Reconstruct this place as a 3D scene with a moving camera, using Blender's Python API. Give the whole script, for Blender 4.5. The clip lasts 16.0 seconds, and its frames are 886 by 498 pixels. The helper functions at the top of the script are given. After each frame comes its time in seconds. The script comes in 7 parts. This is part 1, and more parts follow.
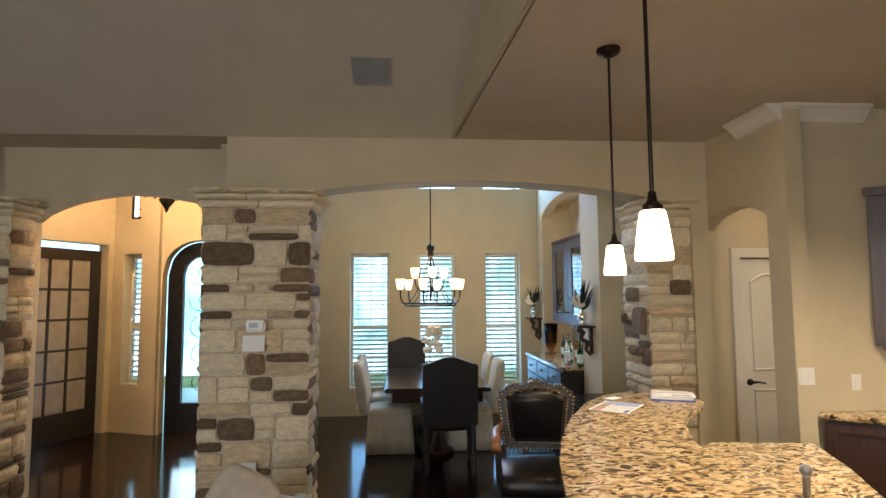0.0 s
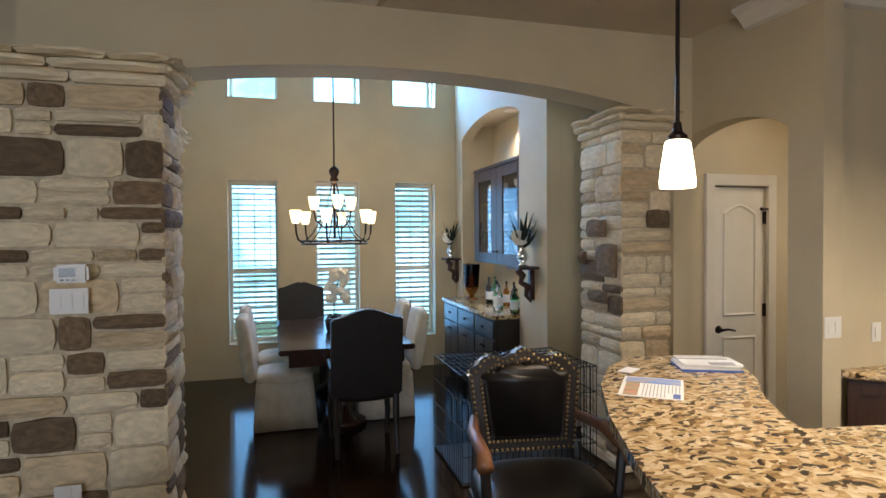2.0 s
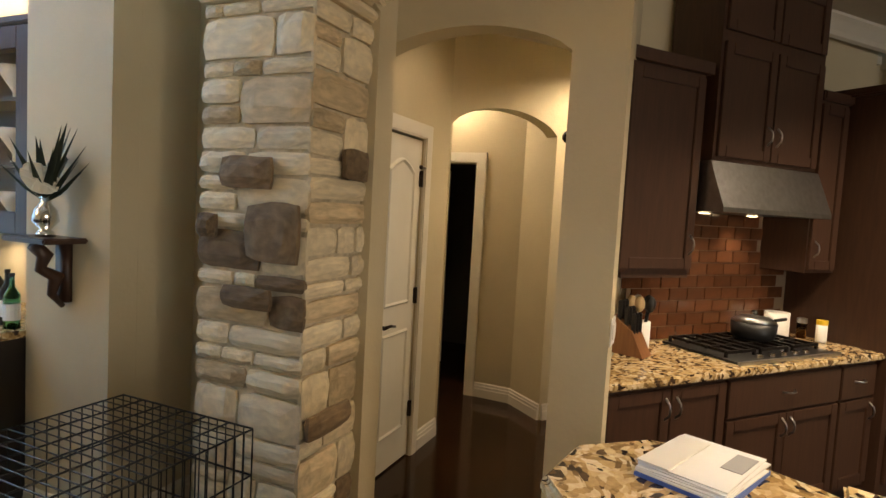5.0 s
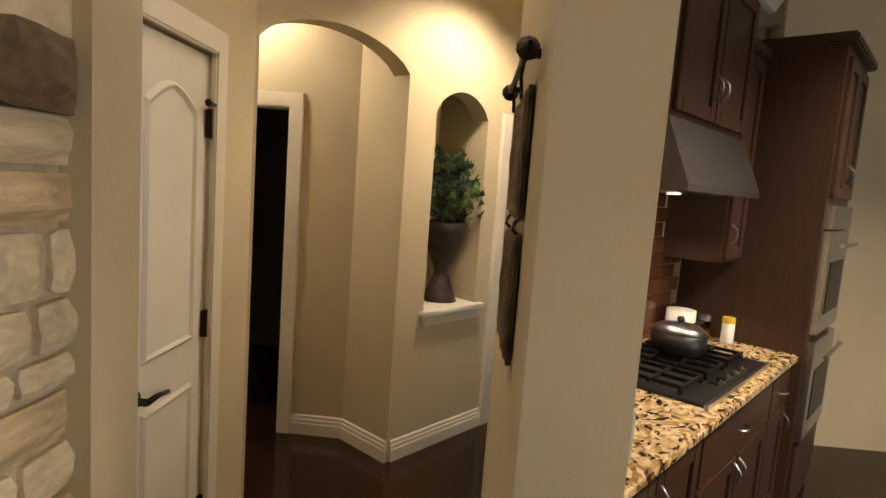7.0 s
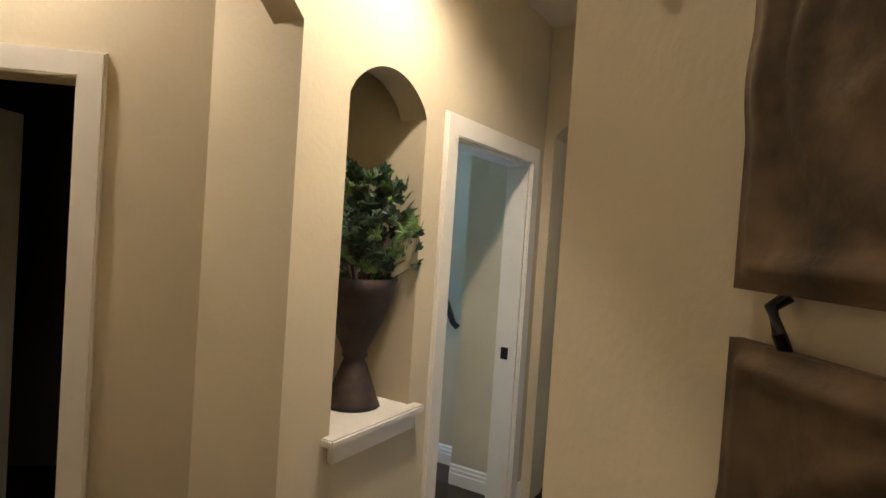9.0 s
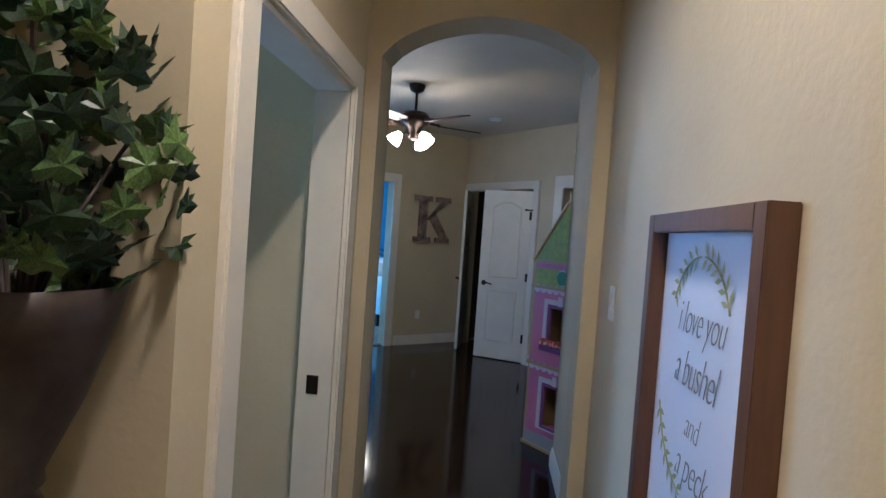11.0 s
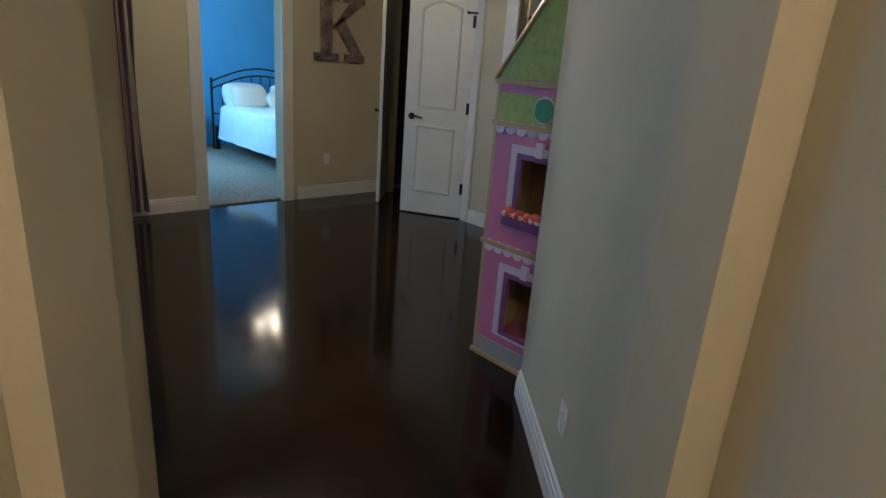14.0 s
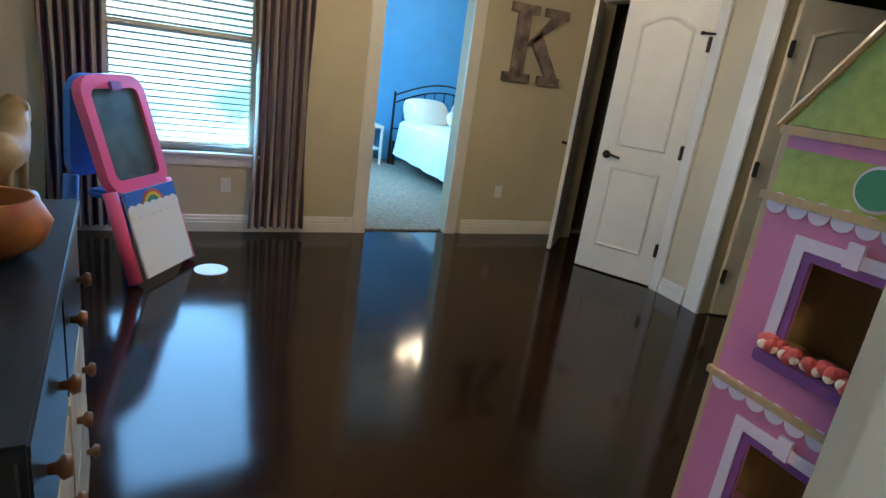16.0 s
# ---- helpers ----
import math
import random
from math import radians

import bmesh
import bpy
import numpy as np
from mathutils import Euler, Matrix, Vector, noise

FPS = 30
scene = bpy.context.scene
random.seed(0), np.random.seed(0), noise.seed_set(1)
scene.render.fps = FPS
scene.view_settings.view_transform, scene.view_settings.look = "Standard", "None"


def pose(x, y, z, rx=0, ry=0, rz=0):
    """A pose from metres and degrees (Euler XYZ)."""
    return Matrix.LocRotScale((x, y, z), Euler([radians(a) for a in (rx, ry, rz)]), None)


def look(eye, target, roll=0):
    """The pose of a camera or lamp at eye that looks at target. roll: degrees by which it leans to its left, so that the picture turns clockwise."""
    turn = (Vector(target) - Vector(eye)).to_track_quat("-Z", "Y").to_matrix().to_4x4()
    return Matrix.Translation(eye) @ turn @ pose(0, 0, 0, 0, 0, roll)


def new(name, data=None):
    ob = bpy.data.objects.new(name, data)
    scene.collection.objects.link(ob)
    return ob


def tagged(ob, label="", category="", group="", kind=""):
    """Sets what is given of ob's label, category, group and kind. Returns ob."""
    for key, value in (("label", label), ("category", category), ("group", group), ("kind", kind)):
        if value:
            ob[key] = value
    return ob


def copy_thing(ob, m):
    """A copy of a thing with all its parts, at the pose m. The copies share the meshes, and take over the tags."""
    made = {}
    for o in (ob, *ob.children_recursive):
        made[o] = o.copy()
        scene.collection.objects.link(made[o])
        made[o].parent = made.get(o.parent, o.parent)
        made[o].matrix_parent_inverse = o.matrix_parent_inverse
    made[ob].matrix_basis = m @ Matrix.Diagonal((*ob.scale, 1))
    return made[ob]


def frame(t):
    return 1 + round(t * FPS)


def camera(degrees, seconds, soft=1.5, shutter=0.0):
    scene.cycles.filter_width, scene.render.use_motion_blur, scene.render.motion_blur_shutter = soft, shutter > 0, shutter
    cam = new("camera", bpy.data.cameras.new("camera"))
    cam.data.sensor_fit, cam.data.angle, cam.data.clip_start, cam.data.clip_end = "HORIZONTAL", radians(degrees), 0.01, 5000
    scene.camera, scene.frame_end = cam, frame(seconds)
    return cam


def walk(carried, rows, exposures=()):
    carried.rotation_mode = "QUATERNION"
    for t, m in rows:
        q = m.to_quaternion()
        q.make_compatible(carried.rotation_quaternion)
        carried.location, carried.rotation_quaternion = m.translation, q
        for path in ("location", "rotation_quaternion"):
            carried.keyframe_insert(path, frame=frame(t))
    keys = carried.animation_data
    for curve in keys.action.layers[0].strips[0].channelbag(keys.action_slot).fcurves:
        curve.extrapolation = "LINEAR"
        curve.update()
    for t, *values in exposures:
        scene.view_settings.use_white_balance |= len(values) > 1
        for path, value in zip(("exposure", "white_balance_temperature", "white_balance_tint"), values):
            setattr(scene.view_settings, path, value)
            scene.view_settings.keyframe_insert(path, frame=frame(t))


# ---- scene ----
cam = camera(75.3, 16.0)
PATH = [
    (0, (0.658, 0.467, 1.711), (0.799, 2.455, 1.877), -0.4),
    (0.5, (0.61, 0.724, 1.705), (1.027, 2.678, 1.792), -0.1),
    (1, (0.569, 1.067, 1.678), (1.052, 3.007, 1.729), 0.1),
    (1.5, (0.546, 1.426, 1.663), (0.95, 3.385, 1.644), 0.9),
    (2, (0.52, 1.798, 1.662), (1.055, 3.724, 1.621), -0.4),
    (2.5, (0.5, 2.21, 1.641), (1.167, 4.095, 1.616), 0.9),
    (3, (0.545, 2.6, 1.64), (1.383, 4.416, 1.607), 1.4),
    (3.5, (0.569, 2.978, 1.65), (1.75, 4.589, 1.551), 2.8),
    (4, (0.668, 3.342, 1.639), (2.01, 4.823, 1.565), 0.3),
    (4.5, (0.808, 3.655, 1.616), (2.384, 4.882, 1.522), 2.6),
    (5, (0.972, 3.927, 1.614), (2.797, 4.734, 1.478), 3.2),
    (5.2, (1.03, 4.104, 1.616), (2.914, 4.763, 1.487), 2.5),
    (7.3, (2.38, 4.626, 1.649), (4.371, 4.634, 1.461), 3.4),
    (7.5, (2.506, 4.671, 1.644), (4.5, 4.622, 1.5), 2.2),
    (8, (2.825, 4.731, 1.67), (4.818, 4.616, 1.55), 1.7),
    (8.2, (2.965, 4.738, 1.659), (4.959, 4.611, 1.566), 2.5),
    (10.3, (4.436, 4.806, 1.533), (6.264, 3.994, 1.494), 3.6),
    (10.5, (4.539, 4.789, 1.529), (6.321, 3.882, 1.493), 3.5),
    (11, (4.802, 4.713, 1.526), (6.446, 3.576, 1.469), 4.1),
    (11.5, (5.061, 4.558, 1.507), (6.603, 3.288, 1.416), 3.5),
    (12, (5.284, 4.387, 1.502), (6.749, 3.034, 1.356), 3.2),
    (12.5, (5.503, 4.264, 1.499), (6.898, 2.839, 1.343), 3.5),
    (13, (5.684, 4.137, 1.478), (7.063, 2.704, 1.261), 3.5),
    (13.5, (5.909, 3.896, 1.458), (7.34, 2.546, 1.097), 4.3),
    (14, (6.069, 3.713, 1.415), (7.458, 2.409, 0.808), 4.4),
    (14.5, (6.302, 3.552, 1.41), (7.675, 2.242, 0.78), 5.7),
    (15, (6.49, 3.426, 1.395), (7.967, 2.229, 0.775), 7.4),
    (15.5, (6.664, 3.286, 1.404), (8.302, 2.311, 0.796), 7.7),
    (16, (6.831, 3.246, 1.399), (8.543, 2.4, 0.805), 8.1),
]
walk(cam, [(t, look(eye, target, roll)) for t, eye, target, roll in PATH], [(0.0, 0.5, 6500, 11), (2.5, 0.4, 5900, 11), (5.0, 0.4, 7400, 11), (8.0, 0.55, 6200, 12), (10.5, 0.4, 5400, 13), (11.5, -0.05, 5300, 16), (12.0, -0.25, 5300, 18), (12.5, -0.3, 6100, 18), (13.5, 0.15, 6300, 14), (14.5, 0.6, 6500, 11), (16.0, 1.15, 7000, 13)])

# ---- world and large lights ----
world = bpy.data.worlds.new("sky")
scene.world = world
world.use_nodes = True
_bg = world.node_tree.nodes["Background"]
_sky = world.node_tree.nodes.new("ShaderNodeTexSky")
_sky.sky_type, _sky.sun_disc = "NISHITA", False
_sky.sun_elevation, _sky.sun_rotation = radians(50), radians(200)
world.node_tree.links.new(_sky.outputs[0], _bg.inputs[0])
_bg.inputs[1].default_value = 0.15


def sun_lamp():
    d = bpy.data.lights.new("sun", "SUN")
    d.energy, d.angle, d.color = 1.5, radians(10), (1, 0.96, 0.9)
    new("sun", d).matrix_world = look((0, 0, 20), (-3, 8, 0))


def area(name, m, w, h, power, color):
    d = bpy.data.lights.new(name, "AREA")
    d.shape, d.size, d.size_y, d.energy, d.color = "RECTANGLE", w, h, power, color
    ob = new(name, d)
    ob.matrix_world = m
    return ob


def bulb(name, at, power, color=(1, 0.72, 0.42), size=0.03):
    d = bpy.data.lights.new(name, "POINT")
    d.energy, d.color, d.shadow_soft_size = power, color, size
    ob = new(name, d)
    ob.location = at
    return ob


def spot(name, at, power, color=(1, 0.83, 0.62), angle=110, target=None):
    d = bpy.data.lights.new(name, "SPOT")
    d.energy, d.color, d.spot_size, d.spot_blend, d.shadow_soft_size = power, color, radians(angle), 0.6, 0.05
    ob = new(name, d)
    ob.matrix_world = look(at, target or (at[0], at[1] + 0.001, at[2] - 1))
    return ob


sun_lamp()
BLUE = (0.30, 0.62, 1.0)
# daylight through the windows that the walk passes
for _x in (0.17, 1.17, 2.16):
    area("dining_window_light", look((_x, 9.14, 1.4), (_x, 5, 1.2)), 0.5, 1.85, 5.5, (0.2, 0.52, 1))
area("clerestory_light", look((1.2, 9.1, 3.58), (1.2, 6, 2.6)), 2.5, 0.45, 120, (0.22, 0.5, 1))
area("game_window_light", look((11.15, 3.18, 1.3), (8, 2.6, 0.6)), 0.95, 1.4, 27, (0.17, 0.5, 1))
# added blue fill for the bedroom, whose window is unseen and assumed
area("bedroom_fill_light", look((13.2, 2.0, 1.6), (13.6, -0.5, 0.9)), 1.4, 1.3, 55, (0.16, 0.55, 1.0))
area("front_door_light", look((-1.95, 7.9, 1.3), (-1.8, 5, 0.8)), 0.5, 1.8, 12, (0.6, 0.82, 1))
# added fill lamp for the great room; the window behind the start is assumed
area("great_room_fill_light", look((-2.6, -4.8, 1.9), (-0.5, 4, 1.6)), 3.6, 2.2, 150, (0.93, 0.95, 1))
area("side_room_light", look((8.24, 5.2, 1.7), (6.1, 3.5, 1.1)), 0.24, 1.2, 27, (0.34, 0.6, 1.0))

# ---- materials ----


def mat(name, color, rough=0.6, metal=0.0, noise_scale=0.0, noise_amount=0.12, bump=0.0, bump_scale=80.0, coat=0.0, vary=0.0, color2=None):
    m = bpy.data.materials.new(name)
    m.use_nodes = True
    nt = m.node_tree
    b = nt.nodes["Principled BSDF"]
    b.inputs["Roughness"].default_value = rough
    b.inputs["Metallic"].default_value = metal
    b.inputs["Coat Weight"].default_value = coat
    b.inputs["Coat Roughness"].default_value = 0.08
    b.inputs["Base Color"].default_value = (*color, 1)
    co = nt.nodes.new("ShaderNodeTexCoord")
    out = None
    if noise_scale:
        n = nt.nodes.new("ShaderNodeTexNoise")
        n.inputs["Scale"].default_value, n.inputs["Detail"].default_value = noise_scale, 6
        nt.links.new(co.outputs["Object"], n.inputs["Vector"])
        r = nt.nodes.new("ShaderNodeMix")
        r.data_type = "RGBA"
        c2 = color2 or [max(0, c * (1 - 3 * noise_amount)) for c in color]
        c1 = color if color2 else [min(1, c * (1 + noise_amount)) for c in color]
        r.inputs[6].default_value, r.inputs[7].default_value = (*c2, 1), (*c1, 1)
        ramp = nt.nodes.new("ShaderNodeMapRange")
        ramp.inputs[1].default_value, ramp.inputs[2].default_value = 0.3, 0.68
        nt.links.new(n.outputs[0], ramp.inputs[0])
        nt.links.new(ramp.outputs[0], r.inputs[0])
        out = r.outputs[2]
    if vary:
        oi = nt.nodes.new("ShaderNodeObjectInfo")
        hs = nt.nodes.new("ShaderNodeHueSaturation")
        mr = nt.nodes.new("ShaderNodeMapRange")
        mr.inputs[3].default_value, mr.inputs[4].default_value = 1 - vary, 1 + vary
        nt.links.new(oi.outputs["Random"], mr.inputs[0])
        nt.links.new(mr.outputs[0], hs.inputs["Value"])
        if out:
            nt.links.new(out, hs.inputs["Color"])
        else:
            hs.inputs["Color"].default_value = (*color, 1)
        out = hs.outputs[0]
    if out:
        nt.links.new(out, b.inputs["Base Color"])
    if bump:
        n2 = nt.nodes.new("ShaderNodeTexNoise")
        n2.inputs["Scale"].default_value, n2.inputs["Detail"].default_value = bump_scale, 4
        nt.links.new(co.outputs["Object"], n2.inputs["Vector"])
        bp = nt.nodes.new("ShaderNodeBump")
        bp.inputs["Strength"].default_value, bp.inputs["Distance"].default_value = bump, 0.004
        nt.links.new(n2.outputs[0], bp.inputs["Height"])
        nt.links.new(bp.outputs[0], b.inputs["Normal"])
    return m


def glow(name, color, strength):
    m = bpy.data.materials.new(name)
    m.use_nodes = True
    b = m.node_tree.nodes["Principled BSDF"]
    b.inputs["Base Color"].default_value = (*color, 1)
    b.inputs["Emission Color"].default_value = (*color, 1)
    b.inputs["Emission Strength"].default_value = strength
    return m


def glass(name, color=(1, 1, 1), rough=0.02):
    m = bpy.data.materials.new(name)
    m.use_nodes = True
    b = m.node_tree.nodes["Principled BSDF"]
    b.inputs["Base Color"].default_value = (*color, 1)
    b.inputs["Transmission Weight"].default_value = 1
    b.inputs["Roughness"].default_value = rough
    b.inputs["IOR"].default_value = 1.3
    return m


def granite_mat():
    m = mat("granite", (0.42, 0.3, 0.15), 0.12)
    nt = m.node_tree
    b = nt.nodes["Principled BSDF"]
    co = nt.nodes.new("ShaderNodeTexCoord")
    warp = nt.nodes.new("ShaderNodeTexNoise")
    warp.inputs["Scale"].default_value = 9
    nt.links.new(co.outputs["Object"], warp.inputs["Vector"])
    add = nt.nodes.new("ShaderNodeMix")
    add.data_type = "RGBA"
    add.blend_type = "ADD"
    add.inputs[0].default_value = 0.12
    nt.links.new(co.outputs["Object"], add.inputs[6])
    nt.links.new(warp.outputs[1], add.inputs[7])
    mp = nt.nodes.new("ShaderNodeMapping")
    mp.inputs["Scale"].default_value = (1.0, 1.7, 1.0)
    mp.inputs["Rotation"].default_value = (0, 0, 0.6)
    nt.links.new(add.outputs[2], mp.inputs[0])
    v = nt.nodes.new("ShaderNodeTexVoronoi")
    v.inputs["Scale"].default_value = 40
    v.inputs["Randomness"].default_value = 1
    nt.links.new(mp.outputs[0], v.inputs["Vector"])
    bw = nt.nodes.new("ShaderNodeRGBToBW")
    nt.links.new(v.outputs["Color"], bw.inputs[0])
    ramp = nt.nodes.new("ShaderNodeValToRGB")
    els = ramp.color_ramp.elements
    els[0].position, els[0].color = 0.0, (0.03, 0.02, 0.015, 1)
    els[1].position, els[1].color = 1.0, (0.72, 0.6, 0.42, 1)
    for p, c in ((0.2, (0.06, 0.035, 0.022, 1)), (0.3, (0.3, 0.19, 0.08, 1)), (0.5, (0.5, 0.35, 0.17, 1)), (0.72, (0.62, 0.48, 0.29, 1))):
        e = els.new(p)
        e.color = c
    nt.links.new(bw.outputs[0], ramp.inputs[0])
    n = nt.nodes.new("ShaderNodeTexNoise")
    n.inputs["Scale"].default_value, n.inputs["Detail"].default_value = 60, 5
    nt.links.new(co.outputs["Object"], n.inputs["Vector"])
    big = nt.nodes.new("ShaderNodeTexNoise")
    big.inputs["Scale"].default_value, big.inputs["Detail"].default_value = 24, 6
    nt.links.new(co.outputs["Object"], big.inputs["Vector"])
    mr = nt.nodes.new("ShaderNodeMapRange")
    mr.inputs[1].default_value, mr.inputs[2].default_value = 0.61, 0.7
    nt.links.new(big.outputs[0], mr.inputs[0])
    dark = nt.nodes.new("ShaderNodeMix")
    dark.data_type = "RGBA"
    dark.inputs[7].default_value = (0.045, 0.028, 0.02, 1)
    nt.links.new(mr.outputs[0], dark.inputs[0])
    nt.links.new(ramp.outputs[0], dark.inputs[6])
    mx = nt.nodes.new("ShaderNodeMix")
    mx.data_type = "RGBA"
    mx.blend_type = "OVERLAY"
    mx.inputs[0].default_value = 0.5
    nt.links.new(dark.outputs[2], mx.inputs[6])
    nt.links.new(n.outputs[0], mx.inputs[7])
    nt.links.new(mx.outputs[2], b.inputs["Base Color"])
    return m


def floor_mat():
    m = mat("stained_concrete", (0.03, 0.0125, 0.0055), 0.13, noise_scale=1.3, color2=(0.009, 0.0045, 0.0028))
    nt = m.node_tree
    b = nt.nodes["Principled BSDF"]
    b.inputs["Specular IOR Level"].default_value = 0.3
    co = nt.nodes.new("ShaderNodeTexCoord")
    n = nt.nodes.new("ShaderNodeTexNoise")
    n.inputs["Scale"].default_value = 7
    n.inputs["Detail"].default_value = 8
    nt.links.new(co.outputs["Object"], n.inputs["Vector"])
    mr = nt.nodes.new("ShaderNodeMapRange")
    mr.inputs[3].default_value, mr.inputs[4].default_value = 0.07, 0.15
    nt.links.new(n.outputs[0], mr.inputs[0])
    nt.links.new(mr.outputs[0], b.inputs["Roughness"])
    bp = nt.nodes.new("ShaderNodeBump")
    bp.inputs["Strength"].default_value, bp.inputs["Distance"].default_value = 0.06, 0.003
    nt.links.new(n.outputs[0], bp.inputs["Height"])
    nt.links.new(bp.outputs[0], b.inputs["Normal"])
    return m


def wood_mat(name, c1, c2, rough=0.35, scale=6.0, axis=2, coat=0.2):
    m = mat(name, c1, rough, coat=coat)
    nt = m.node_tree
    b = nt.nodes["Principled BSDF"]
    co = nt.nodes.new("ShaderNodeTexCoord")
    mp = nt.nodes.new("ShaderNodeMapping")
    sc = [12.0, 12.0, 12.0]
    sc[axis] = 1.0
    mp.inputs["Scale"].default_value = sc
    nt.links.new(co.outputs["Object"], mp.inputs[0])
    n = nt.nodes.new("ShaderNodeTexNoise")
    n.inputs["Scale"].default_value, n.inputs["Detail"].default_value = scale, 7
    nt.links.new(mp.outputs[0], n.inputs["Vector"])
    mx = nt.nodes.new("ShaderNodeMix")
    mx.data_type = "RGBA"
    mx.inputs[6].default_value, mx.inputs[7].default_value = (*c2, 1), (*c1, 1)
    nt.links.new(n.outputs[0], mx.inputs[0])
    nt.links.new(mx.outputs[2], b.inputs["Base Color"])
    return m


M_WALL = mat("wall_paint", (0.57, 0.485, 0.325), 0.75, noise_scale=2.2, noise_amount=0.03, bump=0.3, bump_scale=48)
M_CEIL = mat("ceiling_paint", (0.58, 0.52, 0.42), 0.85, noise_scale=2, noise_amount=0.02, bump=0.3, bump_scale=70)
M_TRIM = mat("white_trim", (0.74, 0.69, 0.6), 0.4, noise_scale=5, noise_amount=0.02)
M_DOOR = mat("white_door", (0.76, 0.72, 0.63), 0.38, noise_scale=4, noise_amount=0.02)
M_FLOOR = floor_mat()
M_CARPET = mat("carpet", (0.33, 0.27, 0.21), 0.95, noise_scale=40, noise_amount=0.15, bump=0.6, bump_scale=200)
M_BLUEWALL = mat("blue_wall_paint", (0.06, 0.3, 0.5), 0.7, noise_scale=3, noise_amount=0.03, bump=0.2, bump_scale=60)
M_GRANITE = granite_mat()
M_CAB = wood_mat("dark_cabinet_wood", (0.08, 0.038, 0.022), (0.032, 0.015, 0.01), 0.42, coat=0.05)
M_TABLE = wood_mat("dark_table_wood", (0.05, 0.02, 0.012), (0.02, 0.009, 0.006), 0.18, axis=1)
M_BLACKWOOD = wood_mat("near_black_wood", (0.02, 0.014, 0.012), (0.009, 0.007, 0.006), 0.4)
M_FRAME = wood_mat("walnut_stained_frame", (0.16, 0.065, 0.026), (0.06, 0.026, 0.012), 0.45)
M_PINE = wood_mat("stained_frame_wood", (0.3, 0.13, 0.05), (0.13, 0.05, 0.02), 0.45)
M_LIGHTWOOD = wood_mat("light_wood", (0.55, 0.4, 0.22), (0.4, 0.27, 0.13), 0.5)
M_LEATHER = mat("black_leather", (0.011, 0.008, 0.007), 0.4, noise_scale=9, noise_amount=0.15, bump=0.3, bump_scale=140)
M_FABRIC = mat("white_slipcover", (0.66, 0.6, 0.5), 0.9, noise_scale=12, noise_amount=0.05, bump=0.4, bump_scale=150)
M_IRON = mat("dark_iron", (0.02, 0.016, 0.014), 0.45, 0.6, noise_scale=20, noise_amount=0.2)
M_BRONZE = mat("oil_rubbed_bronze", (0.03, 0.02, 0.016), 0.35, 0.8)
M_STEEL = mat("stainless_steel", (0.55, 0.55, 0.56), 0.28, 1.0, noise_scale=30, noise_amount=0.05)
M_CHROME = mat("chrome", (0.75, 0.73, 0.7), 0.12, 1.0)
M_BRASS = mat("brass_nail", (0.45, 0.33, 0.16), 0.3, 1.0)
M_PLASTIC = mat("white_plastic", (0.75, 0.73, 0.69), 0.35)
M_SCREEN = mat("grey_screen", (0.05, 0.06, 0.06), 0.2)
M_MORTAR = mat("mortar", (0.62, 0.53, 0.38), 0.9, noise_scale=25, noise_amount=0.1, bump=0.6, bump_scale=60)
M_STONE = mat("limestone", (0.78, 0.67, 0.47), 0.85, noise_scale=4, noise_amount=0.07, bump=0.5, bump_scale=22, vary=0.1)
M_STONE_TAN = mat("tan_stone", (0.62, 0.49, 0.31), 0.85, noise_scale=4, noise_amount=0.1, bump=0.5, bump_scale=22, vary=0.2)
M_STONE_DARK = mat("brown_stone", (0.19, 0.13, 0.075), 0.85, noise_scale=4, noise_amount=0.14, bump=0.5, bump_scale=22, vary=0.3)
M_TILE = mat("brown_tile", (0.12, 0.045, 0.02), 0.15, noise_scale=14, noise_amount=0.12, vary=0.18, coat=0.3)
M_GROUT = mat("grout", (0.2, 0.14, 0.09), 0.9)
M_GLASS = glass("clear_glass")
M_BULB = glow("lit_frosted_glass", (1, 0.8, 0.5), 6)
M_CUP = glow("warm_lit_cup", (1, 0.76, 0.4), 2.4)
M_FANLIGHT = glow("bright_fan_glass", (1, 0.86, 0.64), 22)
M_BULB_SOFT = glow("lit_shade", (1, 0.84, 0.6), 6)
M_DAY = glow("daylight", (0.72, 0.88, 1.0), 3.0)
def outdoors_mat():
    m = glow("bright_blurred_garden", (0.7, 0.9, 1.0), 2.0)
    nt = m.node_tree
    b = nt.nodes["Principled BSDF"]
    co = nt.nodes.new("ShaderNodeTexCoord")
    n = nt.nodes.new("ShaderNodeTexNoise")
    n.inputs["Scale"].default_value, n.inputs["Detail"].default_value = 0.9, 5
    nt.links.new(co.outputs["Object"], n.inputs["Vector"])
    ramp = nt.nodes.new("ShaderNodeValToRGB")
    els = ramp.color_ramp.elements
    els[0].position, els[0].color = 0.36, (0.06, 0.3, 0.38, 1)
    els[1].position, els[1].color = 0.55, (0.4, 0.76, 1.0, 1)
    nt.links.new(n.outputs[0], ramp.inputs[0])
    nt.links.new(ramp.outputs[0], b.inputs["Emission Color"])
    return m


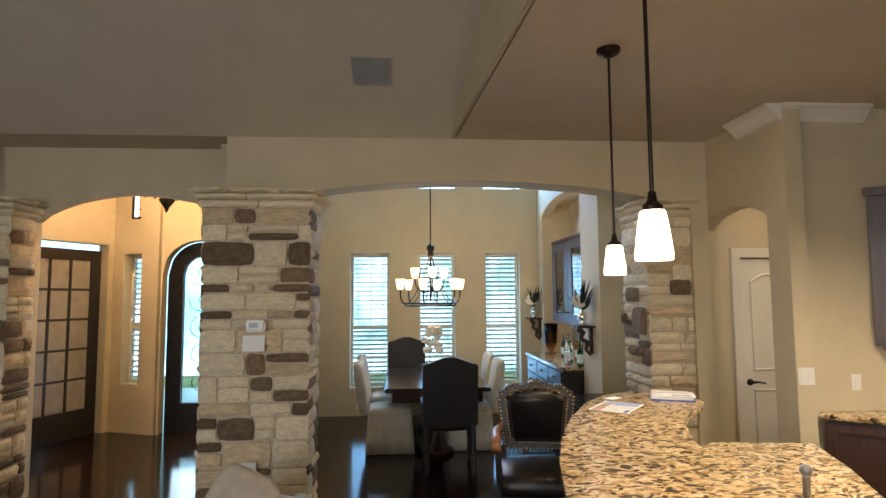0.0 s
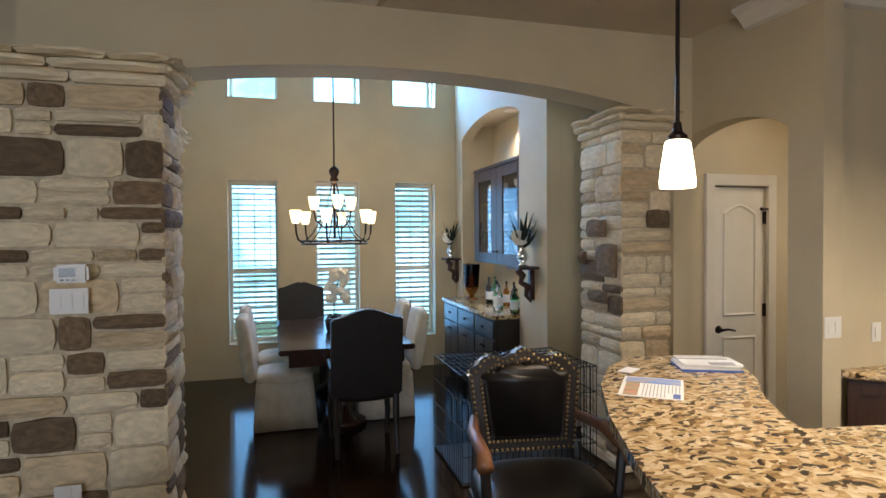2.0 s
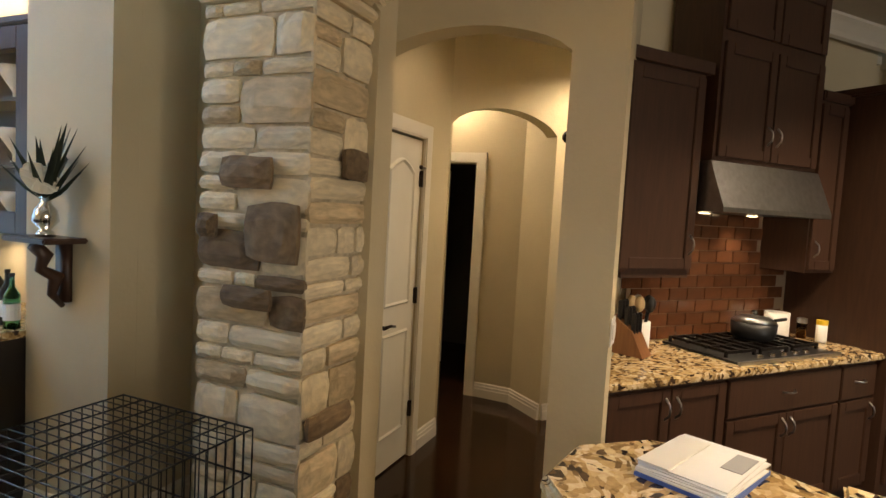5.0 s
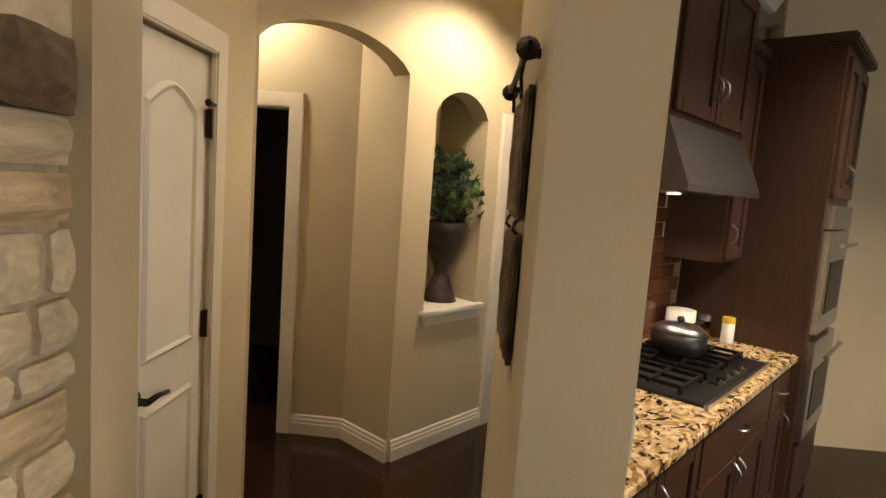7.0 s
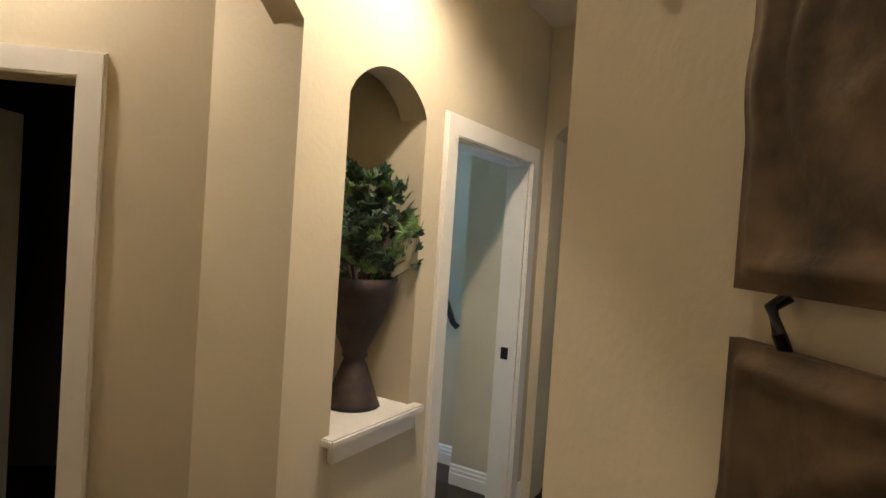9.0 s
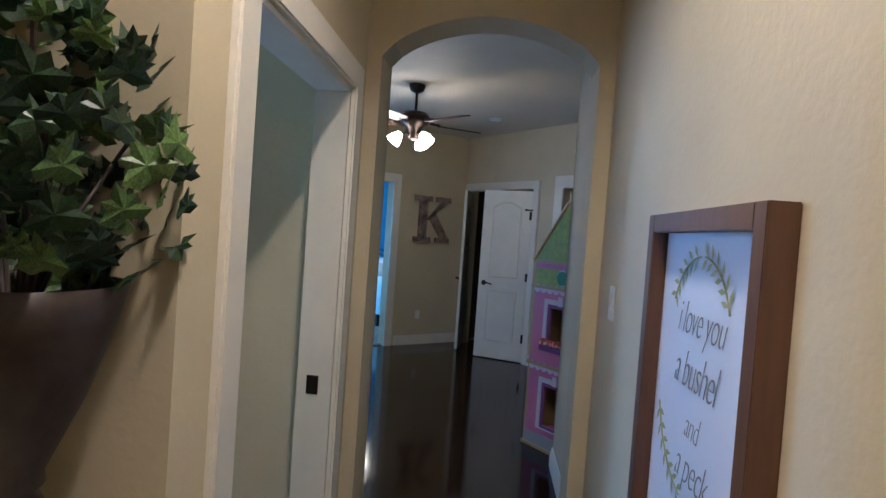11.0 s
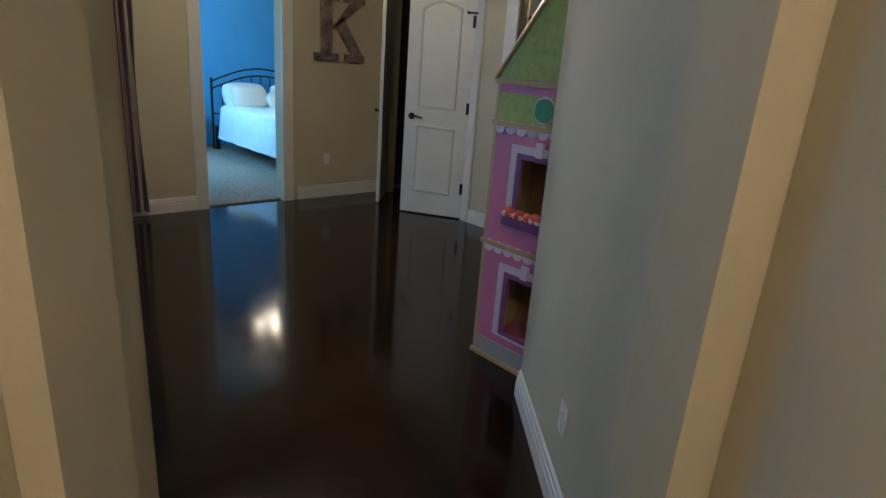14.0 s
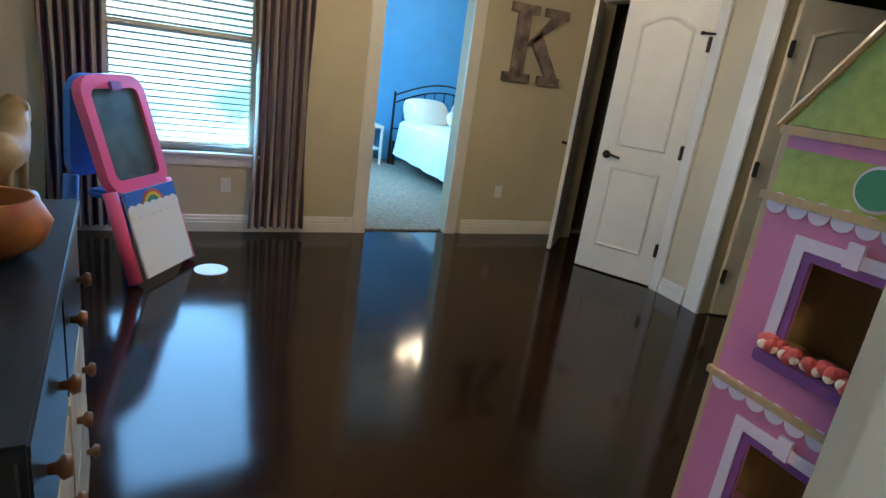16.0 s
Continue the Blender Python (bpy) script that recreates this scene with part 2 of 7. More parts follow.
M_DAYBLUE = outdoors_mat()
M_BLACK = mat("black_plastic", (0.012, 0.012, 0.013), 0.4)
# darkened base colour stands in for the shade in rooms without lamps
M_UNLIT_ROOM = mat("unlit_room_shade", (0.1, 0.085, 0.065), 0.9)
M_LEAF = mat("ivy_leaf", (0.02, 0.055, 0.016), 0.45, noise_scale=18, noise_amount=0.3, vary=0.3)
M_LEAF_L = mat("light_ivy_leaf", (0.09, 0.16, 0.035), 0.45, noise_scale=18, noise_amount=0.2)
M_FROND = mat("dark_frond", (0.016, 0.026, 0.014), 0.6, noise_scale=14, noise_amount=0.25)
M_PETAL = mat("cream_petal", (0.8, 0.74, 0.62), 0.6)
M_URN = mat("dark_urn", (0.045, 0.026, 0.02), 0.5, noise_scale=14, noise_amount=0.25)
M_PAPER = mat("white_paper", (0.8, 0.8, 0.8), 0.6)
M_PAPERBLUE = mat("blue_print", (0.06, 0.12, 0.4), 0.6)
M_PHOTO = mat("photo_print", (0.6, 0.22, 0.14), 0.5, noise_scale=26, color2=(0.2, 0.3, 0.16))
M_PHOTOBLUE = mat("sky_photo_print", (0.12, 0.3, 0.75), 0.5, noise_scale=22, color2=(0.5, 0.42, 0.36))
M_GREYPRINT = mat("grey_print", (0.35, 0.35, 0.37), 0.6)
M_PLAQUE = mat("aged_metal_plaque", (0.13, 0.085, 0.045), 0.5, 0.35, noise_scale=11, noise_amount=0.3, bump=0.7, bump_scale=30)
# white board with the blue side room daylight mixed into its base colour
M_SIGN = mat("blue_lit_white_sign_board", (0.74, 0.8, 0.95), 0.3, noise_scale=3, noise_amount=0.01)
M_INK = mat("grey_ink", (0.22, 0.22, 0.24), 0.6)
M_SPRIG = mat("olive_sprig", (0.33, 0.36, 0.19), 0.6)
M_PINK = mat("pink_paint", (0.62, 0.2, 0.36), 0.5, noise_scale=5, noise_amount=0.04)
M_PURPLE = mat("purple_paint", (0.22, 0.07, 0.25), 0.5)
M_LILAC = mat("lilac_white_paint", (0.7, 0.62, 0.72), 0.5)
M_LIME = mat("lime_green_paint", (0.36, 0.46, 0.1), 0.5, noise_scale=25, noise_amount=0.08)
M_GREEN = mat("green_emblem", (0.05, 0.28, 0.14), 0.5)
M_RED = mat("red_paint", (0.6, 0.1, 0.1), 0.5)
M_PINKPLASTIC = mat("pink_plastic", (0.8, 0.1, 0.25), 0.35)
M_BLUEPLASTIC = mat("blue_plastic", (0.03, 0.16, 0.55), 0.35)
M_CHALK = mat("chalkboard", (0.05, 0.075, 0.07), 0.5, noise_scale=6, noise_amount=0.2)
M_YELLOW = mat("yellow_plastic", (0.75, 0.5, 0.04), 0.4)
M_BLUEDRESSER = mat("navy_painted_wood", (0.018, 0.025, 0.04), 0.3, noise_scale=6, noise_amount=0.15)
M_CREAMDRAWER = mat("cream_drawer_paint", (0.55, 0.5, 0.4), 0.5, noise_scale=6, noise_amount=0.1)
M_BED = mat("white_bedding", (0.75, 0.75, 0.76), 0.9, noise_scale=9, noise_amount=0.03, bump=0.4, bump_scale=30)
M_PILLOWC = mat("cream_pillow", (0.7, 0.62, 0.5), 0.9, bump=0.3, bump_scale=60)
M_SOFA = mat("beige_upholstery", (0.5, 0.44, 0.36), 0.9, noise_scale=14, noise_amount=0.06, bump=0.4, bump_scale=160)
M_HORSE = mat("tan_toy", (0.42, 0.3, 0.17), 0.6, noise_scale=15, noise_amount=0.1)
M_BOTTLE_G = glass("green_bottle_glass", (0.25, 0.6, 0.3))
M_BOTTLE_A = glass("amber_glass", (0.6, 0.3, 0.08))
M_KLETTER = mat("weathered_metal_letter", (0.3, 0.22, 0.18), 0.55, 0.2, noise_scale=9, noise_amount=0.25, bump=0.5, bump_scale=40)
M_LAWN = mat("lawn", (0.1, 0.16, 0.05), 0.9, noise_scale=0.8, noise_amount=0.2)


def curtain_mat():
    m = mat("striped_curtain", (0.4, 0.3, 0.25), 0.85)
    nt = m.node_tree
    b = nt.nodes["Principled BSDF"]
    co = nt.nodes.new("ShaderNodeTexCoord")
    sep = nt.nodes.new("ShaderNodeSeparateXYZ")
    nt.links.new(co.outputs["Object"], sep.inputs[0])
    mul = nt.nodes.new("ShaderNodeMath")
    mul.operation = "MULTIPLY"
    mul.inputs[1].default_value = 9
    nt.links.new(sep.outputs[1], mul.inputs[0])
    fr = nt.nodes.new("ShaderNodeMath")
    fr.operation = "FRACT"
    nt.links.new(mul.outputs[0], fr.inputs[0])
    ramp = nt.nodes.new("ShaderNodeValToRGB")
    ramp.color_ramp.interpolation = "CONSTANT"
    els = ramp.color_ramp.elements
    els[0].color, els[1].color = (0.13, 0.09, 0.1, 1), (0.7, 0.6, 0.48, 1)
    els[1].position = 0.25
    for p, c in ((0.45, (0.3, 0.2, 0.2, 1)), (0.6, (0.12, 0.08, 0.1, 1)), (0.8, (0.6, 0.42, 0.36, 1))):
        e = els.new(p)
        e.color = c
    nt.links.new(fr.outputs[0], ramp.inputs[0])
    nt.links.new(ramp.outputs[0], b.inputs["Base Color"])
    return m


M_CURTAIN = curtain_mat()

# ---- building helpers ----


def mesh_of(name, bm, material, smooth=False):
    bmesh.ops.recalc_face_normals(bm, faces=bm.faces)
    me = bpy.data.meshes.new(name)
    bm.to_mesh(me)
    bm.free()
    me.materials.append(material)
    if smooth:
        for p in me.polygons:
            p.use_smooth = True
    return me


def part(name, bm, material, parent, label="", smooth=False):
    ob = new(name, mesh_of(name, bm, material, smooth))
    ob.parent = parent
    if label:
        ob["label"] = label
    return ob


def thing(name, label, category, m=None, group=""):
    ob = new(name)
    tagged(ob, label, category, group)
    ob.empty_display_size = 0.1
    if m is not None:
        ob.matrix_world = m
    return ob


def single(name, bm, material, label, category, m=None, smooth=False, group=""):
    ob = new(name, mesh_of(name, bm, material, smooth))
    if m is not None:
        ob.matrix_world = m
    return tagged(ob, label, category, group)


def structure(name, bm, material, label="", category="", smooth=False):
    ob = new(name, mesh_of(name, bm, material, smooth))
    return tagged(ob, label, category, "", "structure")


def add_box(bm, a, b, bevel=0.0, m=None):
    x0, y0, z0 = [min(p, q) for p, q in zip(a, b)]
    x1, y1, z1 = [max(p, q) for p, q in zip(a, b)]
    vs = [bm.verts.new(v) for v in ((x0, y0, z0), (x1, y0, z0), (x1, y1, z0), (x0, y1, z0), (x0, y0, z1), (x1, y0, z1), (x1, y1, z1), (x0, y1, z1))]
    fs = [bm.faces.new([vs[i] for i in f]) for f in ((3, 2, 1, 0), (4, 5, 6, 7), (0, 1, 5, 4), (1, 2, 6, 5), (2, 3, 7, 6), (3, 0, 4, 7))]
    if bevel:
        es = list({e for f in fs for e in f.edges})
        r = bmesh.ops.bevel(bm, geom=es, offset=bevel, segments=2, affect="EDGES")
        vs = list({v for f in r["faces"] for v in f.verts} | {v for v in vs if v.is_valid})
    if m is not None:
        bmesh.ops.transform(bm, matrix=m, verts=[v for v in vs if v.is_valid])
    return bm


def box(a, b, bevel=0.0, m=None):
    return add_box(bmesh.new(), a, b, bevel, m)


def add_prism(bm, pts, f0, f1):
    """Extrude a 2D outline; f0 and f1 map an outline point to the two ends."""
    lo, hi = [bm.verts.new(f0(p)) for p in pts], [bm.verts.new(f1(p)) for p in pts]
    bm.faces.new(lo)
    bm.faces.new(hi[::-1])
    n = len(pts)
    for i in range(n):
        bm.faces.new((lo[i], hi[i], hi[(i + 1) % n], lo[(i + 1) % n]))
    return bm


def add_lathe(bm, prof, at=(0, 0, 0), seg=20, m=None):
    rings = []
    made = []
    for r, z in prof:
        ring = [bm.verts.new((at[0] + r * math.cos(2 * math.pi * i / seg), at[1] + r * math.sin(2 * math.pi * i / seg), at[2] + z)) for i in range(seg)]
        rings.append(ring)
        made += ring
    for a, b in zip(rings, rings[1:]):
        for i in range(seg):
            bm.faces.new((a[i], a[(i + 1) % seg], b[(i + 1) % seg], b[i]))
    if prof[0][0] > 1e-4:
        bm.faces.new(rings[0][::-1])
    if prof[-1][0] > 1e-4:
        bm.faces.new(rings[-1])
    if m is not None:
        bmesh.ops.transform(bm, matrix=m, verts=made)
    return bm


def lathe(prof, at=(0, 0, 0), seg=20, m=None):
    return add_lathe(bmesh.new(), prof, at, seg, m)


def add_tube(bm, pts, r, seg=8):
    """A round bar along points; r is one radius or one for each point."""
    pts = [Vector(p) for p in pts]
    rs = r if isinstance(r, (list, tuple)) else [r] * len(pts)
    rings = []
    up = Vector((0, 0, 1))
    for i, p in enumerate(pts):
        d = (pts[min(i + 1, len(pts) - 1)] - pts[max(i - 1, 0)]).normalized()
        a = d.cross(up if abs(d.z) < 0.95 else Vector((1, 0, 0))).normalized()
        b = d.cross(a)
        rings.append([bm.verts.new(p + rs[i] * (a * math.cos(2 * math.pi * k / seg) + b * math.sin(2 * math.pi * k / seg))) for k in range(seg)])
    for a, b in zip(rings, rings[1:]):
        for k in range(seg):
            bm.faces.new((a[k], a[(k + 1) % seg], b[(k + 1) % seg], b[k]))
    bm.faces.new(rings[0][::-1])
    bm.faces.new(rings[-1])
    return bm


def tube(pts, r, seg=8):
    return add_tube(bmesh.new(), pts, r, seg)


def add_cushion(bm, a, b, puff=0.03, n=8, m=None):
    """A soft block: a subdivided box whose faces swell."""
    sub = bmesh.new()
    bmesh.ops.create_cube(sub, size=1)
    bmesh.ops.subdivide_edges(sub, edges=sub.edges[:], cuts=n, use_grid_fill=True)
    a, b = Vector(a), Vector(b)
    mid, half = (a + b) / 2, (b - a) / 2
    for v in sub.verts:
        q = v.co * 2
        w = Vector([abs(c) for c in half])
        k = (1 - abs(q.x) ** 4) * (1 - abs(q.y) ** 4) + (1 - abs(q.z) ** 4) * (1 - abs(q.y) ** 4) + (1 - abs(q.x) ** 4) * (1 - abs(q.z) ** 4)
        sh = 1 - 0.06 * (q.x * q.x * q.y * q.y + q.z * q.z * q.y * q.y + q.x * q.x * q.z * q.z)
        p = Vector((q.x * half.x, q.y * half.y, q.z * half.z)) * sh
        nrm = Vector((q.x ** 9, q.y ** 9, q.z ** 9))
        if nrm.length > 1e-6:
            p += nrm.normalized() * puff * min(1, k / 2) * nrm.length
        v.co = mid + p
    if m is not None:
        bmesh.ops.transform(sub, matrix=m, verts=sub.verts[:])
    me = bpy.data.meshes.new("tmp")
    sub.to_mesh(me)
    sub.free()
    bm.from_mesh(me)
    bpy.data.meshes.remove(me)
    return bm


def cushion(a, b, puff=0.03, n=8, m=None):
    return add_cushion(bmesh.new(), a, b, puff, n, m)


def add_ball(bm, at, r, seg=12, squash=1.0):
    prof = [(max(1e-5, r * math.sin(math.pi * i / 8)), -r * squash * math.cos(math.pi * i / 8)) for i in range(9)]
    return add_lathe(bm, prof, at, seg)


# diagonal hall: u along it, n across it
HC, HS = math.cos(radians(39.5)), math.sin(radians(39.5))


def hall(u, n, z=0.0):
    return (u * HC + n * HS, -u * HS + n * HC, z)


def hall_pose(u, n, z=0.0):
    return pose(*hall(u, n, z), 0, 0, -39.5)


def wall(name, p0, p1, th, z0, z1, openings=(), material=None, label="painted plaster wall"):
    """A wall from p0 to p1 with its body to the left of that line. Openings: start, end, bottom, top at the sides, rise of the arch."""
    p0, p1 = Vector(p0), Vector(p1)
    d = (p1 - p0).normalized()
    nrm = Vector((-d.y, d.x))
    L = (p1 - p0).length
    bm = bmesh.new()

    def at(k):
        return lambda q: (*(p0 + d * q[0] + nrm * k), q[1])
    s = 0.0
    for a, b, zb, zt, rise in sorted(openings):
        if a > s + 1e-4:
            add_prism(bm, [(s, z0), (a, z0), (a, z1), (s, z1)], at(0), at(th))
        if zb > z0 + 1e-4:
            add_prism(bm, [(a, z0), (b, z0), (b, zb), (a, zb)], at(0), at(th))
        if zt < z1:
            N = 18 if rise else 1
            arc = [(a + (b - a) * i / N, zt + rise * (1 - (2 * i / N - 1) ** 2) ** (0.5 if rise > 0.3 * (b - a) else 0.75)) for i in range(N + 1)]
            add_prism(bm, arc + [(b, z1), (a, z1)], at(0), at(th))
        s = b
    if s < L - 1e-4:
        add_prism(bm, [(s, z0), (L, z0), (L, z1), (s, z1)], at(0), at(th))
    return structure(name, bm, material or M_WALL, label, "wall")


def baseboard(p0, p1, h=0.13, th=0.018):
    """Moulded skirting; it stands to the right of the line p0 to p1."""
    p0, p1 = Vector(p0), Vector(p1)
    d = (p1 - p0).normalized()
    nrm = Vector((d.y, -d.x))
    prof = [(0.001, 0), (th, 0), (th, h * 0.55), (th * 0.8, h * 0.6), (th * 0.8, h * 0.75), (th * 0.55, h * 0.8), (th * 0.5, h * 0.93), (0.001, h)]
    bm = add_prism(bmesh.new(), prof, lambda q: (*(p0 + nrm * q[0]), q[1]), lambda q: (*(p1 + nrm * q[0]), q[1]))
    return structure("baseboard", bm, M_TRIM, "white moulded baseboard along the wall", "baseboard")


def casing(p0, d, w, h, wide=0.09, th=0.022, arch=0.0):
    """White door casing in the wall's frame: p0 is the opening's foot at its start, d the way along the wall, on the right-hand side of it."""
    p0, d = Vector(p0), Vector(d).normalized()
    nrm = Vector((d.y, -d.x))
    bm = bmesh.new()
    for k, (i, o) in enumerate(((0.0, wide), (0.008, wide * 0.62), (wide * 0.62, wide * 0.93))):
        t = th * (0.7 if k == 0 else 1.0)
        b0 = 0.001 if k == 0 else th * 0.7
        pts = [(-o, 0), (-i, 0), (-i, h + i), (w + i, h + i), (w + i, 0), (w + o, 0), (w + o, h + o), (-o, h + o)]
        add_prism(bm, pts, lambda q: (*(p0 + d * q[0] + nrm * b0), q[1]), lambda q: (*(p0 + d * q[0] + nrm * t), q[1]))
    return structure("trim", bm, M_TRIM, "white moulded door casing", "door casing")


def prism_z(pts, z0, z1, bevel=0.0):
    bm = add_prism(bmesh.new(), pts, lambda p: (*p, z0), lambda p: (*p, z1))
    if bevel:
        es = [e for e in bm.edges if abs(e.verts[0].co.z - e.verts[1].co.z) < 1e-5]
        bmesh.ops.bevel(bm, geom=es, offset=bevel, segments=3, affect="EDGES")
    return bm


def sheet(name, pts, z0, z1, material, label, category):
    return structure(name, prism_z(pts, z0, z1), material, label, category)

# ---- structure ----
sheet("floor", [(-8, -6), (16, -6), (16, 12), (-8, 12)], -0.1, 0.0, M_FLOOR, "dark brown stained concrete floor with a glossy seal", "floor")
sheet("floor_bedroom", [(11.36, -1.5), (15.0, -1.5), (15.0, 2.2), (11.36, 2.2)], 0.0, 0.015, M_CARPET, "beige cut-pile bedroom carpet", "carpet")
sheet("ground", [(-300, -300), (300, -300), (300, 300), (-300, 300)], -0.4, -0.15, M_LAWN, "lawn outside the house", "ground")

# great room: flat kitchen ceiling, sloped ceiling over the living side
sheet("ceiling_kitchen", [(1.80, -5.2), (6.35, -5.2), (6.35, 2.75), hall(0.62, 6.18)[:2], (3.42, 4.36), (3.42, 5.4), (1.10, 5.4), (1.11, 5.25)], 3.05, 3.2, M_CEIL, "flat beige kitchen ceiling", "ceiling")
ZT = 3.05 + 0.385 * 10.45
bm = add_prism(bmesh.new(), [(5.25, 3.05), (-5.2, ZT), (-5.2, ZT + 0.15), (5.25, 3.2)], lambda p: (-6.2, *p), lambda p: (1.95, *p))
structure("ceiling_slope", bm, M_CEIL, "sloped textured living room ceiling", "ceiling")
bm = add_prism(bmesh.new(), [(5.25, 3.05), (-5.2, 3.05), (-5.2, ZT)], lambda p: (1.07 + 0.067 * (5.25 - p[0]), *p), lambda p: (1.099 + 0.067 * (5.25 - p[0]), *p))
structure("wall_gable", bm, M_WALL, "triangular painted wall between the two ceilings", "wall")
sheet("ceiling_recess", [(-3.4, 5.25), (-0.79, 5.25), (-0.79, 5.7), (-3.4, 5.7)], 3.05, 3.2, M_CEIL, "ceiling of the recess over the entry arch", "ceiling")
# openings to the dining room and to the entry
wall("wall_dining_arch", (-0.79, 5.25), (3.31, 5.25), 0.28, 0, 3.2, [(0.15, 3.95, 0, 2.45, 0.24)])
wall("wall_entry_arch", (-3.6, 5.68), (-0.79, 5.68), 0.2, 0, 3.3, [(1.0, 2.72, 0, 2.4, 0.25)])
wall("wall_entry_west", (-3.6, 5.25), (-2.85, 5.25), 0.3, 0, 3.2)
wall("wall_living_north", (-6.2, 5.25), (-3.6, 5.25), 0.3, 0, 3.2)
wall("wall_living_west", (-6.2, -5.2), (-6.2, 5.55), 0.2, 0, 7.4)
# south wall stays unseen; its window opening is assumed for the fill lamp
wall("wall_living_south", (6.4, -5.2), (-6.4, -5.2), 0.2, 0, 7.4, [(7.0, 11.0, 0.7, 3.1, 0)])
wall("wall_kitchen_east", (6.4, -5.2), (6.4, 2.62), 0.2, 0, 3.2)
# dining room
LOW = [(0.48, 1.0, 0.4, 2.36, 0), (1.46, 2.0, 0.4, 2.36, 0), (2.44, 3.01, 0.4, 2.36, 0)]
wall("wall_dining_north", (2.9, 9.22), (-0.95, 9.22), 0.2, 0, 3.0, LOW)
wall("wall_dining_north_upper", (2.9, 9.22), (-0.95, 9.22), 0.2, 3.0, 4.3, [(0.47, 1.02, 3.34, 3.82, 0), (1.45, 2.01, 3.34, 3.82, 0), (2.43, 2.99, 3.34, 3.82, 0)])
# wall with the bar niche, its return and the niche itself
wall("wall_dining_east", (2.70, 6.31), (2.70, 9.22), -0.14, 0, 4.3, [(0.60, 2.41, 0, 2.87, 0.16)])
wall("wall_niche_back", (3.12, 6.8), (3.12, 8.83), -0.1, 0, 3.3)
wall("wall_niche_side_south", (2.84, 6.905), (3.12, 6.905), -0.1, 0, 3.3)
wall("wall_niche_side_north", (2.84, 8.725), (3.12, 8.725), 0.1, 0, 3.3)
sheet("ceiling_niche", [(2.843, 6.8), (3.2, 6.8), (3.2, 8.83), (2.843, 8.83)], 3.06, 3.16, M_WALL, "painted soffit of the bar niche", "ceiling")
wall("wall_dining_return", (2.842, 6.312), (3.31, 6.31), 0.14, 0, 4.3)
wall("wall_dining_south_east", (3.17, 5.53), (3.17, 6.31), -0.14, 0, 4.3)
wall("wall_dining_upper_south", (-0.79, 5.53), (3.31, 5.53), 0.1, 3.05, 4.3)
wall("wall_dining_west", (-0.78, 6.7), (-0.78, 9.22), 0.14, 0, 4.3)
wall("wall_dining_west_upper", (-0.78, 5.5), (-0.78, 6.7), 0.14, 2.5, 4.3)
sheet("ceiling_dining", [(-0.95, 5.53), (3.4, 5.53), (3.4, 9.42), (-0.95, 9.42)], 4.2, 4.35, M_CEIL, "high flat dining room ceiling", "ceiling")
# foyer
wall("wall_foyer_north", (-0.92, 8.25), (-2.44, 8.25), 0.16, 0, 4.0, [(0.62, 1.5, 0, 2.02, 0.44)])
wall("wall_foyer_north_west", (-2.42, 8.24), (-3.25, 8.56), 0.16, 0, 4.0, [(0.27, 0.55, 0.62, 2.3, 0)])
wall("wall_foyer_west", (-3.22, 8.62), (-3.92, 7.0), 0.16, 0, 4.0, [(0.3, 1.42, 0, 2.42, 0)])
wall("wall_foyer_west_south", (-3.92, 7.0), (-3.92, 5.5), 0.16, 0, 4.0)
sheet("ceiling_foyer", [(-4.2, 5.88), (-0.78, 5.88), (-0.78, 8.9), (-4.2, 8.9)], 3.9, 4.05, M_CEIL, "high foyer ceiling", "ceiling")
wall("wall_foyer_south_upper", (-4.0, 5.88), (-0.78, 5.88), 0.08, 3.0, 4.0)
# hall: pier and arch beside the kitchen, pantry wall
wall("wall_hall_arch", (3.31, 4.22), (3.31, 5.53), -0.13, 0, 3.2, [(0.225, 1.185, 0, 2.28, 0.13)])
wall("wall_hall_south", (3.44, 4.445), (4.45, 4.445), -0.135, 0, 3.2)
wall("wall_pantry", (3.17, 5.55), (4.66, 5.55), 0.12, 0, 3.0, [(0.585, 1.085, 0, 2.05, 0)])
wall("wall_pantry_back", (3.2, 6.2), (4.7, 6.2), 0.1, 0, 3.0, (), M_UNLIT_ROOM)
PN = 7.245
wall("wall_hall_niche", hall(-0.0, PN)[:2], hall(3.003, PN)[:2], 0.13, 0, 3.0,
     [(0.08, 0.98, 0, 2.22, 0.15), (1.21, 1.69, 0.87, 2.06, 0.14), (1.93, 2.79, 0, 2.03, 0)])
wall("wall_niche_rear", hall(1.1, PN + 0.42)[:2], hall(1.85, PN + 0.42)[:2], 0.08, 0, 3.0)
wall("wall_niche_left", hall(1.21, PN + 0.13)[:2], hall(1.21, PN + 0.42)[:2], 0.06, 0, 3.0)
wall("wall_niche_right", hall(1.69, PN + 0.13)[:2], hall(1.69, PN + 0.42)[:2], -0.06, 0, 3.0)
wall("wall_hall_picture", hall(0.607, 6.26)[:2], hall(3.003, 6.26)[:2], -0.13, 0, 3.2)
wall("wall_game_grey", hall(3.197, 6.18)[:2], hall(4.62, 6.18)[:2], -0.08, 0, 3.2)
wall("wall_hall_end_arch", hall(3.005, 6.182)[:2], hall(3.005, 7.368)[:2], -0.19, 0, 3.0, [(0.141, 1.004, 0, 2.22, 0.17)])
sheet("ceiling_hall", [(3.42, 4.4), hall(0.55, 6.2)[:2], hall(3.1, 6.15)[:2], hall(3.1, 7.36)[:2], hall(0.9, 8.4)[:2], (5.9, 7.2), (4.6, 7.2), (4.6, 5.6), (3.42, 5.6)], 2.88, 3.0, M_CEIL, "flat hall ceiling", "ceiling")
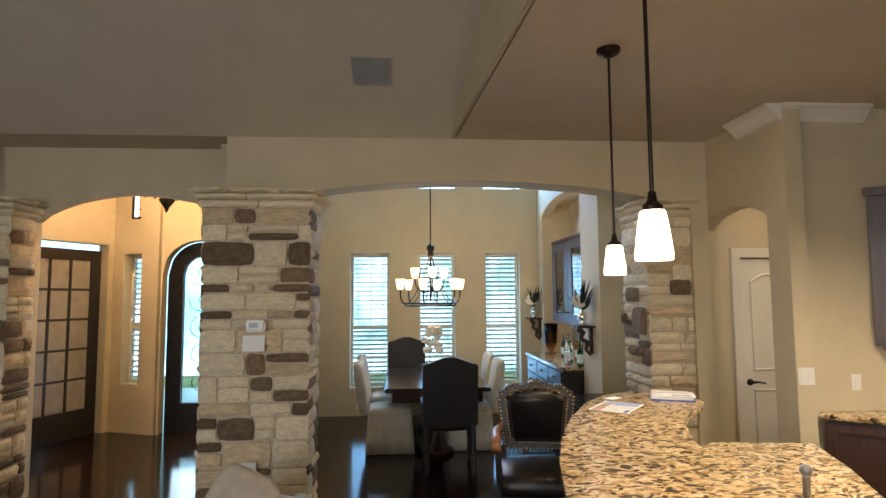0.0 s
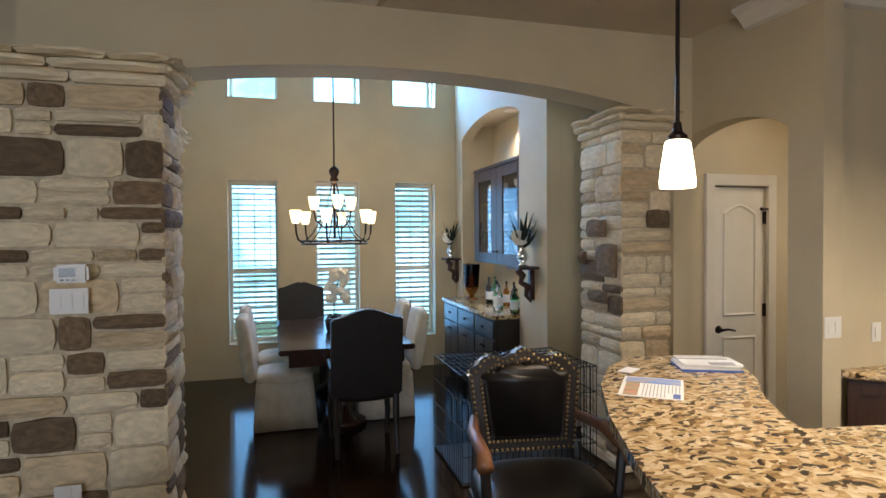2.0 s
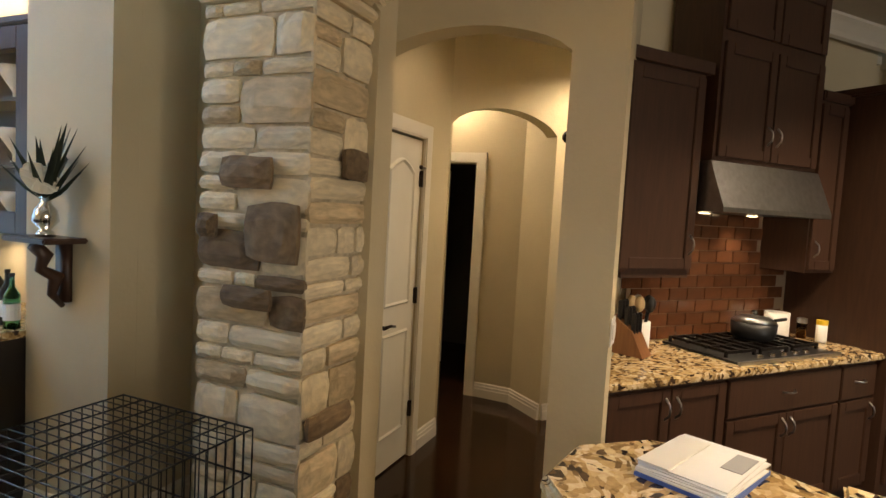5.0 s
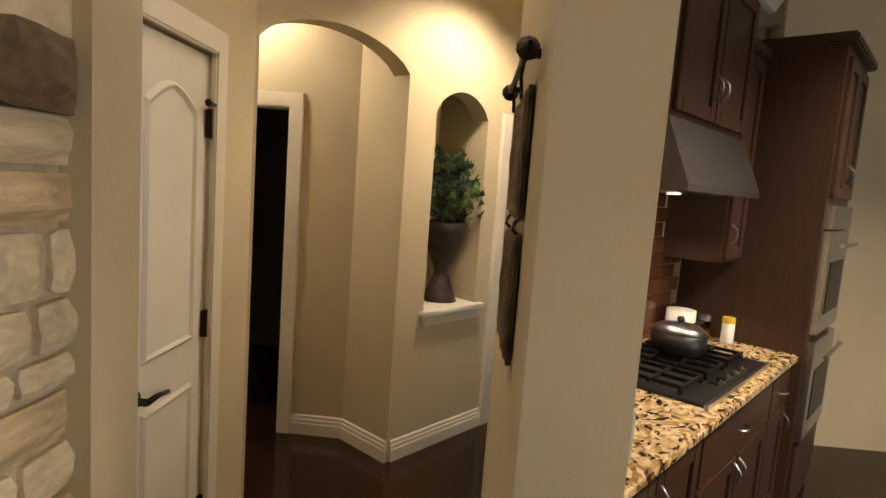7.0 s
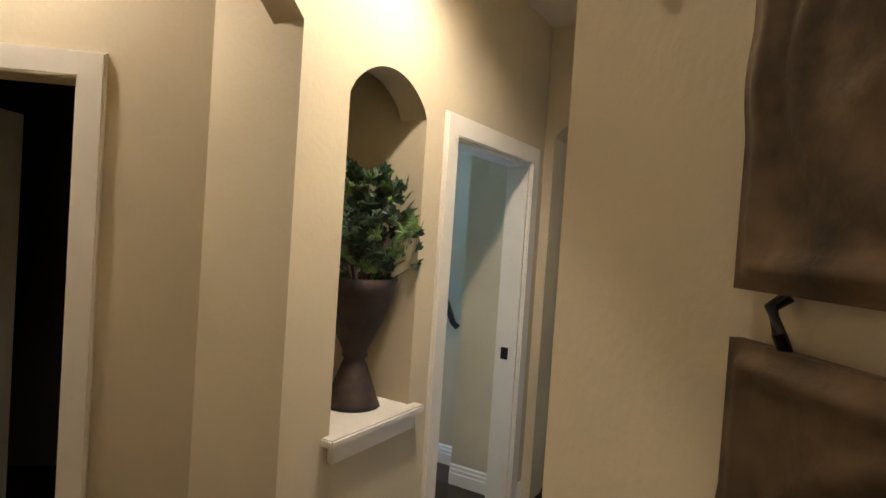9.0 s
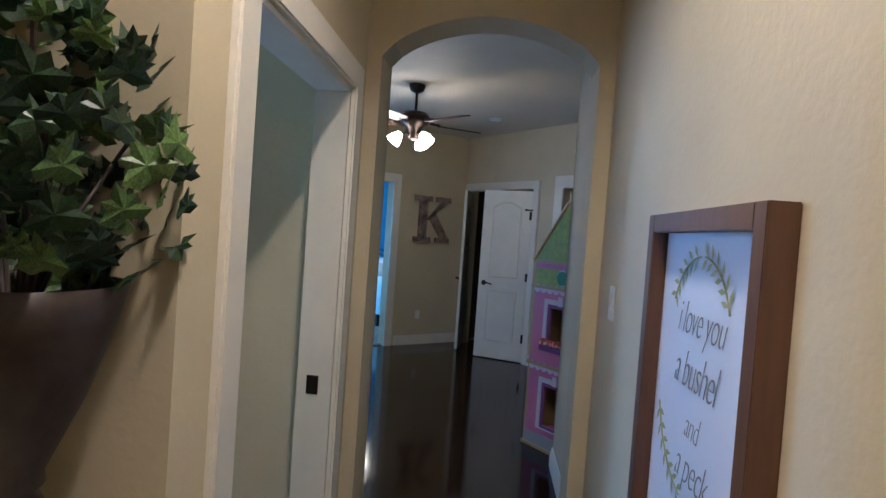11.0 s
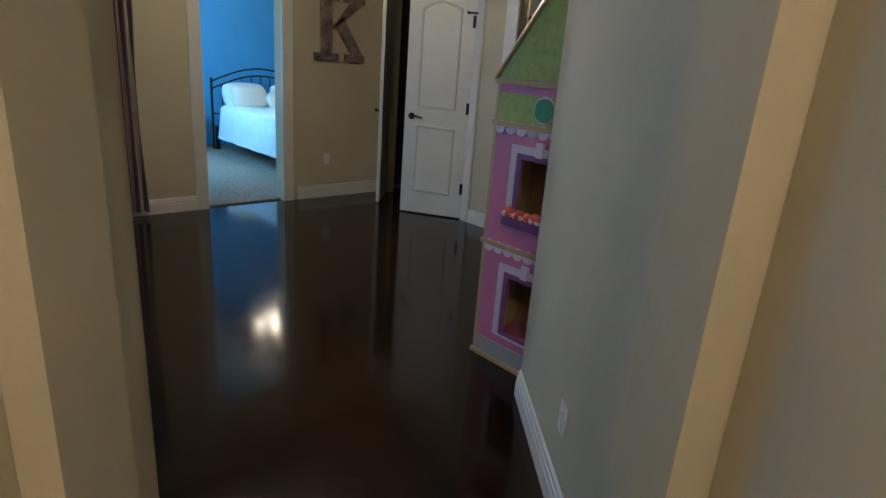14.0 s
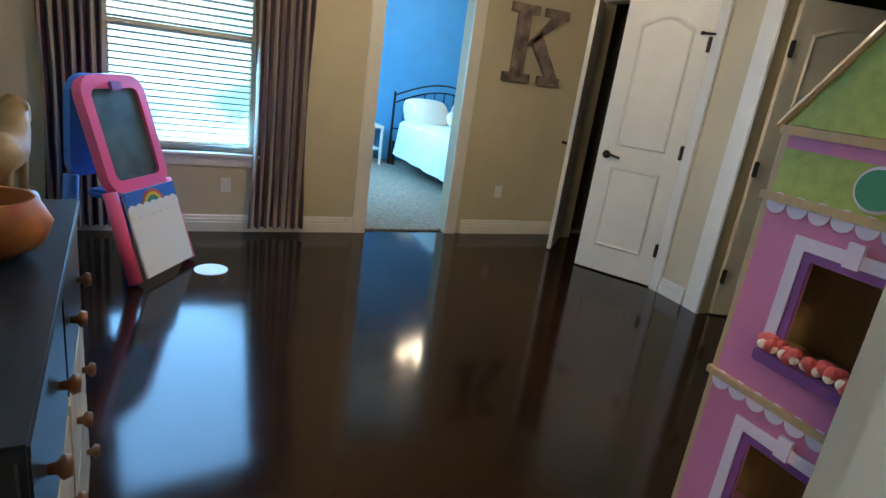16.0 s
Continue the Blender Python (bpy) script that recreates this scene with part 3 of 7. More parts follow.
# vestibule behind the second arch with the dark doorway
wall("wall_vestibule_right", hall(0.98, PN + 0.13)[:2], hall(0.98, PN + 0.42)[:2], -0.1, 0, 3.0)
V2 = hall(0.98, PN + 0.42)
wall("wall_vestibule_east", (V2[0], V2[1]), (V2[0] + 0.04, 7.2), -0.12, 0, 3.0, [(0.42, 1.2, 0, 2.03, 0)])
wall("wall_vestibule_north", (4.4, 7.0), (5.9, 7.0), 0.1, 0, 3.0)
wall("wall_vestibule_west", (4.6, 5.66), (4.6, 7.0), 0.1, 0, 3.0)
wall("wall_dark_room_north", (5.8, 7.2), (7.4, 7.2), 0.1, 0, 3.0, (), M_UNLIT_ROOM)
wall("wall_dark_room_south", (5.85, 5.5), (7.4, 5.5), -0.1, 0, 3.0, (), M_UNLIT_ROOM)
wall("wall_dark_room_east", (7.4, 5.4), (7.4, 7.3), -0.1, 0, 3.0, (), M_UNLIT_ROOM)
sheet("ceiling_dark_room", [(5.8, 5.4), (7.5, 5.4), (7.5, 7.3), (5.8, 7.3)], 2.88, 3.0, M_UNLIT_ROOM, "ceiling of the unlit room", "ceiling")
# side room behind the hall doorway
wall("wall_side_room_corner", hall(2.94, PN + 0.133)[:2], hall(2.94, 7.71)[:2], -0.25, 0, 2.9)
wall("wall_side_room_east", hall(3.19, 7.713)[:2], hall(3.19, 9.6)[:2], -0.06, 0, 3.0)
wall("wall_side_room_west", hall(1.86, PN + 0.5)[:2], hall(1.86, 9.6)[:2], 0.1, 0, 3.0)
wall("wall_side_room_north", hall(1.8, 9.5)[:2], hall(3.186, 9.5)[:2], 0.1, 0, 3.0)
sheet("ceiling_side_room", [hall(1.8, 7.38)[:2], hall(3.24, 7.38)[:2], hall(3.24, 9.6)[:2], hall(1.8, 9.6)[:2]], 2.9, 3.0, M_CEIL, "ceiling of the side room", "ceiling")
# game room
GX = 11.31
wall("wall_game_east", (GX, -0.3), (GX, 4.5), -0.14, 0, 3.0, [(0.3 + 1.055, 0.3 + 1.795, 0, 2.13, 0), (0.3 + 2.7, 0.3 + 3.68, 0.6, 2.2, 0)])
wall("wall_game_south", (6.4, -0.116), (GX + 0.14, -0.116), -0.14, 0, 3.0, [(1.95, 3.04, 0, 2.13, 0), (3.53, 4.8, 0, 2.13, 0)])
wall("wall_game_north", (7.8, 4.3), (GX, 4.3), 0.14, 0, 3.0)
wall("wall_game_west", hall(3.3, 7.2)[:2], hall(3.3, 8.5)[:2], 0.045, 0, 3.0)
wall("wall_game_west_return", hall(3.197, 7.2)[:2], hall(3.3, 7.2)[:2], 0.1, 0, 3.0)
K3 = hall(4.62, 6.18)
wall("wall_game_south_west", (K3[0], K3[1]), hall(4.62, 4.5)[:2], -0.13, 0, 3.0)
sheet("ceiling_game", [hall(3.15, 8.5)[:2], hall(3.15, 6.0)[:2], (6.45, -0.3), (GX + 0.1, -0.3), (GX + 0.1, 4.5), (7.8, 4.5)], 2.86, 3.0, M_CEIL, "flat game room ceiling", "ceiling")
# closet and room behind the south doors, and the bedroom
wall("wall_closet_back", (8.3, -1.0), (11.6, -1.0), -0.1, 0, 3.0, (), M_UNLIT_ROOM)
wall("wall_closet_side", (11.45, -1.0), (11.45, -0.25), -0.05, 0, 3.0, (), M_UNLIT_ROOM)
wall("wall_closet_side_west", (8.3, -1.0), (8.3, -0.25), 0.05, 0, 3.0, (), M_UNLIT_ROOM)
wall("wall_closet_middle", (9.7, -1.0), (9.7, -0.26), -0.05, 0, 3.0, (), M_UNLIT_ROOM)
sheet("ceiling_closet", [(8.2, -1.1), (11.6, -1.1), (11.6, -0.2), (8.2, -0.2)], 2.5, 2.6, M_UNLIT_ROOM, "closet ceiling", "ceiling")
wall("wall_bedroom_east", (14.9, -1.5), (14.9, 2.25), -0.1, 0, 3.0, (), M_BLUEWALL)
wall("wall_bedroom_south", (11.45, -1.4), (15, -1.4), -0.1, 0, 3.0, (), M_BLUEWALL)
# opening in the north wall is assumed, it stays out of view
wall("wall_bedroom_north", (11.45, 2.15), (15, 2.15), 0.1, 0, 3.0, [(0.9, 2.6, 0.8, 2.3, 0)], M_BLUEWALL)
sheet("ceiling_bedroom", [(11.4, -1.5), (15, -1.5), (15, 2.25), (11.4, 2.25)], 2.86, 3.0, M_CEIL, "bedroom ceiling", "ceiling")
# baseboards
for a, b in (((-0.64, 9.22), (2.70, 9.22)), ((2.70, 9.22), (2.70, 8.73)), ((2.70, 6.9), (2.70, 6.31)), ((2.70, 6.31), (3.17, 6.31)), ((3.31, 4.44), (3.31, 4.26)), ((4.35, 5.55), (4.66, 5.55)), ((3.18, 5.3), (3.31, 5.3)),
             (hall(1.0, PN)[:2], hall(1.84, PN)[:2]), (hall(2.9, PN)[:2], hall(3.0, PN)[:2]), (hall(4.62, 6.18)[:2], hall(3.2, 6.184)[:2]), (hall(3.0, 6.26)[:2], hall(0.62, 6.26)[:2]), ((4.44, 4.445), (3.32, 4.445)),
             (hall(0.98, PN + 0.42)[:2], hall(0.98, PN)[:2]), ((V2[0] + 0.01, V2[1] + 0.34), (V2[0], V2[1])),
             ((GX, 0.9), (GX, -0.116)), ((GX, 4.3), (GX, 1.9)), ((9.83, -0.116), (9.6, -0.116)), ((-2.72, 8.36), (-2.42, 8.24)), ((-3.22, 8.55), (-2.72, 8.36)), (hall(3.19, 9.5)[:2], hall(3.19, 7.72)[:2]), (hall(2.94, 7.71)[:2], hall(2.94, 7.38)[:2]), (hall(1.9, 9.5)[:2], hall(3.18, 9.5)[:2])):
    baseboard(a, b)
# casings
casing((3.755, 5.55), (1, 0), 0.5, 2.05)
casing(hall(1.93, PN)[:2], (HC, -HS), 0.86, 2.03, 0.1)
casing((V2[0] + 0.006, V2[1] + 0.42 + 0.78), (0, -1), 0.78, 2.03)
casing((GX, 1.795), (0, -1), 0.74, 2.13, 0.11)
casing((11.2, -0.116), (-1, 0), 1.27, 2.13, 0.1)
casing((9.44, -0.116), (-1, 0), 1.09, 2.13, 0.14)


def crown(p0, p1):
    p0, p1 = Vector(p0), Vector(p1)
    d = (p1 - p0).normalized()
    nrm = Vector((d.y, -d.x))
    prof = [(0.001, 3.048), (0.12, 3.048), (0.12, 3.03), (0.09, 3.01), (0.045, 2.965), (0.03, 2.94), (0.001, 2.93)]
    bm = add_prism(bmesh.new(), prof, lambda q: (*(p0 + nrm * q[0]), q[1]), lambda q: (*(p1 + nrm * q[0]), q[1]))
    structure("crown_moulding", bm, M_TRIM, "white crown moulding under the kitchen ceiling", "crown moulding")


crown((3.31, 4.75), (3.31, 4.22))
crown((3.31, 4.31), (3.97, 4.31))
crown(hall(0.55, 6.115)[:2], hall(3.6, 6.065)[:2])

# ---- bar and kitchen ----
OUTER = [(1.06, 1.0), (1.07, 1.5), (1.1, 1.95), (1.17, 2.3), (1.25, 2.66), (1.36, 3.02), (1.51, 3.4), (1.7, 3.77), (1.9, 4.05), (2.1, 4.18), (2.3, 4.15), (2.43, 4.0), (2.44, 3.82), (2.34, 3.65), (2.16, 3.47), (2.03, 3.24), (1.9, 2.9), (1.8, 2.4), (1.76, 1.95), (1.74, 1.5), (1.74, 1.0)]
BAR_Z = 1.09
bar = thing("breakfast_bar", "curved raised breakfast bar on a painted half wall", "bar counter")
part("worktop", prism_z(OUTER, BAR_Z - 0.04, BAR_Z, 0.012), M_GRANITE, bar, "polished gold and brown granite slab")
mid = Vector((1.75, 2.6))
INNER = [(1.3, 1.02), (1.31, 1.5), (1.34, 1.95), (1.42, 2.35), (1.52, 2.75), (1.66, 3.15), (1.84, 3.52), (2.06, 3.8), (2.2, 3.84), (2.2, 3.66), (2.07, 3.5), (1.94, 3.25), (1.81, 2.9), (1.72, 2.4), (1.68, 1.95), (1.66, 1.02)]
part("half_wall", prism_z(INNER, 0, BAR_Z - 0.04), M_WALL, bar)
low = thing("island_counter", "lower granite island counter with dark wooden base", "counter")
part("worktop", prism_z([(1.78, 1.0), (1.78, 1.95), (1.82, 2.4), (1.92, 2.88), (2.05, 3.22), (2.18, 3.44), (2.34, 3.58), (2.88, 3.5), (2.72, 3.06), (2.56, 2.7), (2.45, 2.3), (2.4, 1.8), (2.4, 1.0)], 0.87, 0.91, 0.01), M_GRANITE, low, "polished gold and brown granite slab")
part("base_cabinet", prism_z([(1.78, 1.03), (1.82, 2.0), (1.86, 2.4), (1.96, 2.85), (2.1, 3.2), (2.22, 3.38), (2.36, 3.53), (2.8, 3.46), (2.66, 3.06), (2.5, 2.7), (2.39, 2.3), (2.34, 1.8), (2.34, 1.03)], 0.1, 0.87), M_CAB, low)
part("plinth", prism_z([(1.85, 1.1), (1.9, 2.4), (2.2, 3.3), (2.7, 3.35), (2.4, 2.5), (2.28, 1.1)], 0, 0.1), M_BLACK, low)
fau = thing("faucet", "brushed steel soap dispenser post on the island", "faucet", pose(1.98, 2.32, 0.91))
part("post", lathe([(0.022, 0), (0.022, 0.012), (0.013, 0.02), (0.012, 0.2), (0.015, 0.21)], seg=14), M_STEEL, fau, smooth=True)
part("knob", add_ball(bmesh.new(), (0, 0, 0.225), 0.02), M_STEEL, fau, smooth=True)


def pendant(x, y, zb, label):
    p = thing("pendant_lamp", label, "pendant lamp", pose(x, y, 0), "pendants over the bar")
    h = 0.155
    part("shade", lathe([(0.056, zb), (0.058, zb + 0.02), (0.052, zb + 0.07), (0.041, zb + h - 0.01), (0.036, zb + h), (0.0001, zb + h)], seg=24), M_BULB, p, "lit frosted white glass shade", True)
    part("cap", lathe([(0.03, zb + h + 0.001), (0.032, zb + h + 0.015), (0.016, zb + h + 0.03), (0.012, zb + h + 0.06)], seg=16), M_BRONZE, p)
    part("rod", tube([(0, 0, zb + h + 0.05), (0, 0, 3.03)], 0.007), M_BRONZE, p)
    part("canopy", lathe([(0.015, 3.0), (0.055, 3.02), (0.065, 3.035), (0.065, 3.048)], seg=24), M_BRONZE, p)
    bulb("pendant_bulb", (x, y, zb - 0.03), 9)


pendant(1.44, 2.2, 1.82, "bronze pendant lamp with a lit frosted glass shade")
pendant(1.778, 3.424, 1.82, "bronze pendant lamp with a lit frosted glass shade")


def can_light(x, y, z, power, angle=120):
    c = thing("recessed_light", "white recessed ceiling downlight, switched on", "downlight", pose(x, y, z))
    part("ring", lathe([(0.062, -0.004), (0.085, -0.006), (0.09, -0.001)], seg=24), M_TRIM, c)
    part("lens", lathe([(0.0001, -0.003), (0.06, -0.003), (0.06, -0.001)], seg=24), M_BULB_SOFT, c, "glowing lens")
    spot("downlight_lamp", (x, y, z - 0.02), power, angle=angle)


can_light(2.6, 2.3, 3.05, 90)
can_light(3.4, 2.9, 3.05, 100)
can_light(3.2, 0.4, 3.05, 70)
# extra downlight added as fill for the dark cabinets, not a known fitting
can_light(4.3, 2.4, 3.05, 140)
can_light(2.97, 7.75, 3.06, 55)
can_light(4.0, 5.0, 2.88, 12, 150)
can_light(*hall(1.35, 6.75)[:2], 2.88, 90, 150)
can_light(*hall(0.4, 8.1)[:2], 2.88, 60, 150)

# kitchen run along the diagonal wall, in hall coordinates
KW = 6.1


def hbox(u0, u1, n0, n1, z0, z1, bevel=0.0):
    return box((u0, n0, z0), (u1, n1, z1), bevel)


HP = pose(0, 0, 0, 0, 0, -39.5)


def shaker_door(u0, u1, z0, z1, n, parent, glassy=False):
    """A framed cabinet door whose front lies at n (the room is towards lower n)."""
    bm = bmesh.new()
    w = 0.058
    add_box(bm, (u0, n - 0.02, z0), (u0 + w, n, z1), 0.003)
    add_box(bm, (u1 - w, n - 0.02, z0), (u1, n, z1), 0.003)
    add_box(bm, (u0 + w, n - 0.02, z0), (u1 - w, n, z0 + w), 0.003)
    add_box(bm, (u0 + w, n - 0.02, z1 - w), (u1 - w, n, z1), 0.003)
    d = part("door", bm, M_CAB, parent)
    part("panel", box((u0 + w, n - 0.008, z0 + w), (u1 - w, n - 0.002, z1 - w)), M_GLASS if glassy else M_CAB, d)
    return d


def pull(u, z, n, parent, vertical=True):
    k = 0.05
    a, b = ((u, n, z - k), (u, n, z + k)) if vertical else ((u - k, n, z), (u + k, n, z))
    m = Vector((u, n - 0.03, z))
    A, B = Vector(a), Vector(b)
    pts = [A, A * 0.75 + B * 0.25 + Vector((0, -0.026, 0)), m, A * 0.25 + B * 0.75 + Vector((0, -0.026, 0)), B]
    part("handle", tube(pts, [0.006, 0.005, 0.006, 0.005, 0.006]), M_STEEL, parent, "arched brushed steel pull", True)


def base_unit(u0, u1, style):
    c = thing("base_cabinet", "dark stained wooden base cabinet with steel pulls", "cabinet", HP, "kitchen base cabinets")
    part("body", prism_z([(u0 + 0.02, 5.5), (u1, 5.5), (u1, KW), (max(u0, 0.68), KW), (u0 + 0.02, 5.54 if u0 < 0.5 else KW - 0.01)], 0.1, 0.872), M_CAB, c)
    part("plinth", hbox(max(u0, 0.12), u1, 5.56, 5.6, 0, 0.1), M_BLACK, c)
    if style == "doors":
        mid_u = (u0 + u1) / 2
        for a, b, h in ((u0 + 0.01, mid_u - 0.003, mid_u - 0.035), (mid_u + 0.003, u1 - 0.01, mid_u + 0.035)):
            d = shaker_door(a, b, 0.13, 0.85, 5.5, c)
            pull(h, 0.76, 5.48, d)
    else:
        part("drawer", hbox(u0 + 0.01, u1 - 0.01, 5.48, 5.5, 0.66, 0.85, 0.004), M_CAB, c)
        pull((u0 + u1) / 2, 0.76, 5.48, c, False)
        mid_u = (u0 + u1) / 2
        if u1 - u0 > 0.5:
            for a, b, h in ((u0 + 0.01, mid_u - 0.003, mid_u - 0.035), (mid_u + 0.003, u1 - 0.01, mid_u + 0.035)):
                d = shaker_door(a, b, 0.13, 0.645, 5.5, c)
                pull(h, 0.57, 5.48, d)
        else:
            d = shaker_door(u0 + 0.01, u1 - 0.01, 0.13, 0.645, 5.5, c)
            pull(u1 - 0.05, 0.57, 5.48, d)


base_unit(0.0, 0.78, "doors")
base_unit(0.78, 1.74, "drawers")
base_unit(1.74, 2.1, "narrow")
wt = thing("kitchen_worktop", "gold and brown granite worktop along the cooking wall", "worktop", HP)
part("slab", prism_z([(-0.02, 5.46), (2.12, 5.46), (2.12, KW - 0.003), (0.66, KW - 0.003), (-0.02, 5.54)], 0.873, 0.912, 0.008), M_GRANITE, wt)
# tall oven cabinet
tall = thing("oven_cabinet", "tall dark wooden cabinet with two built-in steel ovens", "oven cabinet", HP)
part("body", hbox(2.12, 2.8, 5.44, KW, 0, 2.45), M_CAB, tall)
part("cornice", hbox(2.08, 2.84, 5.4, KW, 2.45, 2.5, 0.01), M_CAB, tall)
for z0, z1 in ((0.45, 0.98), (1.02, 1.55)):
    ov = part("oven", box((2.17, 5.405, z0), (2.75, 5.44, z1), 0.004), M_STEEL, tall, "stainless steel oven door")
    part("window", box((2.26, 5.4, z0 + 0.1), (2.66, 5.405, z1 - 0.16)), M_BLACK, ov, "dark oven glass")
    part("handle", tube([(2.22, 5.36, z1 - 0.07), (2.7, 5.36, z1 - 0.07)], 0.011), M_STEEL, ov)
part("control_panel", box((2.17, 5.405, 1.56), (2.75, 5.44, 1.68), 0.004), M_STEEL, tall)
part("drawer", box((2.17, 5.42, 0.12), (2.75, 5.44, 0.42), 0.004), M_CAB, tall)
for a, b, h in ((2.17, 2.455, 2.42), (2.465, 2.75, 2.5)):
    pull(h, 1.85, 5.42, shaker_door(a, b, 1.72, 2.4, 5.44, tall))
# upper cabinets
up = thing("wall_cabinet", "dark stained wooden wall cabinet beside the hood", "cabinet", HP)
part("body", prism_z([(0.32, 5.82), (0.84, 5.82), (0.84, KW), (0.67, KW)], 1.35, 2.4), M_CAB, up)
part("cornice", prism_z([(0.3, 5.78), (0.86, 5.78), (0.86, KW), (0.67, KW)], 2.4, 2.46), M_CAB, up)
part("light_rail", hbox(0.36, 0.84, 5.83, 5.85, 1.32, 1.35), M_CAB, up)
pull(0.8, 1.5, 5.8, shaker_door(0.32, 0.83, 1.37, 2.38, 5.82, up))
up2 = thing("hood_cabinet", "tall dark wooden cabinet above the range hood", "cabinet", HP)
part("body", hbox(0.88, 1.78, 5.77, KW, 1.96, 3.0), M_CAB, up2)
part("cornice", hbox(0.86, 1.8, 5.74, KW, 3.0, 3.045, 0.01), M_CAB, up2)
for a, b, h in ((0.9, 1.325, 1.29), (1.335, 1.76, 1.37)):
    pull(h, 2.12, 5.75, shaker_door(a, b, 1.98, 2.58, 5.77, up2))
    shaker_door(a, b, 2.64, 2.97, 5.77, up2)
up3 = thing("wall_cabinet", "dark stained wooden wall cabinet in the corner", "cabinet", HP)
part("body", hbox(1.82, 2.12, 5.8, KW, 1.35, 2.4), M_CAB, up3)
part("cornice", hbox(1.82, 2.14, 5.77, KW, 2.4, 2.46, 0.01), M_CAB, up3)
pull(1.87, 1.5, 5.78, shaker_door(1.83, 2.1, 1.37, 2.38, 5.8, up3))
hood = thing("range_hood", "slanted stainless steel range hood with two lights", "range hood", HP)
part("canopy", add_prism(bmesh.new(), [(5.66, 1.685), (KW, 1.685), (KW, 1.955), (5.76, 1.955), (5.66, 1.71)], lambda p: (0.86, *p), lambda p: (1.8, *p)), M_STEEL, hood)
for u in (1.08, 1.5):
    part("light", lathe([(0.0001, 1.676), (0.03, 1.676), (0.03, 1.679)], (u, 5.95, 0), 16), M_BULB, hood, "lit hood lamp")
    spot("hood_lamp", hall(u, 5.95, 1.66), 6, angle=120)
cook = thing("gas_cooktop", "black gas cooktop with cast iron grates", "cooktop", HP)
part("plate", hbox(0.9, 1.76, 5.52, 6.02, 0.913, 0.925, 0.004), M_BLACK, cook)
part("edge", hbox(0.895, 1.765, 5.51, 5.525, 0.913, 0.93), M_STEEL, cook)
for u0 in (0.92, 1.2, 1.48):
    bm = bmesh.new()
    for k in range(3):
        add_box(bm, (u0 + 0.02 + k * 0.1, 5.62, 0.945), (u0 + 0.035 + k * 0.1, 6.0, 0.96))
    for k in range(4):
        add_box(bm, (u0 + 0.01, 5.62 + k * 0.122, 0.943), (u0 + 0.25, 5.634 + k * 0.122, 0.958))
    for a in (u0 + 0.01, u0 + 0.235):
        for b in (5.62, 5.985):
            add_box(bm, (a, b, 0.925), (a + 0.014, b + 0.014, 0.945))
    part("grate", bm, M_IRON, cook)
for k in range(5):
    part("knob", lathe([(0.02, 0.925), (0.018, 0.945), (0.0001, 0.946)], (1.13 + 0.1 * k, 5.57, 0), 12), M_CHROME, cook, "steel knob")


def pot_on(u, n, z):
    p = thing("saucepan", "black saucepan with a lid on the cooktop", "saucepan", HP @ pose(u, n, z))
    part("body", lathe([(0.1, 0), (0.12, 0.02), (0.125, 0.1), (0.12, 0.1), (0.11, 0.02)], seg=24), M_BLACK, p, smooth=True)
    part("lid", lathe([(0.126, 0.1), (0.09, 0.125), (0.02, 0.138)], seg=24), M_STEEL, p, smooth=True)
    part("lid_knob", lathe([(0.008, 0.138), (0.018, 0.15), (0.012, 0.165)], seg=12), M_BLACK, p)
    part("handle", tube([(0.12, 0, 0.08), (0.2, 0, 0.095), (0.3, 0, 0.1)], 0.011), M_BLACK, p)


pot_on(1.42, 5.82, 0.961)


def canister(name, u, n, r, h, material, label, lidmat=None, z=0.913):
    c = thing(name, label, name.replace("_", " "), HP @ pose(u, n, z))
    part("body", lathe([(r * 0.95, 0), (r, 0.01), (r, h), (r * 0.85, h), (r * 0.85, h * 0.6)], seg=20), material, c, smooth=True)
    if lidmat:
        part("lid", lathe([(r * 1.02, h), (r * 1.02, h + 0.03), (r * 0.3, h + 0.035)], seg=20), lidmat, c)
    return c


crock = canister("utensil_crock", 0.62, 5.92, 0.05, 0.16, M_PLASTIC, "white ceramic crock holding wooden and black utensils")
for k, (dx, dy, mt) in enumerate(((0.05, 0.01, M_BLACK), (-0.05, 0.02, M_LIGHTWOOD), (0.0, 0.03, M_PLASTIC), (0.02, -0.03, M_BLACK), (-0.03, -0.01, M_LIGHTWOOD))):
    bm = tube([(dx * 0.3, dy * 0.3, 0.03), (dx, dy, 0.22)], 0.006)
    add_ball(bm, (dx * 1.15, dy * 1.15, 0.255), 0.03, 10, 1.5)
    part("utensil", bm, mt, crock, smooth=True)
kb = thing("knife_block", "wooden knife block with black handled knives", "knife block", HP @ pose(0.5, 5.86, 0.913, 0, 0, 20))
part("block", add_prism(bmesh.new(), [(-0.09, 0), (0.09, 0), (0.09, 0.2), (-0.02, 0.13)], lambda p: (-0.055, *p), lambda p: (0.055, *p)), M_PINE, kb)
for i in range(3):
    for j in range(3):
        part("knife_handle", box((-0.04 + 0.035 * i, -0.03 + 0.04 * j, 0.11 + 0.03 * j), (-0.022 + 0.035 * i, -0.008 + 0.04 * j, 0.22 + 0.03 * j), 0.004), M_BLACK, kb)
canister("canister", 1.88, 5.98, 0.075, 0.16, M_PLASTIC, "white canister beside the cooktop")
canister("spice_jar", 2.02, 5.9, 0.03, 0.1, M_BOTTLE_A, "small glass spice jar", M_STEEL)
canister("mustard_jar", 2.03, 5.78, 0.032, 0.11, M_PLASTIC, "jar with a bright yellow lid", M_YELLOW)
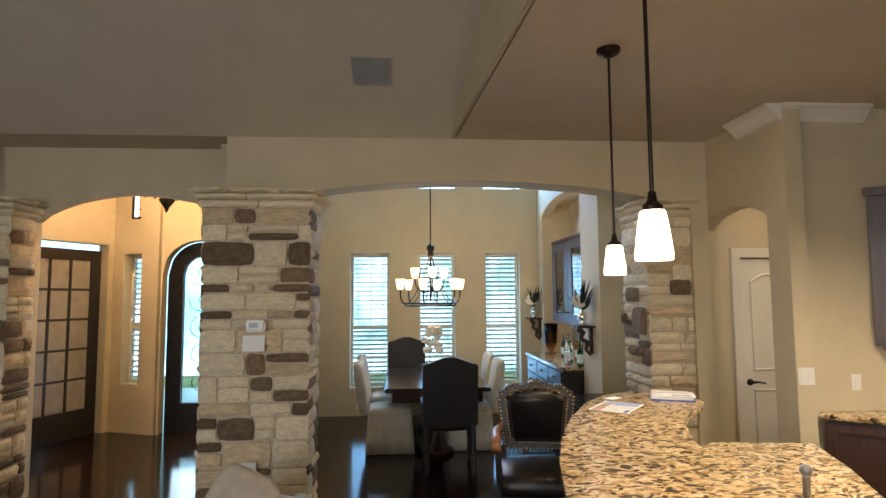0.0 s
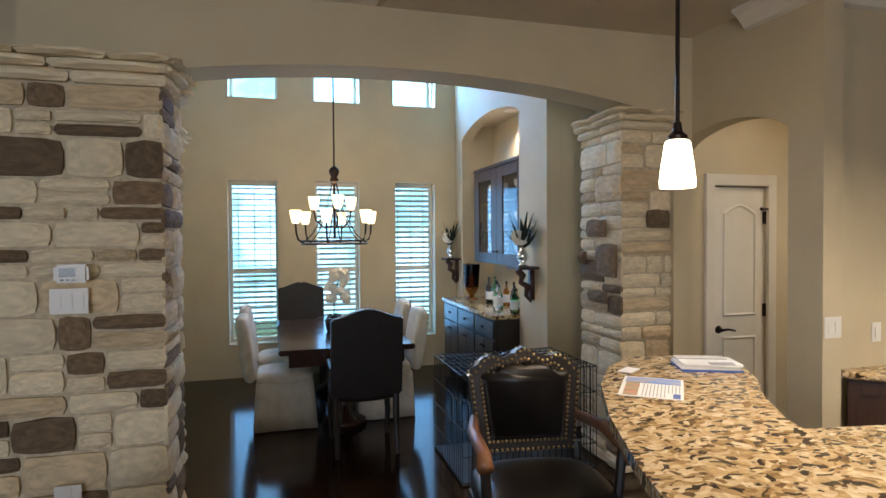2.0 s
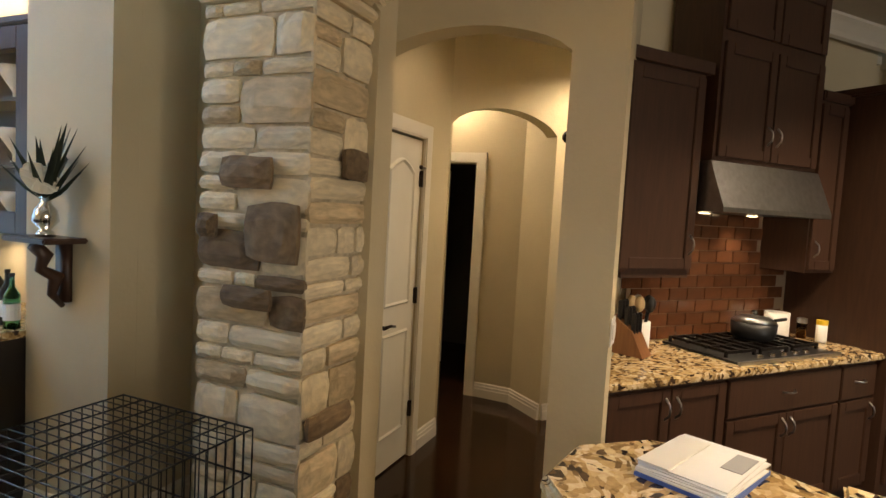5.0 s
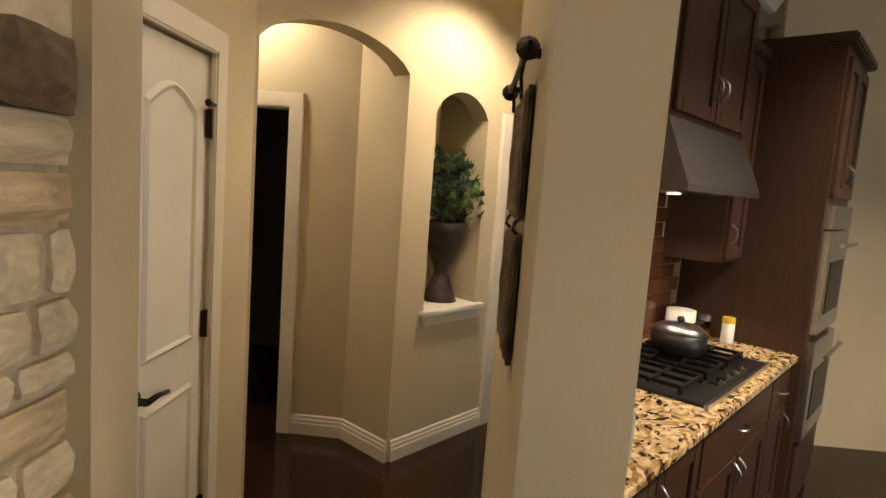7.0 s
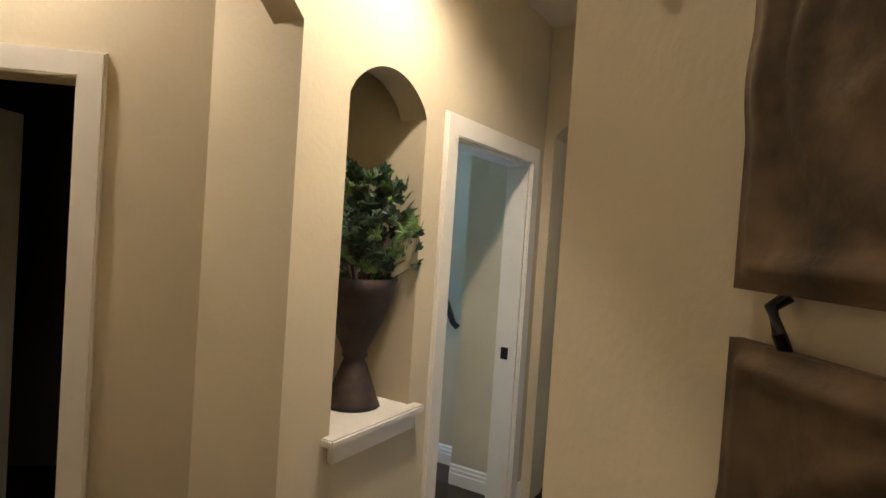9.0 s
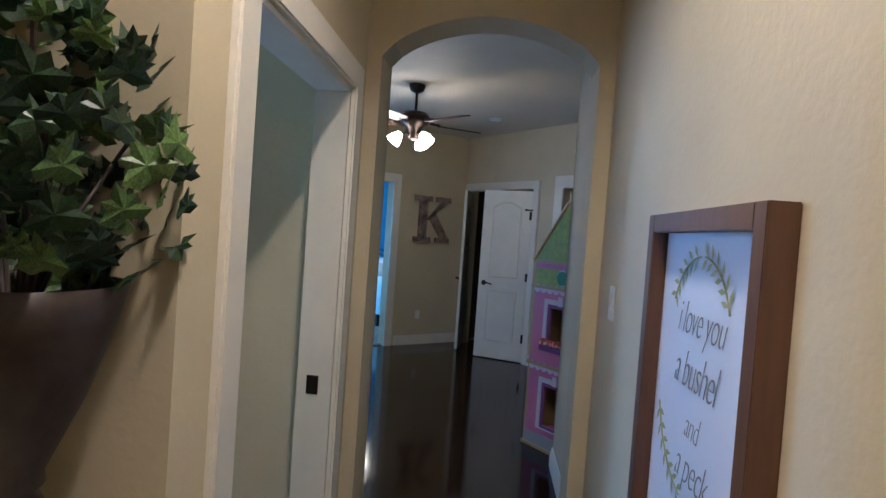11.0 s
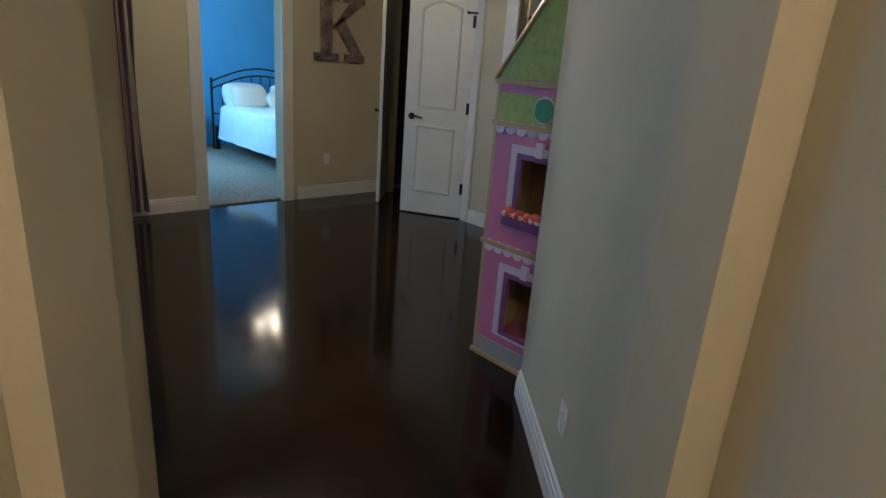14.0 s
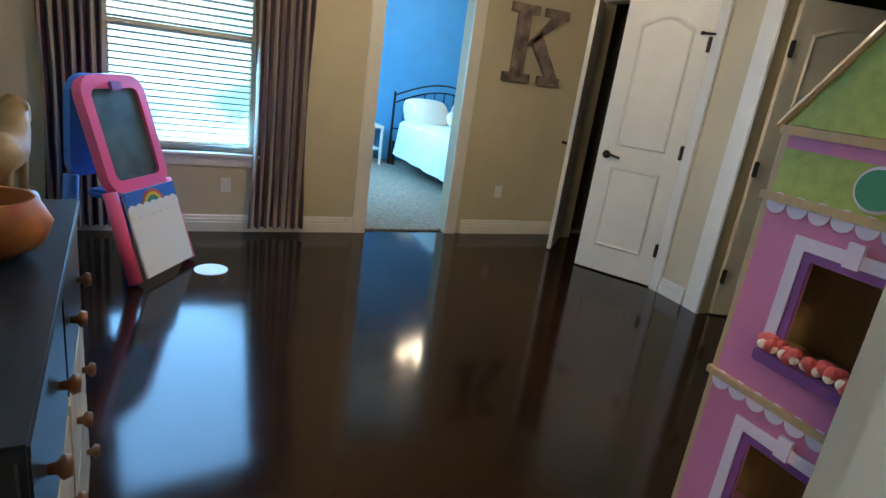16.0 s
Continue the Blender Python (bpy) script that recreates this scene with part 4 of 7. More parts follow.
canister("dish", 1.15, 6.05, 0.05, 0.02, M_PLASTIC, "small white dish behind the cooktop")

# ---- dining room ----


def shutter_window(x0, x1, z0, z1, y):
    """Plantation shutters with a divider rail in a white frame."""
    w = tagged(new("window_1"), "tall window with white plantation shutters, tilted open", "window", "", "structure")
    w.matrix_world = pose(0, y, 0)
    bm = bmesh.new()
    for a, b in (((x0 - 0.1, -0.03, z0 - 0.06), (x0 + 0.035, 0.04, z1 + 0.1)), ((x1 - 0.035, -0.03, z0 - 0.06), (x1 + 0.1, 0.04, z1 + 0.1)), ((x0 + 0.035, -0.03, z1 - 0.05), (x1 - 0.035, 0.04, z1 + 0.1)), ((x0 + 0.035, -0.03, z0 - 0.06), (x1 - 0.035, 0.04, z0 + 0.05))):
        add_box(bm, a, b, 0.004)
    zm = z0 + (z1 - z0) * 0.44
    add_box(bm, (x0 + 0.035, -0.02, zm - 0.03), (x1 - 0.035, 0.02, zm + 0.03), 0.003)
    part("window_frame", bm, M_TRIM, w)
    part("window_sill", box((x0 - 0.12, -0.05, z0 - 0.1), (x1 + 0.12, -0.001, z0 - 0.06), 0.005), M_TRIM, w)
    part("pane", box((x0, 0.12, z0), (x1, 0.126, z1)), M_GLASS, w).visible_shadow = False
    bm = bmesh.new()
    for k in range(3):
        xx = x0 + (x1 - x0) * (k + 0.5) / 3
        add_box(bm, (xx - 0.006, 0.1, z0), (xx + 0.006, 0.115, z1))
    for k in range(7):
        zz = z0 + (z1 - z0) * (k + 0.5) / 7
        add_box(bm, (x0, 0.1, zz - 0.006), (x1, 0.115, zz + 0.006))
    part("muntin", bm, M_TRIM, w)
    me = None
    for lo, hi, tilt in ((z0 + 0.05, zm - 0.03, 28), (zm + 0.03, z1 - 0.05, 4 if x0 < 0.3 else 24)):
        n = int((hi - lo) / 0.064)
        for k in range(n):
            zz = lo + (hi - lo) * (k + 0.5) / n
            if me is None:
                me = mesh_of("slat", box((x0 + 0.037, -0.03, -0.005), (x1 - 0.037, 0.03, 0.005), 0.003), M_TRIM)
            s = new("slat", me)
            s.parent = w
            s.matrix_basis = pose(0, 0, zz, -tilt)
    return w


for x0, x1 in ((-0.11, 0.46), (0.9, 1.44), (1.9, 2.42)):
    shutter_window(x0, x1, 0.4, 2.36, 9.22)
for x0, x1 in ((-0.09, 0.47), (0.89, 1.45), (1.88, 2.43)):
    w = tagged(new("window_4"), "small square clerestory window, very bright", "window", "", "structure")
    bm = bmesh.new()
    for a, b in (((x0, 9.3, 3.34), (x0 + 0.03, 9.36, 3.82)), ((x1 - 0.03, 9.3, 3.34), (x1, 9.36, 3.82)), ((x0 + 0.03, 9.3, 3.34), (x1 - 0.03, 9.36, 3.37)), ((x0 + 0.03, 9.3, 3.79), (x1 - 0.03, 9.36, 3.82))):
        add_box(bm, a, b)
    part("window_frame", bm, M_TRIM, w)
    part("pane", box((x0 + 0.03, 9.33, 3.37), (x1 - 0.03, 9.336, 3.79)), M_GLASS, w).visible_shadow = False
bd = structure("backdrop", box((-9, 15, -0.15), (10, 15.1, 9)), M_DAYBLUE, "bright overcast sky beyond the garden", "sky")
structure("backdrop_east", box((15.5, 2.3, -0.15), (15.6, 9, 7)), M_DAYBLUE, "bright sky beyond the house", "sky")

tb = thing("dining_table", "long dark polished wooden dining table", "dining table", pose(1.03, 7.53, 0))
part("tabletop", box((-0.56, -0.98, 0.715), (0.56, 0.98, 0.76), 0.01), M_TABLE, tb)
part("apron", box((-0.48, -0.9, 0.6), (0.48, 0.9, 0.713)), M_TABLE, tb)
for y in (-0.55, 0.55):
    part("pedestal", lathe([(0.2, 0), (0.19, 0.05), (0.08, 0.12), (0.07, 0.3), (0.12, 0.45), (0.09, 0.58), (0.15, 0.6)], (0, y, 0), 20), M_TABLE, tb, smooth=True)


def leather_chair(m, label):
    c = thing("dining_chair", label, "chair", m, "leather chairs at the table heads")
    part("seat", cushion((-0.26, -0.25, 0.4), (0.26, 0.25, 0.52), 0.02), M_LEATHER, c, smooth=True)
    N = 14
    prof = [(-0.27, 0.46)] + [(-0.27 + 0.54 * i / N, 1.06 + 0.07 * math.sin(math.pi * i / N) ** 2) for i in range(N + 1)] + [(0.27, 0.46)]
    bm = add_prism(bmesh.new(), prof, lambda p: (p[0], -0.21 - 0.12 * (p[1] - 0.46), p[1]), lambda p: (p[0], -0.29 - 0.12 * (p[1] - 0.46), p[1]))
    bmesh.ops.bevel(bm, geom=bm.edges[:], offset=0.012, segments=2, affect="EDGES")
    part("backrest", bm, M_LEATHER, c)
    for x in (-0.23, 0.23):
        part("leg", tube([(x, 0.2, 0.41), (x * 1.05, 0.21, 0.2), (x, 0.2, 0)], [0.03, 0.024, 0.018]), M_BLACKWOOD, c)
        part("leg", tube([(x, -0.23, 0.46), (x, -0.25, 0.2), (x, -0.3, 0)], [0.028, 0.024, 0.018]), M_BLACKWOOD, c)
        part("armrest", tube([(x * 1.12, -0.24, 0.66), (x * 1.15, 0.0, 0.68), (x * 1.12, 0.14, 0.66), (x * 1.08, 0.17, 0.5)], 0.022), M_BLACKWOOD, c)
    return c


leather_chair(pose(1.12, 6.42, 0), "black leather dining chair with an arched back at the table head")
leather_chair(pose(0.72, 8.72, 0, 0, 0, 180), "dark brown leather dining chair at the far table head")


def slip_chair(m):
    c = thing("slipcovered_chair", "parsons chair in a floor-length off-white slipcover", "chair", m, "slipcovered chairs at the table")
    part("seat", cushion((-0.24, -0.24, 0.38), (0.24, 0.24, 0.5), 0.015), M_FABRIC, c, smooth=True)
    bm = bmesh.new()
    N = 48
    rings = []
    for z in (0.42, 0.3, 0.15, 0.012):
        ring = []
        for i in range(N):
            a = 2 * math.pi * i / N
            ca, sa = math.cos(a), math.sin(a)
            k = 0.24 / max(abs(ca), abs(sa))
            f = 1 + (0.42 - z) * 0.25 + 0.03 * (0.42 - z) / 0.4 * math.sin(9 * a + 1.3)
            ring.append(bm.verts.new((ca * k * f, sa * k * f, z)))
        rings.append(ring)
    for a, b in zip(rings, rings[1:]):
        for i in range(N):
            bm.faces.new((a[i], a[(i + 1) % N], b[(i + 1) % N], b[i]))
    bm.faces.new(rings[0])
    bm.faces.new(rings[-1])
    part("skirt", bm, M_FABRIC, c, "pleated floor-length skirt", True)
    part("backrest", cushion((-0.235, -0.34, 0.42), (0.235, -0.23, 1.0), 0.012, 8, Matrix.Translation((0, -0.24, 0.42)) @ pose(0, 0, 0, 8) @ Matrix.Translation((0, 0.24, -0.42))), M_FABRIC, c, smooth=True)
    return c


sc = slip_chair(pose(0.52, 7.15, 0, 0, 0, -90))
copy_thing(sc, pose(1.42, 7.22, 0, 0, 0, 90))
copy_thing(sc, pose(1.42, 7.95, 0, 0, 0, 90))
copy_thing(sc, pose(0.5, 7.9, 0, 0, 0, -90))

# chandelier
ch = thing("chandelier", "bronze chandelier with lit frosted glass cups", "chandelier", pose(1.0, 7.45, 0))
part("chain", tube([(0, 0, 2.3), (0, 0, 4.15)], 0.008), M_BRONZE, ch)
part("canopy", lathe([(0.02, 4.13), (0.06, 4.16), (0.065, 4.19)], seg=16), M_BRONZE, ch)
part("hub", lathe([(0.012, 2.18), (0.045, 2.22), (0.03, 2.25), (0.05, 2.3), (0.045, 2.33), (0.01, 2.36)], seg=14), M_BRONZE, ch, smooth=True)
part("stem", tube([(0, 0, 1.66), (0, 0, 2.2)], 0.012), M_BRONZE, ch)
for zr in (1.605, 1.635):
    part("ring", tube([(0.31 * math.cos(a * math.pi / 20), 0.31 * math.sin(a * math.pi / 20), zr) for a in range(41)], 0.008), M_BRONZE, ch)
CUP = [(0.025, 0), (0.036, 0.012), (0.044, 0.05), (0.055, 0.125), (0.05, 0.123), (0.03, 0.03)]
for k in range(9):
    low_tier = k < 6
    a = math.pi * k / 3 + 0.25 if low_tier else 2 * math.pi * k / 3 + 0.6
    ca, sa = math.cos(a), math.sin(a)
    if low_tier:
        pts, r, zc = [(0.31 * ca, 0.31 * sa, 1.62), (0.355 * ca, 0.355 * sa, 1.65), (0.375 * ca, 0.375 * sa, 1.71), (0.38 * ca, 0.38 * sa, 1.8)], 0.38, 1.8
        part("strap", tube([(0.02 * ca, 0.02 * sa, 2.2), (0.1 * ca, 0.1 * sa, 1.9), (0.22 * ca, 0.22 * sa, 1.7), (0.31 * ca, 0.31 * sa, 1.62)], 0.005), M_BRONZE, ch)
    else:
        pts, r, zc = [(0.02 * ca, 0.02 * sa, 1.78), (0.1 * ca, 0.1 * sa, 1.76), (0.19 * ca, 0.19 * sa, 1.83), (0.21 * ca, 0.21 * sa, 1.93)], 0.21, 1.94
    arm = part("arm", tube(pts, 0.009), M_BRONZE, ch)
    part("cup", lathe(CUP, (r * ca, r * sa, zc), 16), M_CUP, arm, "lit frosted glass cup", True)
bulb("chandelier_bulb", (1.0, 7.45, 2.15), 30, size=0.3)

# dry bar in the niche
hut = thing("dry_bar_cabinet", "dark wooden base cabinet with drawers and doors", "cabinet", pose(0, 0, 0))
part("body", box((2.46, 6.92, 0.09), (3.1, 8.7, 0.87)), M_BLACKWOOD, hut)
part("plinth", box((2.52, 6.93, 0), (3.1, 8.69, 0.09)), M_BLACK, hut)
for k in range(3):
    y0 = 6.94 + k * 0.585
    dr = part("drawer", box((2.44, y0, 0.68), (2.46, y0 + 0.555, 0.85), 0.004), M_BLACKWOOD, hut)
    part("knob", add_ball(bmesh.new(), (2.425, y0 + 0.28, 0.765), 0.014), M_BRONZE, dr)
    for j in range(2):
        a = y0 + j * 0.28
        d = part("door", box((2.44, a, 0.12), (2.46, a + 0.275, 0.66), 0.004), M_BLACKWOOD, hut)
        part("knob", add_ball(bmesh.new(), (2.425, a + (0.24 if j == 0 else 0.035), 0.58), 0.014), M_BRONZE, d)
wt2 = single("dry_bar_worktop", box((2.42, 6.91, 0.872), (3.115, 8.715, 0.91), 0.006), M_GRANITE, "granite worktop on the dry bar cabinet", "worktop")
gl = thing("glass_door_cabinet", "dark wooden wall cabinet with glass doors above the bar", "cabinet")
bm = bmesh.new()
add_box(bm, (3.09, 6.96, 1.36), (3.11, 8.48, 2.43))
add_box(bm, (2.8, 6.96, 1.36), (3.09, 6.98, 2.43))
add_box(bm, (2.8, 8.46, 1.36), (3.09, 8.48, 2.43))
add_box(bm, (2.8, 6.98, 1.36), (3.09, 8.46, 1.39))
add_box(bm, (2.8, 6.98, 2.4), (3.09, 8.46, 2.43))
for z in (1.72, 2.06):
    add_box(bm, (2.84, 6.98, z), (3.09, 8.46, z + 0.02))
part("body", bm, M_CAB, gl)
part("cornice", box((2.77, 6.95, 2.43), (3.1, 8.49, 2.47), 0.008), M_CAB, gl)
for k in range(2):
    y0 = 6.965 + k * 0.758
    w, st = 0.752, 0.17
    bm = bmesh.new()
    for a, b in (((2.775, y0, 1.37), (2.798, y0 + st, 2.42)), ((2.775, y0 + w - st, 1.37), (2.798, y0 + w, 2.42)), ((2.775, y0 + st, 1.37), (2.798, y0 + w - st, 1.48)), ((2.775, y0 + st, 2.31), (2.798, y0 + w - st, 2.42))):
        add_box(bm, a, b, 0.003)
    d = part("door", bm, M_CAB, gl)
    part("pane", box((2.784, y0 + st, 1.48), (2.789, y0 + w - st, 2.31)), M_GLASS, d, "clear glass pane").visible_shadow = False
    part("knob", add_ball(bmesh.new(), (2.762, y0 + (w - 0.05 if k == 0 else 0.05), 1.5), 0.013), M_BRONZE, d)
    for z in (1.39, 1.74, 2.08):
        for dy in (0.27, 0.48):
            single("serving_piece", lathe([(0.03, 0), (0.012, 0.02), (0.012, 0.05), (0.07, 0.14), (0.075, 0.19)], seg=14), M_PETAL, "cream china goblet inside the glass cabinet", "crockery", pose(2.95, y0 + dy, z + 0.001), True, "china in the cabinet")
spot("cabinet_underlight", (2.95, 7.7, 1.34), 5, angle=150)


def bottle(x, y, h, r, material, label):
    b = thing("bottle", label, "bottle", pose(x, y, 0.911), "bottles on the dry bar")
    part("body", lathe([(r, 0), (r, h * 0.6), (r * 0.35, h * 0.75), (r * 0.32, h * 0.93)], seg=14), material, b, smooth=True)
    part("cap", lathe([(r * 0.36, h * 0.93), (r * 0.36, h)], seg=10), M_BLACK, b)
    part("label", lathe([(r * 1.02, h * 0.15), (r * 1.02, h * 0.45)], seg=14), M_PAPER, b, "pale paper label")


random.seed(3)
for k in range(11):
    mt, lb = ((M_BOTTLE_G, "green glass bottle with a pale label"), (M_GLASS, "clear glass bottle with a pale label"), (M_BOTTLE_A, "amber glass bottle with a pale label"), (M_BLACK, "black bottle with a pale label"))[(k * 7) % 4]
    bottle(2.62 + 0.28 * random.random(), 7.0 + 0.105 * k, 0.22 + 0.1 * random.random(), 0.036, mt, lb)
vs = thing("glass_hurricane_vase", "tall footed glass vase filled with brown pods", "vase", pose(2.72, 8.42, 0.911))
part("vase", lathe([(0.08, 0), (0.07, 0.01), (0.02, 0.03), (0.05, 0.07), (0.085, 0.14), (0.1, 0.42), (0.095, 0.42), (0.08, 0.15)], seg=20), M_BOTTLE_A, vs, smooth=True)
bm = bmesh.new()
for k in range(40):
    add_ball(bm, (random.uniform(-0.05, 0.05), random.uniform(-0.05, 0.05), 0.12 + 0.3 * random.random()), 0.025, 8)
part("pods", bm, M_PINE, vs)


def sconce(y):
    s = thing("wall_shelf_bracket", "dark carved wooden wall bracket shelf", "shelf", pose(2.70, y, 1.37))
    part("shelf", box((-0.2, -0.15, 0), (-0.002, 0.15, 0.025), 0.006), M_CAB, s)
    bm = tube([(-0.15, 0, -0.01), (-0.1, 0, -0.06), (-0.12, 0, -0.12), (-0.05, 0, -0.16), (-0.07, 0, -0.24), (-0.02, 0, -0.3)], [0.03, 0.035, 0.025, 0.035, 0.02, 0.012])
    add_box(bm, (-0.03, -0.04, -0.28), (-0.002, 0.04, 0))
    part("scroll", bm, M_CAB, s, smooth=True)
    v = thing("silver_vase", "small silver vase with a white flower and dark fronds", "vase", pose(2.60, y, 1.396))
    part("vase", lathe([(0.04, 0), (0.035, 0.02), (0.02, 0.03), (0.055, 0.07), (0.045, 0.12), (0.02, 0.15), (0.026, 0.18)], seg=18), M_CHROME, v, smooth=True)
    bm = bmesh.new()
    for k in range(9):
        a = 2 * math.pi * k / 9
        m = pose(-0.05, -0.03, 0.25) @ pose(0, 0, 0, 60, 0, 0) @ pose(0, 0, 0, 0, 0, math.degrees(a)) @ pose(0.04, 0, 0.004 * (k % 2))
        r = bmesh.ops.create_circle(bm, cap_ends=True, radius=0.042, segments=10)
        for q in r["verts"]:
            q.co.z += 0.3 * (q.co.x ** 2) / 0.034
        bmesh.ops.transform(bm, matrix=m, verts=r["verts"])
    part("flower", bm, M_PETAL, v, "white silk flower")
    bm = bmesh.new()
    for k in range(26):
        a, t = random.uniform(0, 6.28), random.uniform(0.06, 0.22)
        h = random.uniform(0.3, 0.52)
        tip = Vector((t * math.cos(a) * 0.8, t * math.sin(a) * 1.2, h))
        side = Vector((-math.sin(a), math.cos(a), 0)) * 0.019
        mid_p = Vector((tip.x * 0.4, tip.y * 0.4, h * 0.62))
        q = [bm.verts.new(p) for p in (Vector((0, 0, 0.15)), mid_p + side, tip, mid_p - side)]
        bm.faces.new(q)
    part("fronds", bm, M_FROND, v, "dark green blade leaves")


sconce(6.6)
sconce(8.92)

# ---- doors ----


def panel_door(w, h, m, parent_name, label, arched=True, hinge_left=False, planks=False):
    """A two-panel moulded door in the plane y=0 from x=0 to w, faced towards -y."""
    d = tagged(new(parent_name), label, "door", "", "structure")
    d.matrix_world = m
    part("leaf", box((0, 0, 0.012), (w, 0.036, h), 0.002), M_DOOR, d)
    k = 0.12 if w > 0.55 else 0.09
    for z0, z1, rise in ((0.22, 0.86, 0.0), (1.02, h - 0.2, 0.07 if arched else 0.0)):
        N = 10
        outl = [(k, z0), (w - k, z0)] + [(w - k - (w - 2 * k) * i / N, z1 + rise * math.sin(math.pi * i / N)) for i in range(N + 1)]
        inn = [(p[0] + (0.025 if p[0] < w / 2 else -0.025) * (1 if abs(p[0] - w / 2) > 0.03 else 0), p[1] + (0.025 if p[1] < (z0 + z1) / 2 else -0.025)) for p in outl]
        bm = bmesh.new()
        o = [bm.verts.new((p[0], -0.001, p[1])) for p in outl]
        c = [bm.verts.new((p[0] * 0.5 + q[0] * 0.5, -0.012, p[1] * 0.5 + q[1] * 0.5)) for p, q in zip(outl, inn)]
        i2 = [bm.verts.new((p[0], -0.003, p[1])) for p in inn]
        n = len(outl)
        for a, b in ((o, c), (c, i2)):
            for j in range(n):
                bm.faces.new((a[j], a[(j + 1) % n], b[(j + 1) % n], b[j]))
        bm.faces.new(i2)
        part("panel", bm, M_DOOR, d)
    return d


def lever(d, x, z, way):
    lv = part("door_handle", lathe([(0.032, 0), (0.03, 0.008), (0.012, 0.012), (0.012, 0.045)], seg=16, m=pose(x, 0, z, 90)), M_BRONZE, d, "dark bronze lever handle", True)
    part("lever", tube([(x, -0.045, z), (x + 0.05 * way, -0.05, z + 0.006), (x + 0.12 * way, -0.045, z - 0.008)], [0.011, 0.009, 0.008]), M_BRONZE, lv, smooth=True)


def hinge(d, x, z, hook=False):
    bm = box((x - 0.014, -0.012, z - 0.05), (x + 0.014, -0.001, z + 0.05))
    add_tube(bm, [(x, -0.014, z - 0.052), (x, -0.014, z + 0.052)], 0.008)
    if hook:
        add_tube(bm, [(x - 0.05, -0.03, z + 0.07), (x + 0.03, -0.02, z + 0.07)], 0.008)
        add_ball(bm, (x - 0.055, -0.032, z + 0.07), 0.014, 8)
    part("hinge", bm, M_BRONZE, d, "dark bronze hinge")


pd = panel_door(0.5, 2.04, pose(3.755, 5.56, 0), "door_1", "closed white two-panel pantry door with a bronze lever")
lever(pd, 0.055, 0.92, 1)
for z in (0.32, 1.06, 1.8):
    hinge(pd, 0.49, z, z > 1.5)
# pair of closet doors, both ajar
kr = panel_door(0.62, 2.1, pose(9.93, -0.10, 0, 0, 0, 32) @ pose(0.62, 0.0, 0, 0, 0, 180), "door_2", "white two-panel closet door standing ajar")
lever(kr, 0.07, 0.94, 1)
for z in (0.3, 1.05, 1.8):
    hinge(kr, 0.61, z, z > 1.5)
kl = panel_door(0.5, 2.1, pose(11.19, -0.10, 0, 0, 0, 180 - 45), "door_3", "white two-panel closet door standing ajar")
lever(kl, 0.44, 0.94, -1)
for z in (0.3, 1.05, 1.8):
    hinge(kl, 0.01, z)
d5 = panel_door(0.8, 2.1, pose(9.4, -0.19, 0, 0, 0, 252), "door_4", "taupe panelled door standing open inwards")
for z in (0.3, 1.05, 1.8):
    hinge(d5, 0.005, z)
ld = panel_door(0.74, 2.02, pose(V2[0] + 0.13, V2[1] + 1.18, 0, 0, 0, -12), "door_6", "dark-shaded panel door opened into the unlit room")
sp = single("strike_plate", box((-0.006, -0.022, -0.035), (-0.0005, 0.022, 0.035), 0.001), M_BRONZE, "dark bronze strike plate on the door jamb", "strike plate", hall_pose(2.775, PN + 0.07, 0.93))
# jamb liners of the hall doorway
bm = bmesh.new()
for a, b in (((1.93, PN, 0), (1.945, PN + 0.13, 2.03)), ((2.775, PN, 0), (2.79, PN + 0.13, 2.03)), ((1.945, PN, 2.015), (2.775, PN + 0.13, 2.03))):
    add_box(bm, a, b)
bmesh.ops.transform(bm, matrix=HP, verts=bm.verts[:])
structure("door_jamb", bm, M_TRIM, "white door jamb lining", "door jamb")

hr = thing("handrail", "dark wooden stair handrail on wall brackets", "handrail")
part("rail", tube([hall(3.14, 8.2, 1.62), hall(3.14, 8.03, 1.34), hall(3.14, 7.88, 1.0), hall(3.14, 7.84, 0.97)], 0.022), M_BLACKWOOD, hr)
for n, z in ((8.1, 1.45), (7.93, 1.12)):
    part("bracket", tube([hall(3.14, n, z - 0.02), hall(3.16, n, z - 0.06), hall(3.188, n, z - 0.06)], 0.008), M_BRONZE, hr)

# ---- foyer ----
fd = tagged(new("door_5"), "arched dark iron front door with bright leaded glass", "door", "", "structure")


def arch_outline(x0, x1, z0, zs, rise, N=16):
    return [(x0, z0), (x1, z0)] + [(x1 - (x1 - x0) * i / N, zs + rise * math.sqrt(max(0, 1 - (1 - 2 * i / N) ** 2))) for i in range(N + 1)]


def ring_prism(outer, inner, y0, y1):
    bm = bmesh.new()
    vs = [[bm.verts.new((p[0], y, p[1])) for p in o] for o in (outer, inner) for y in (y0, y1)]
    n = len(outer)
    for a, b in ((0, 1), (2, 3), (0, 2), (1, 3)):
        for i in range(n):
            bm.faces.new((vs[a][i], vs[a][(i + 1) % n], vs[b][(i + 1) % n], vs[b][i]))
    return bm


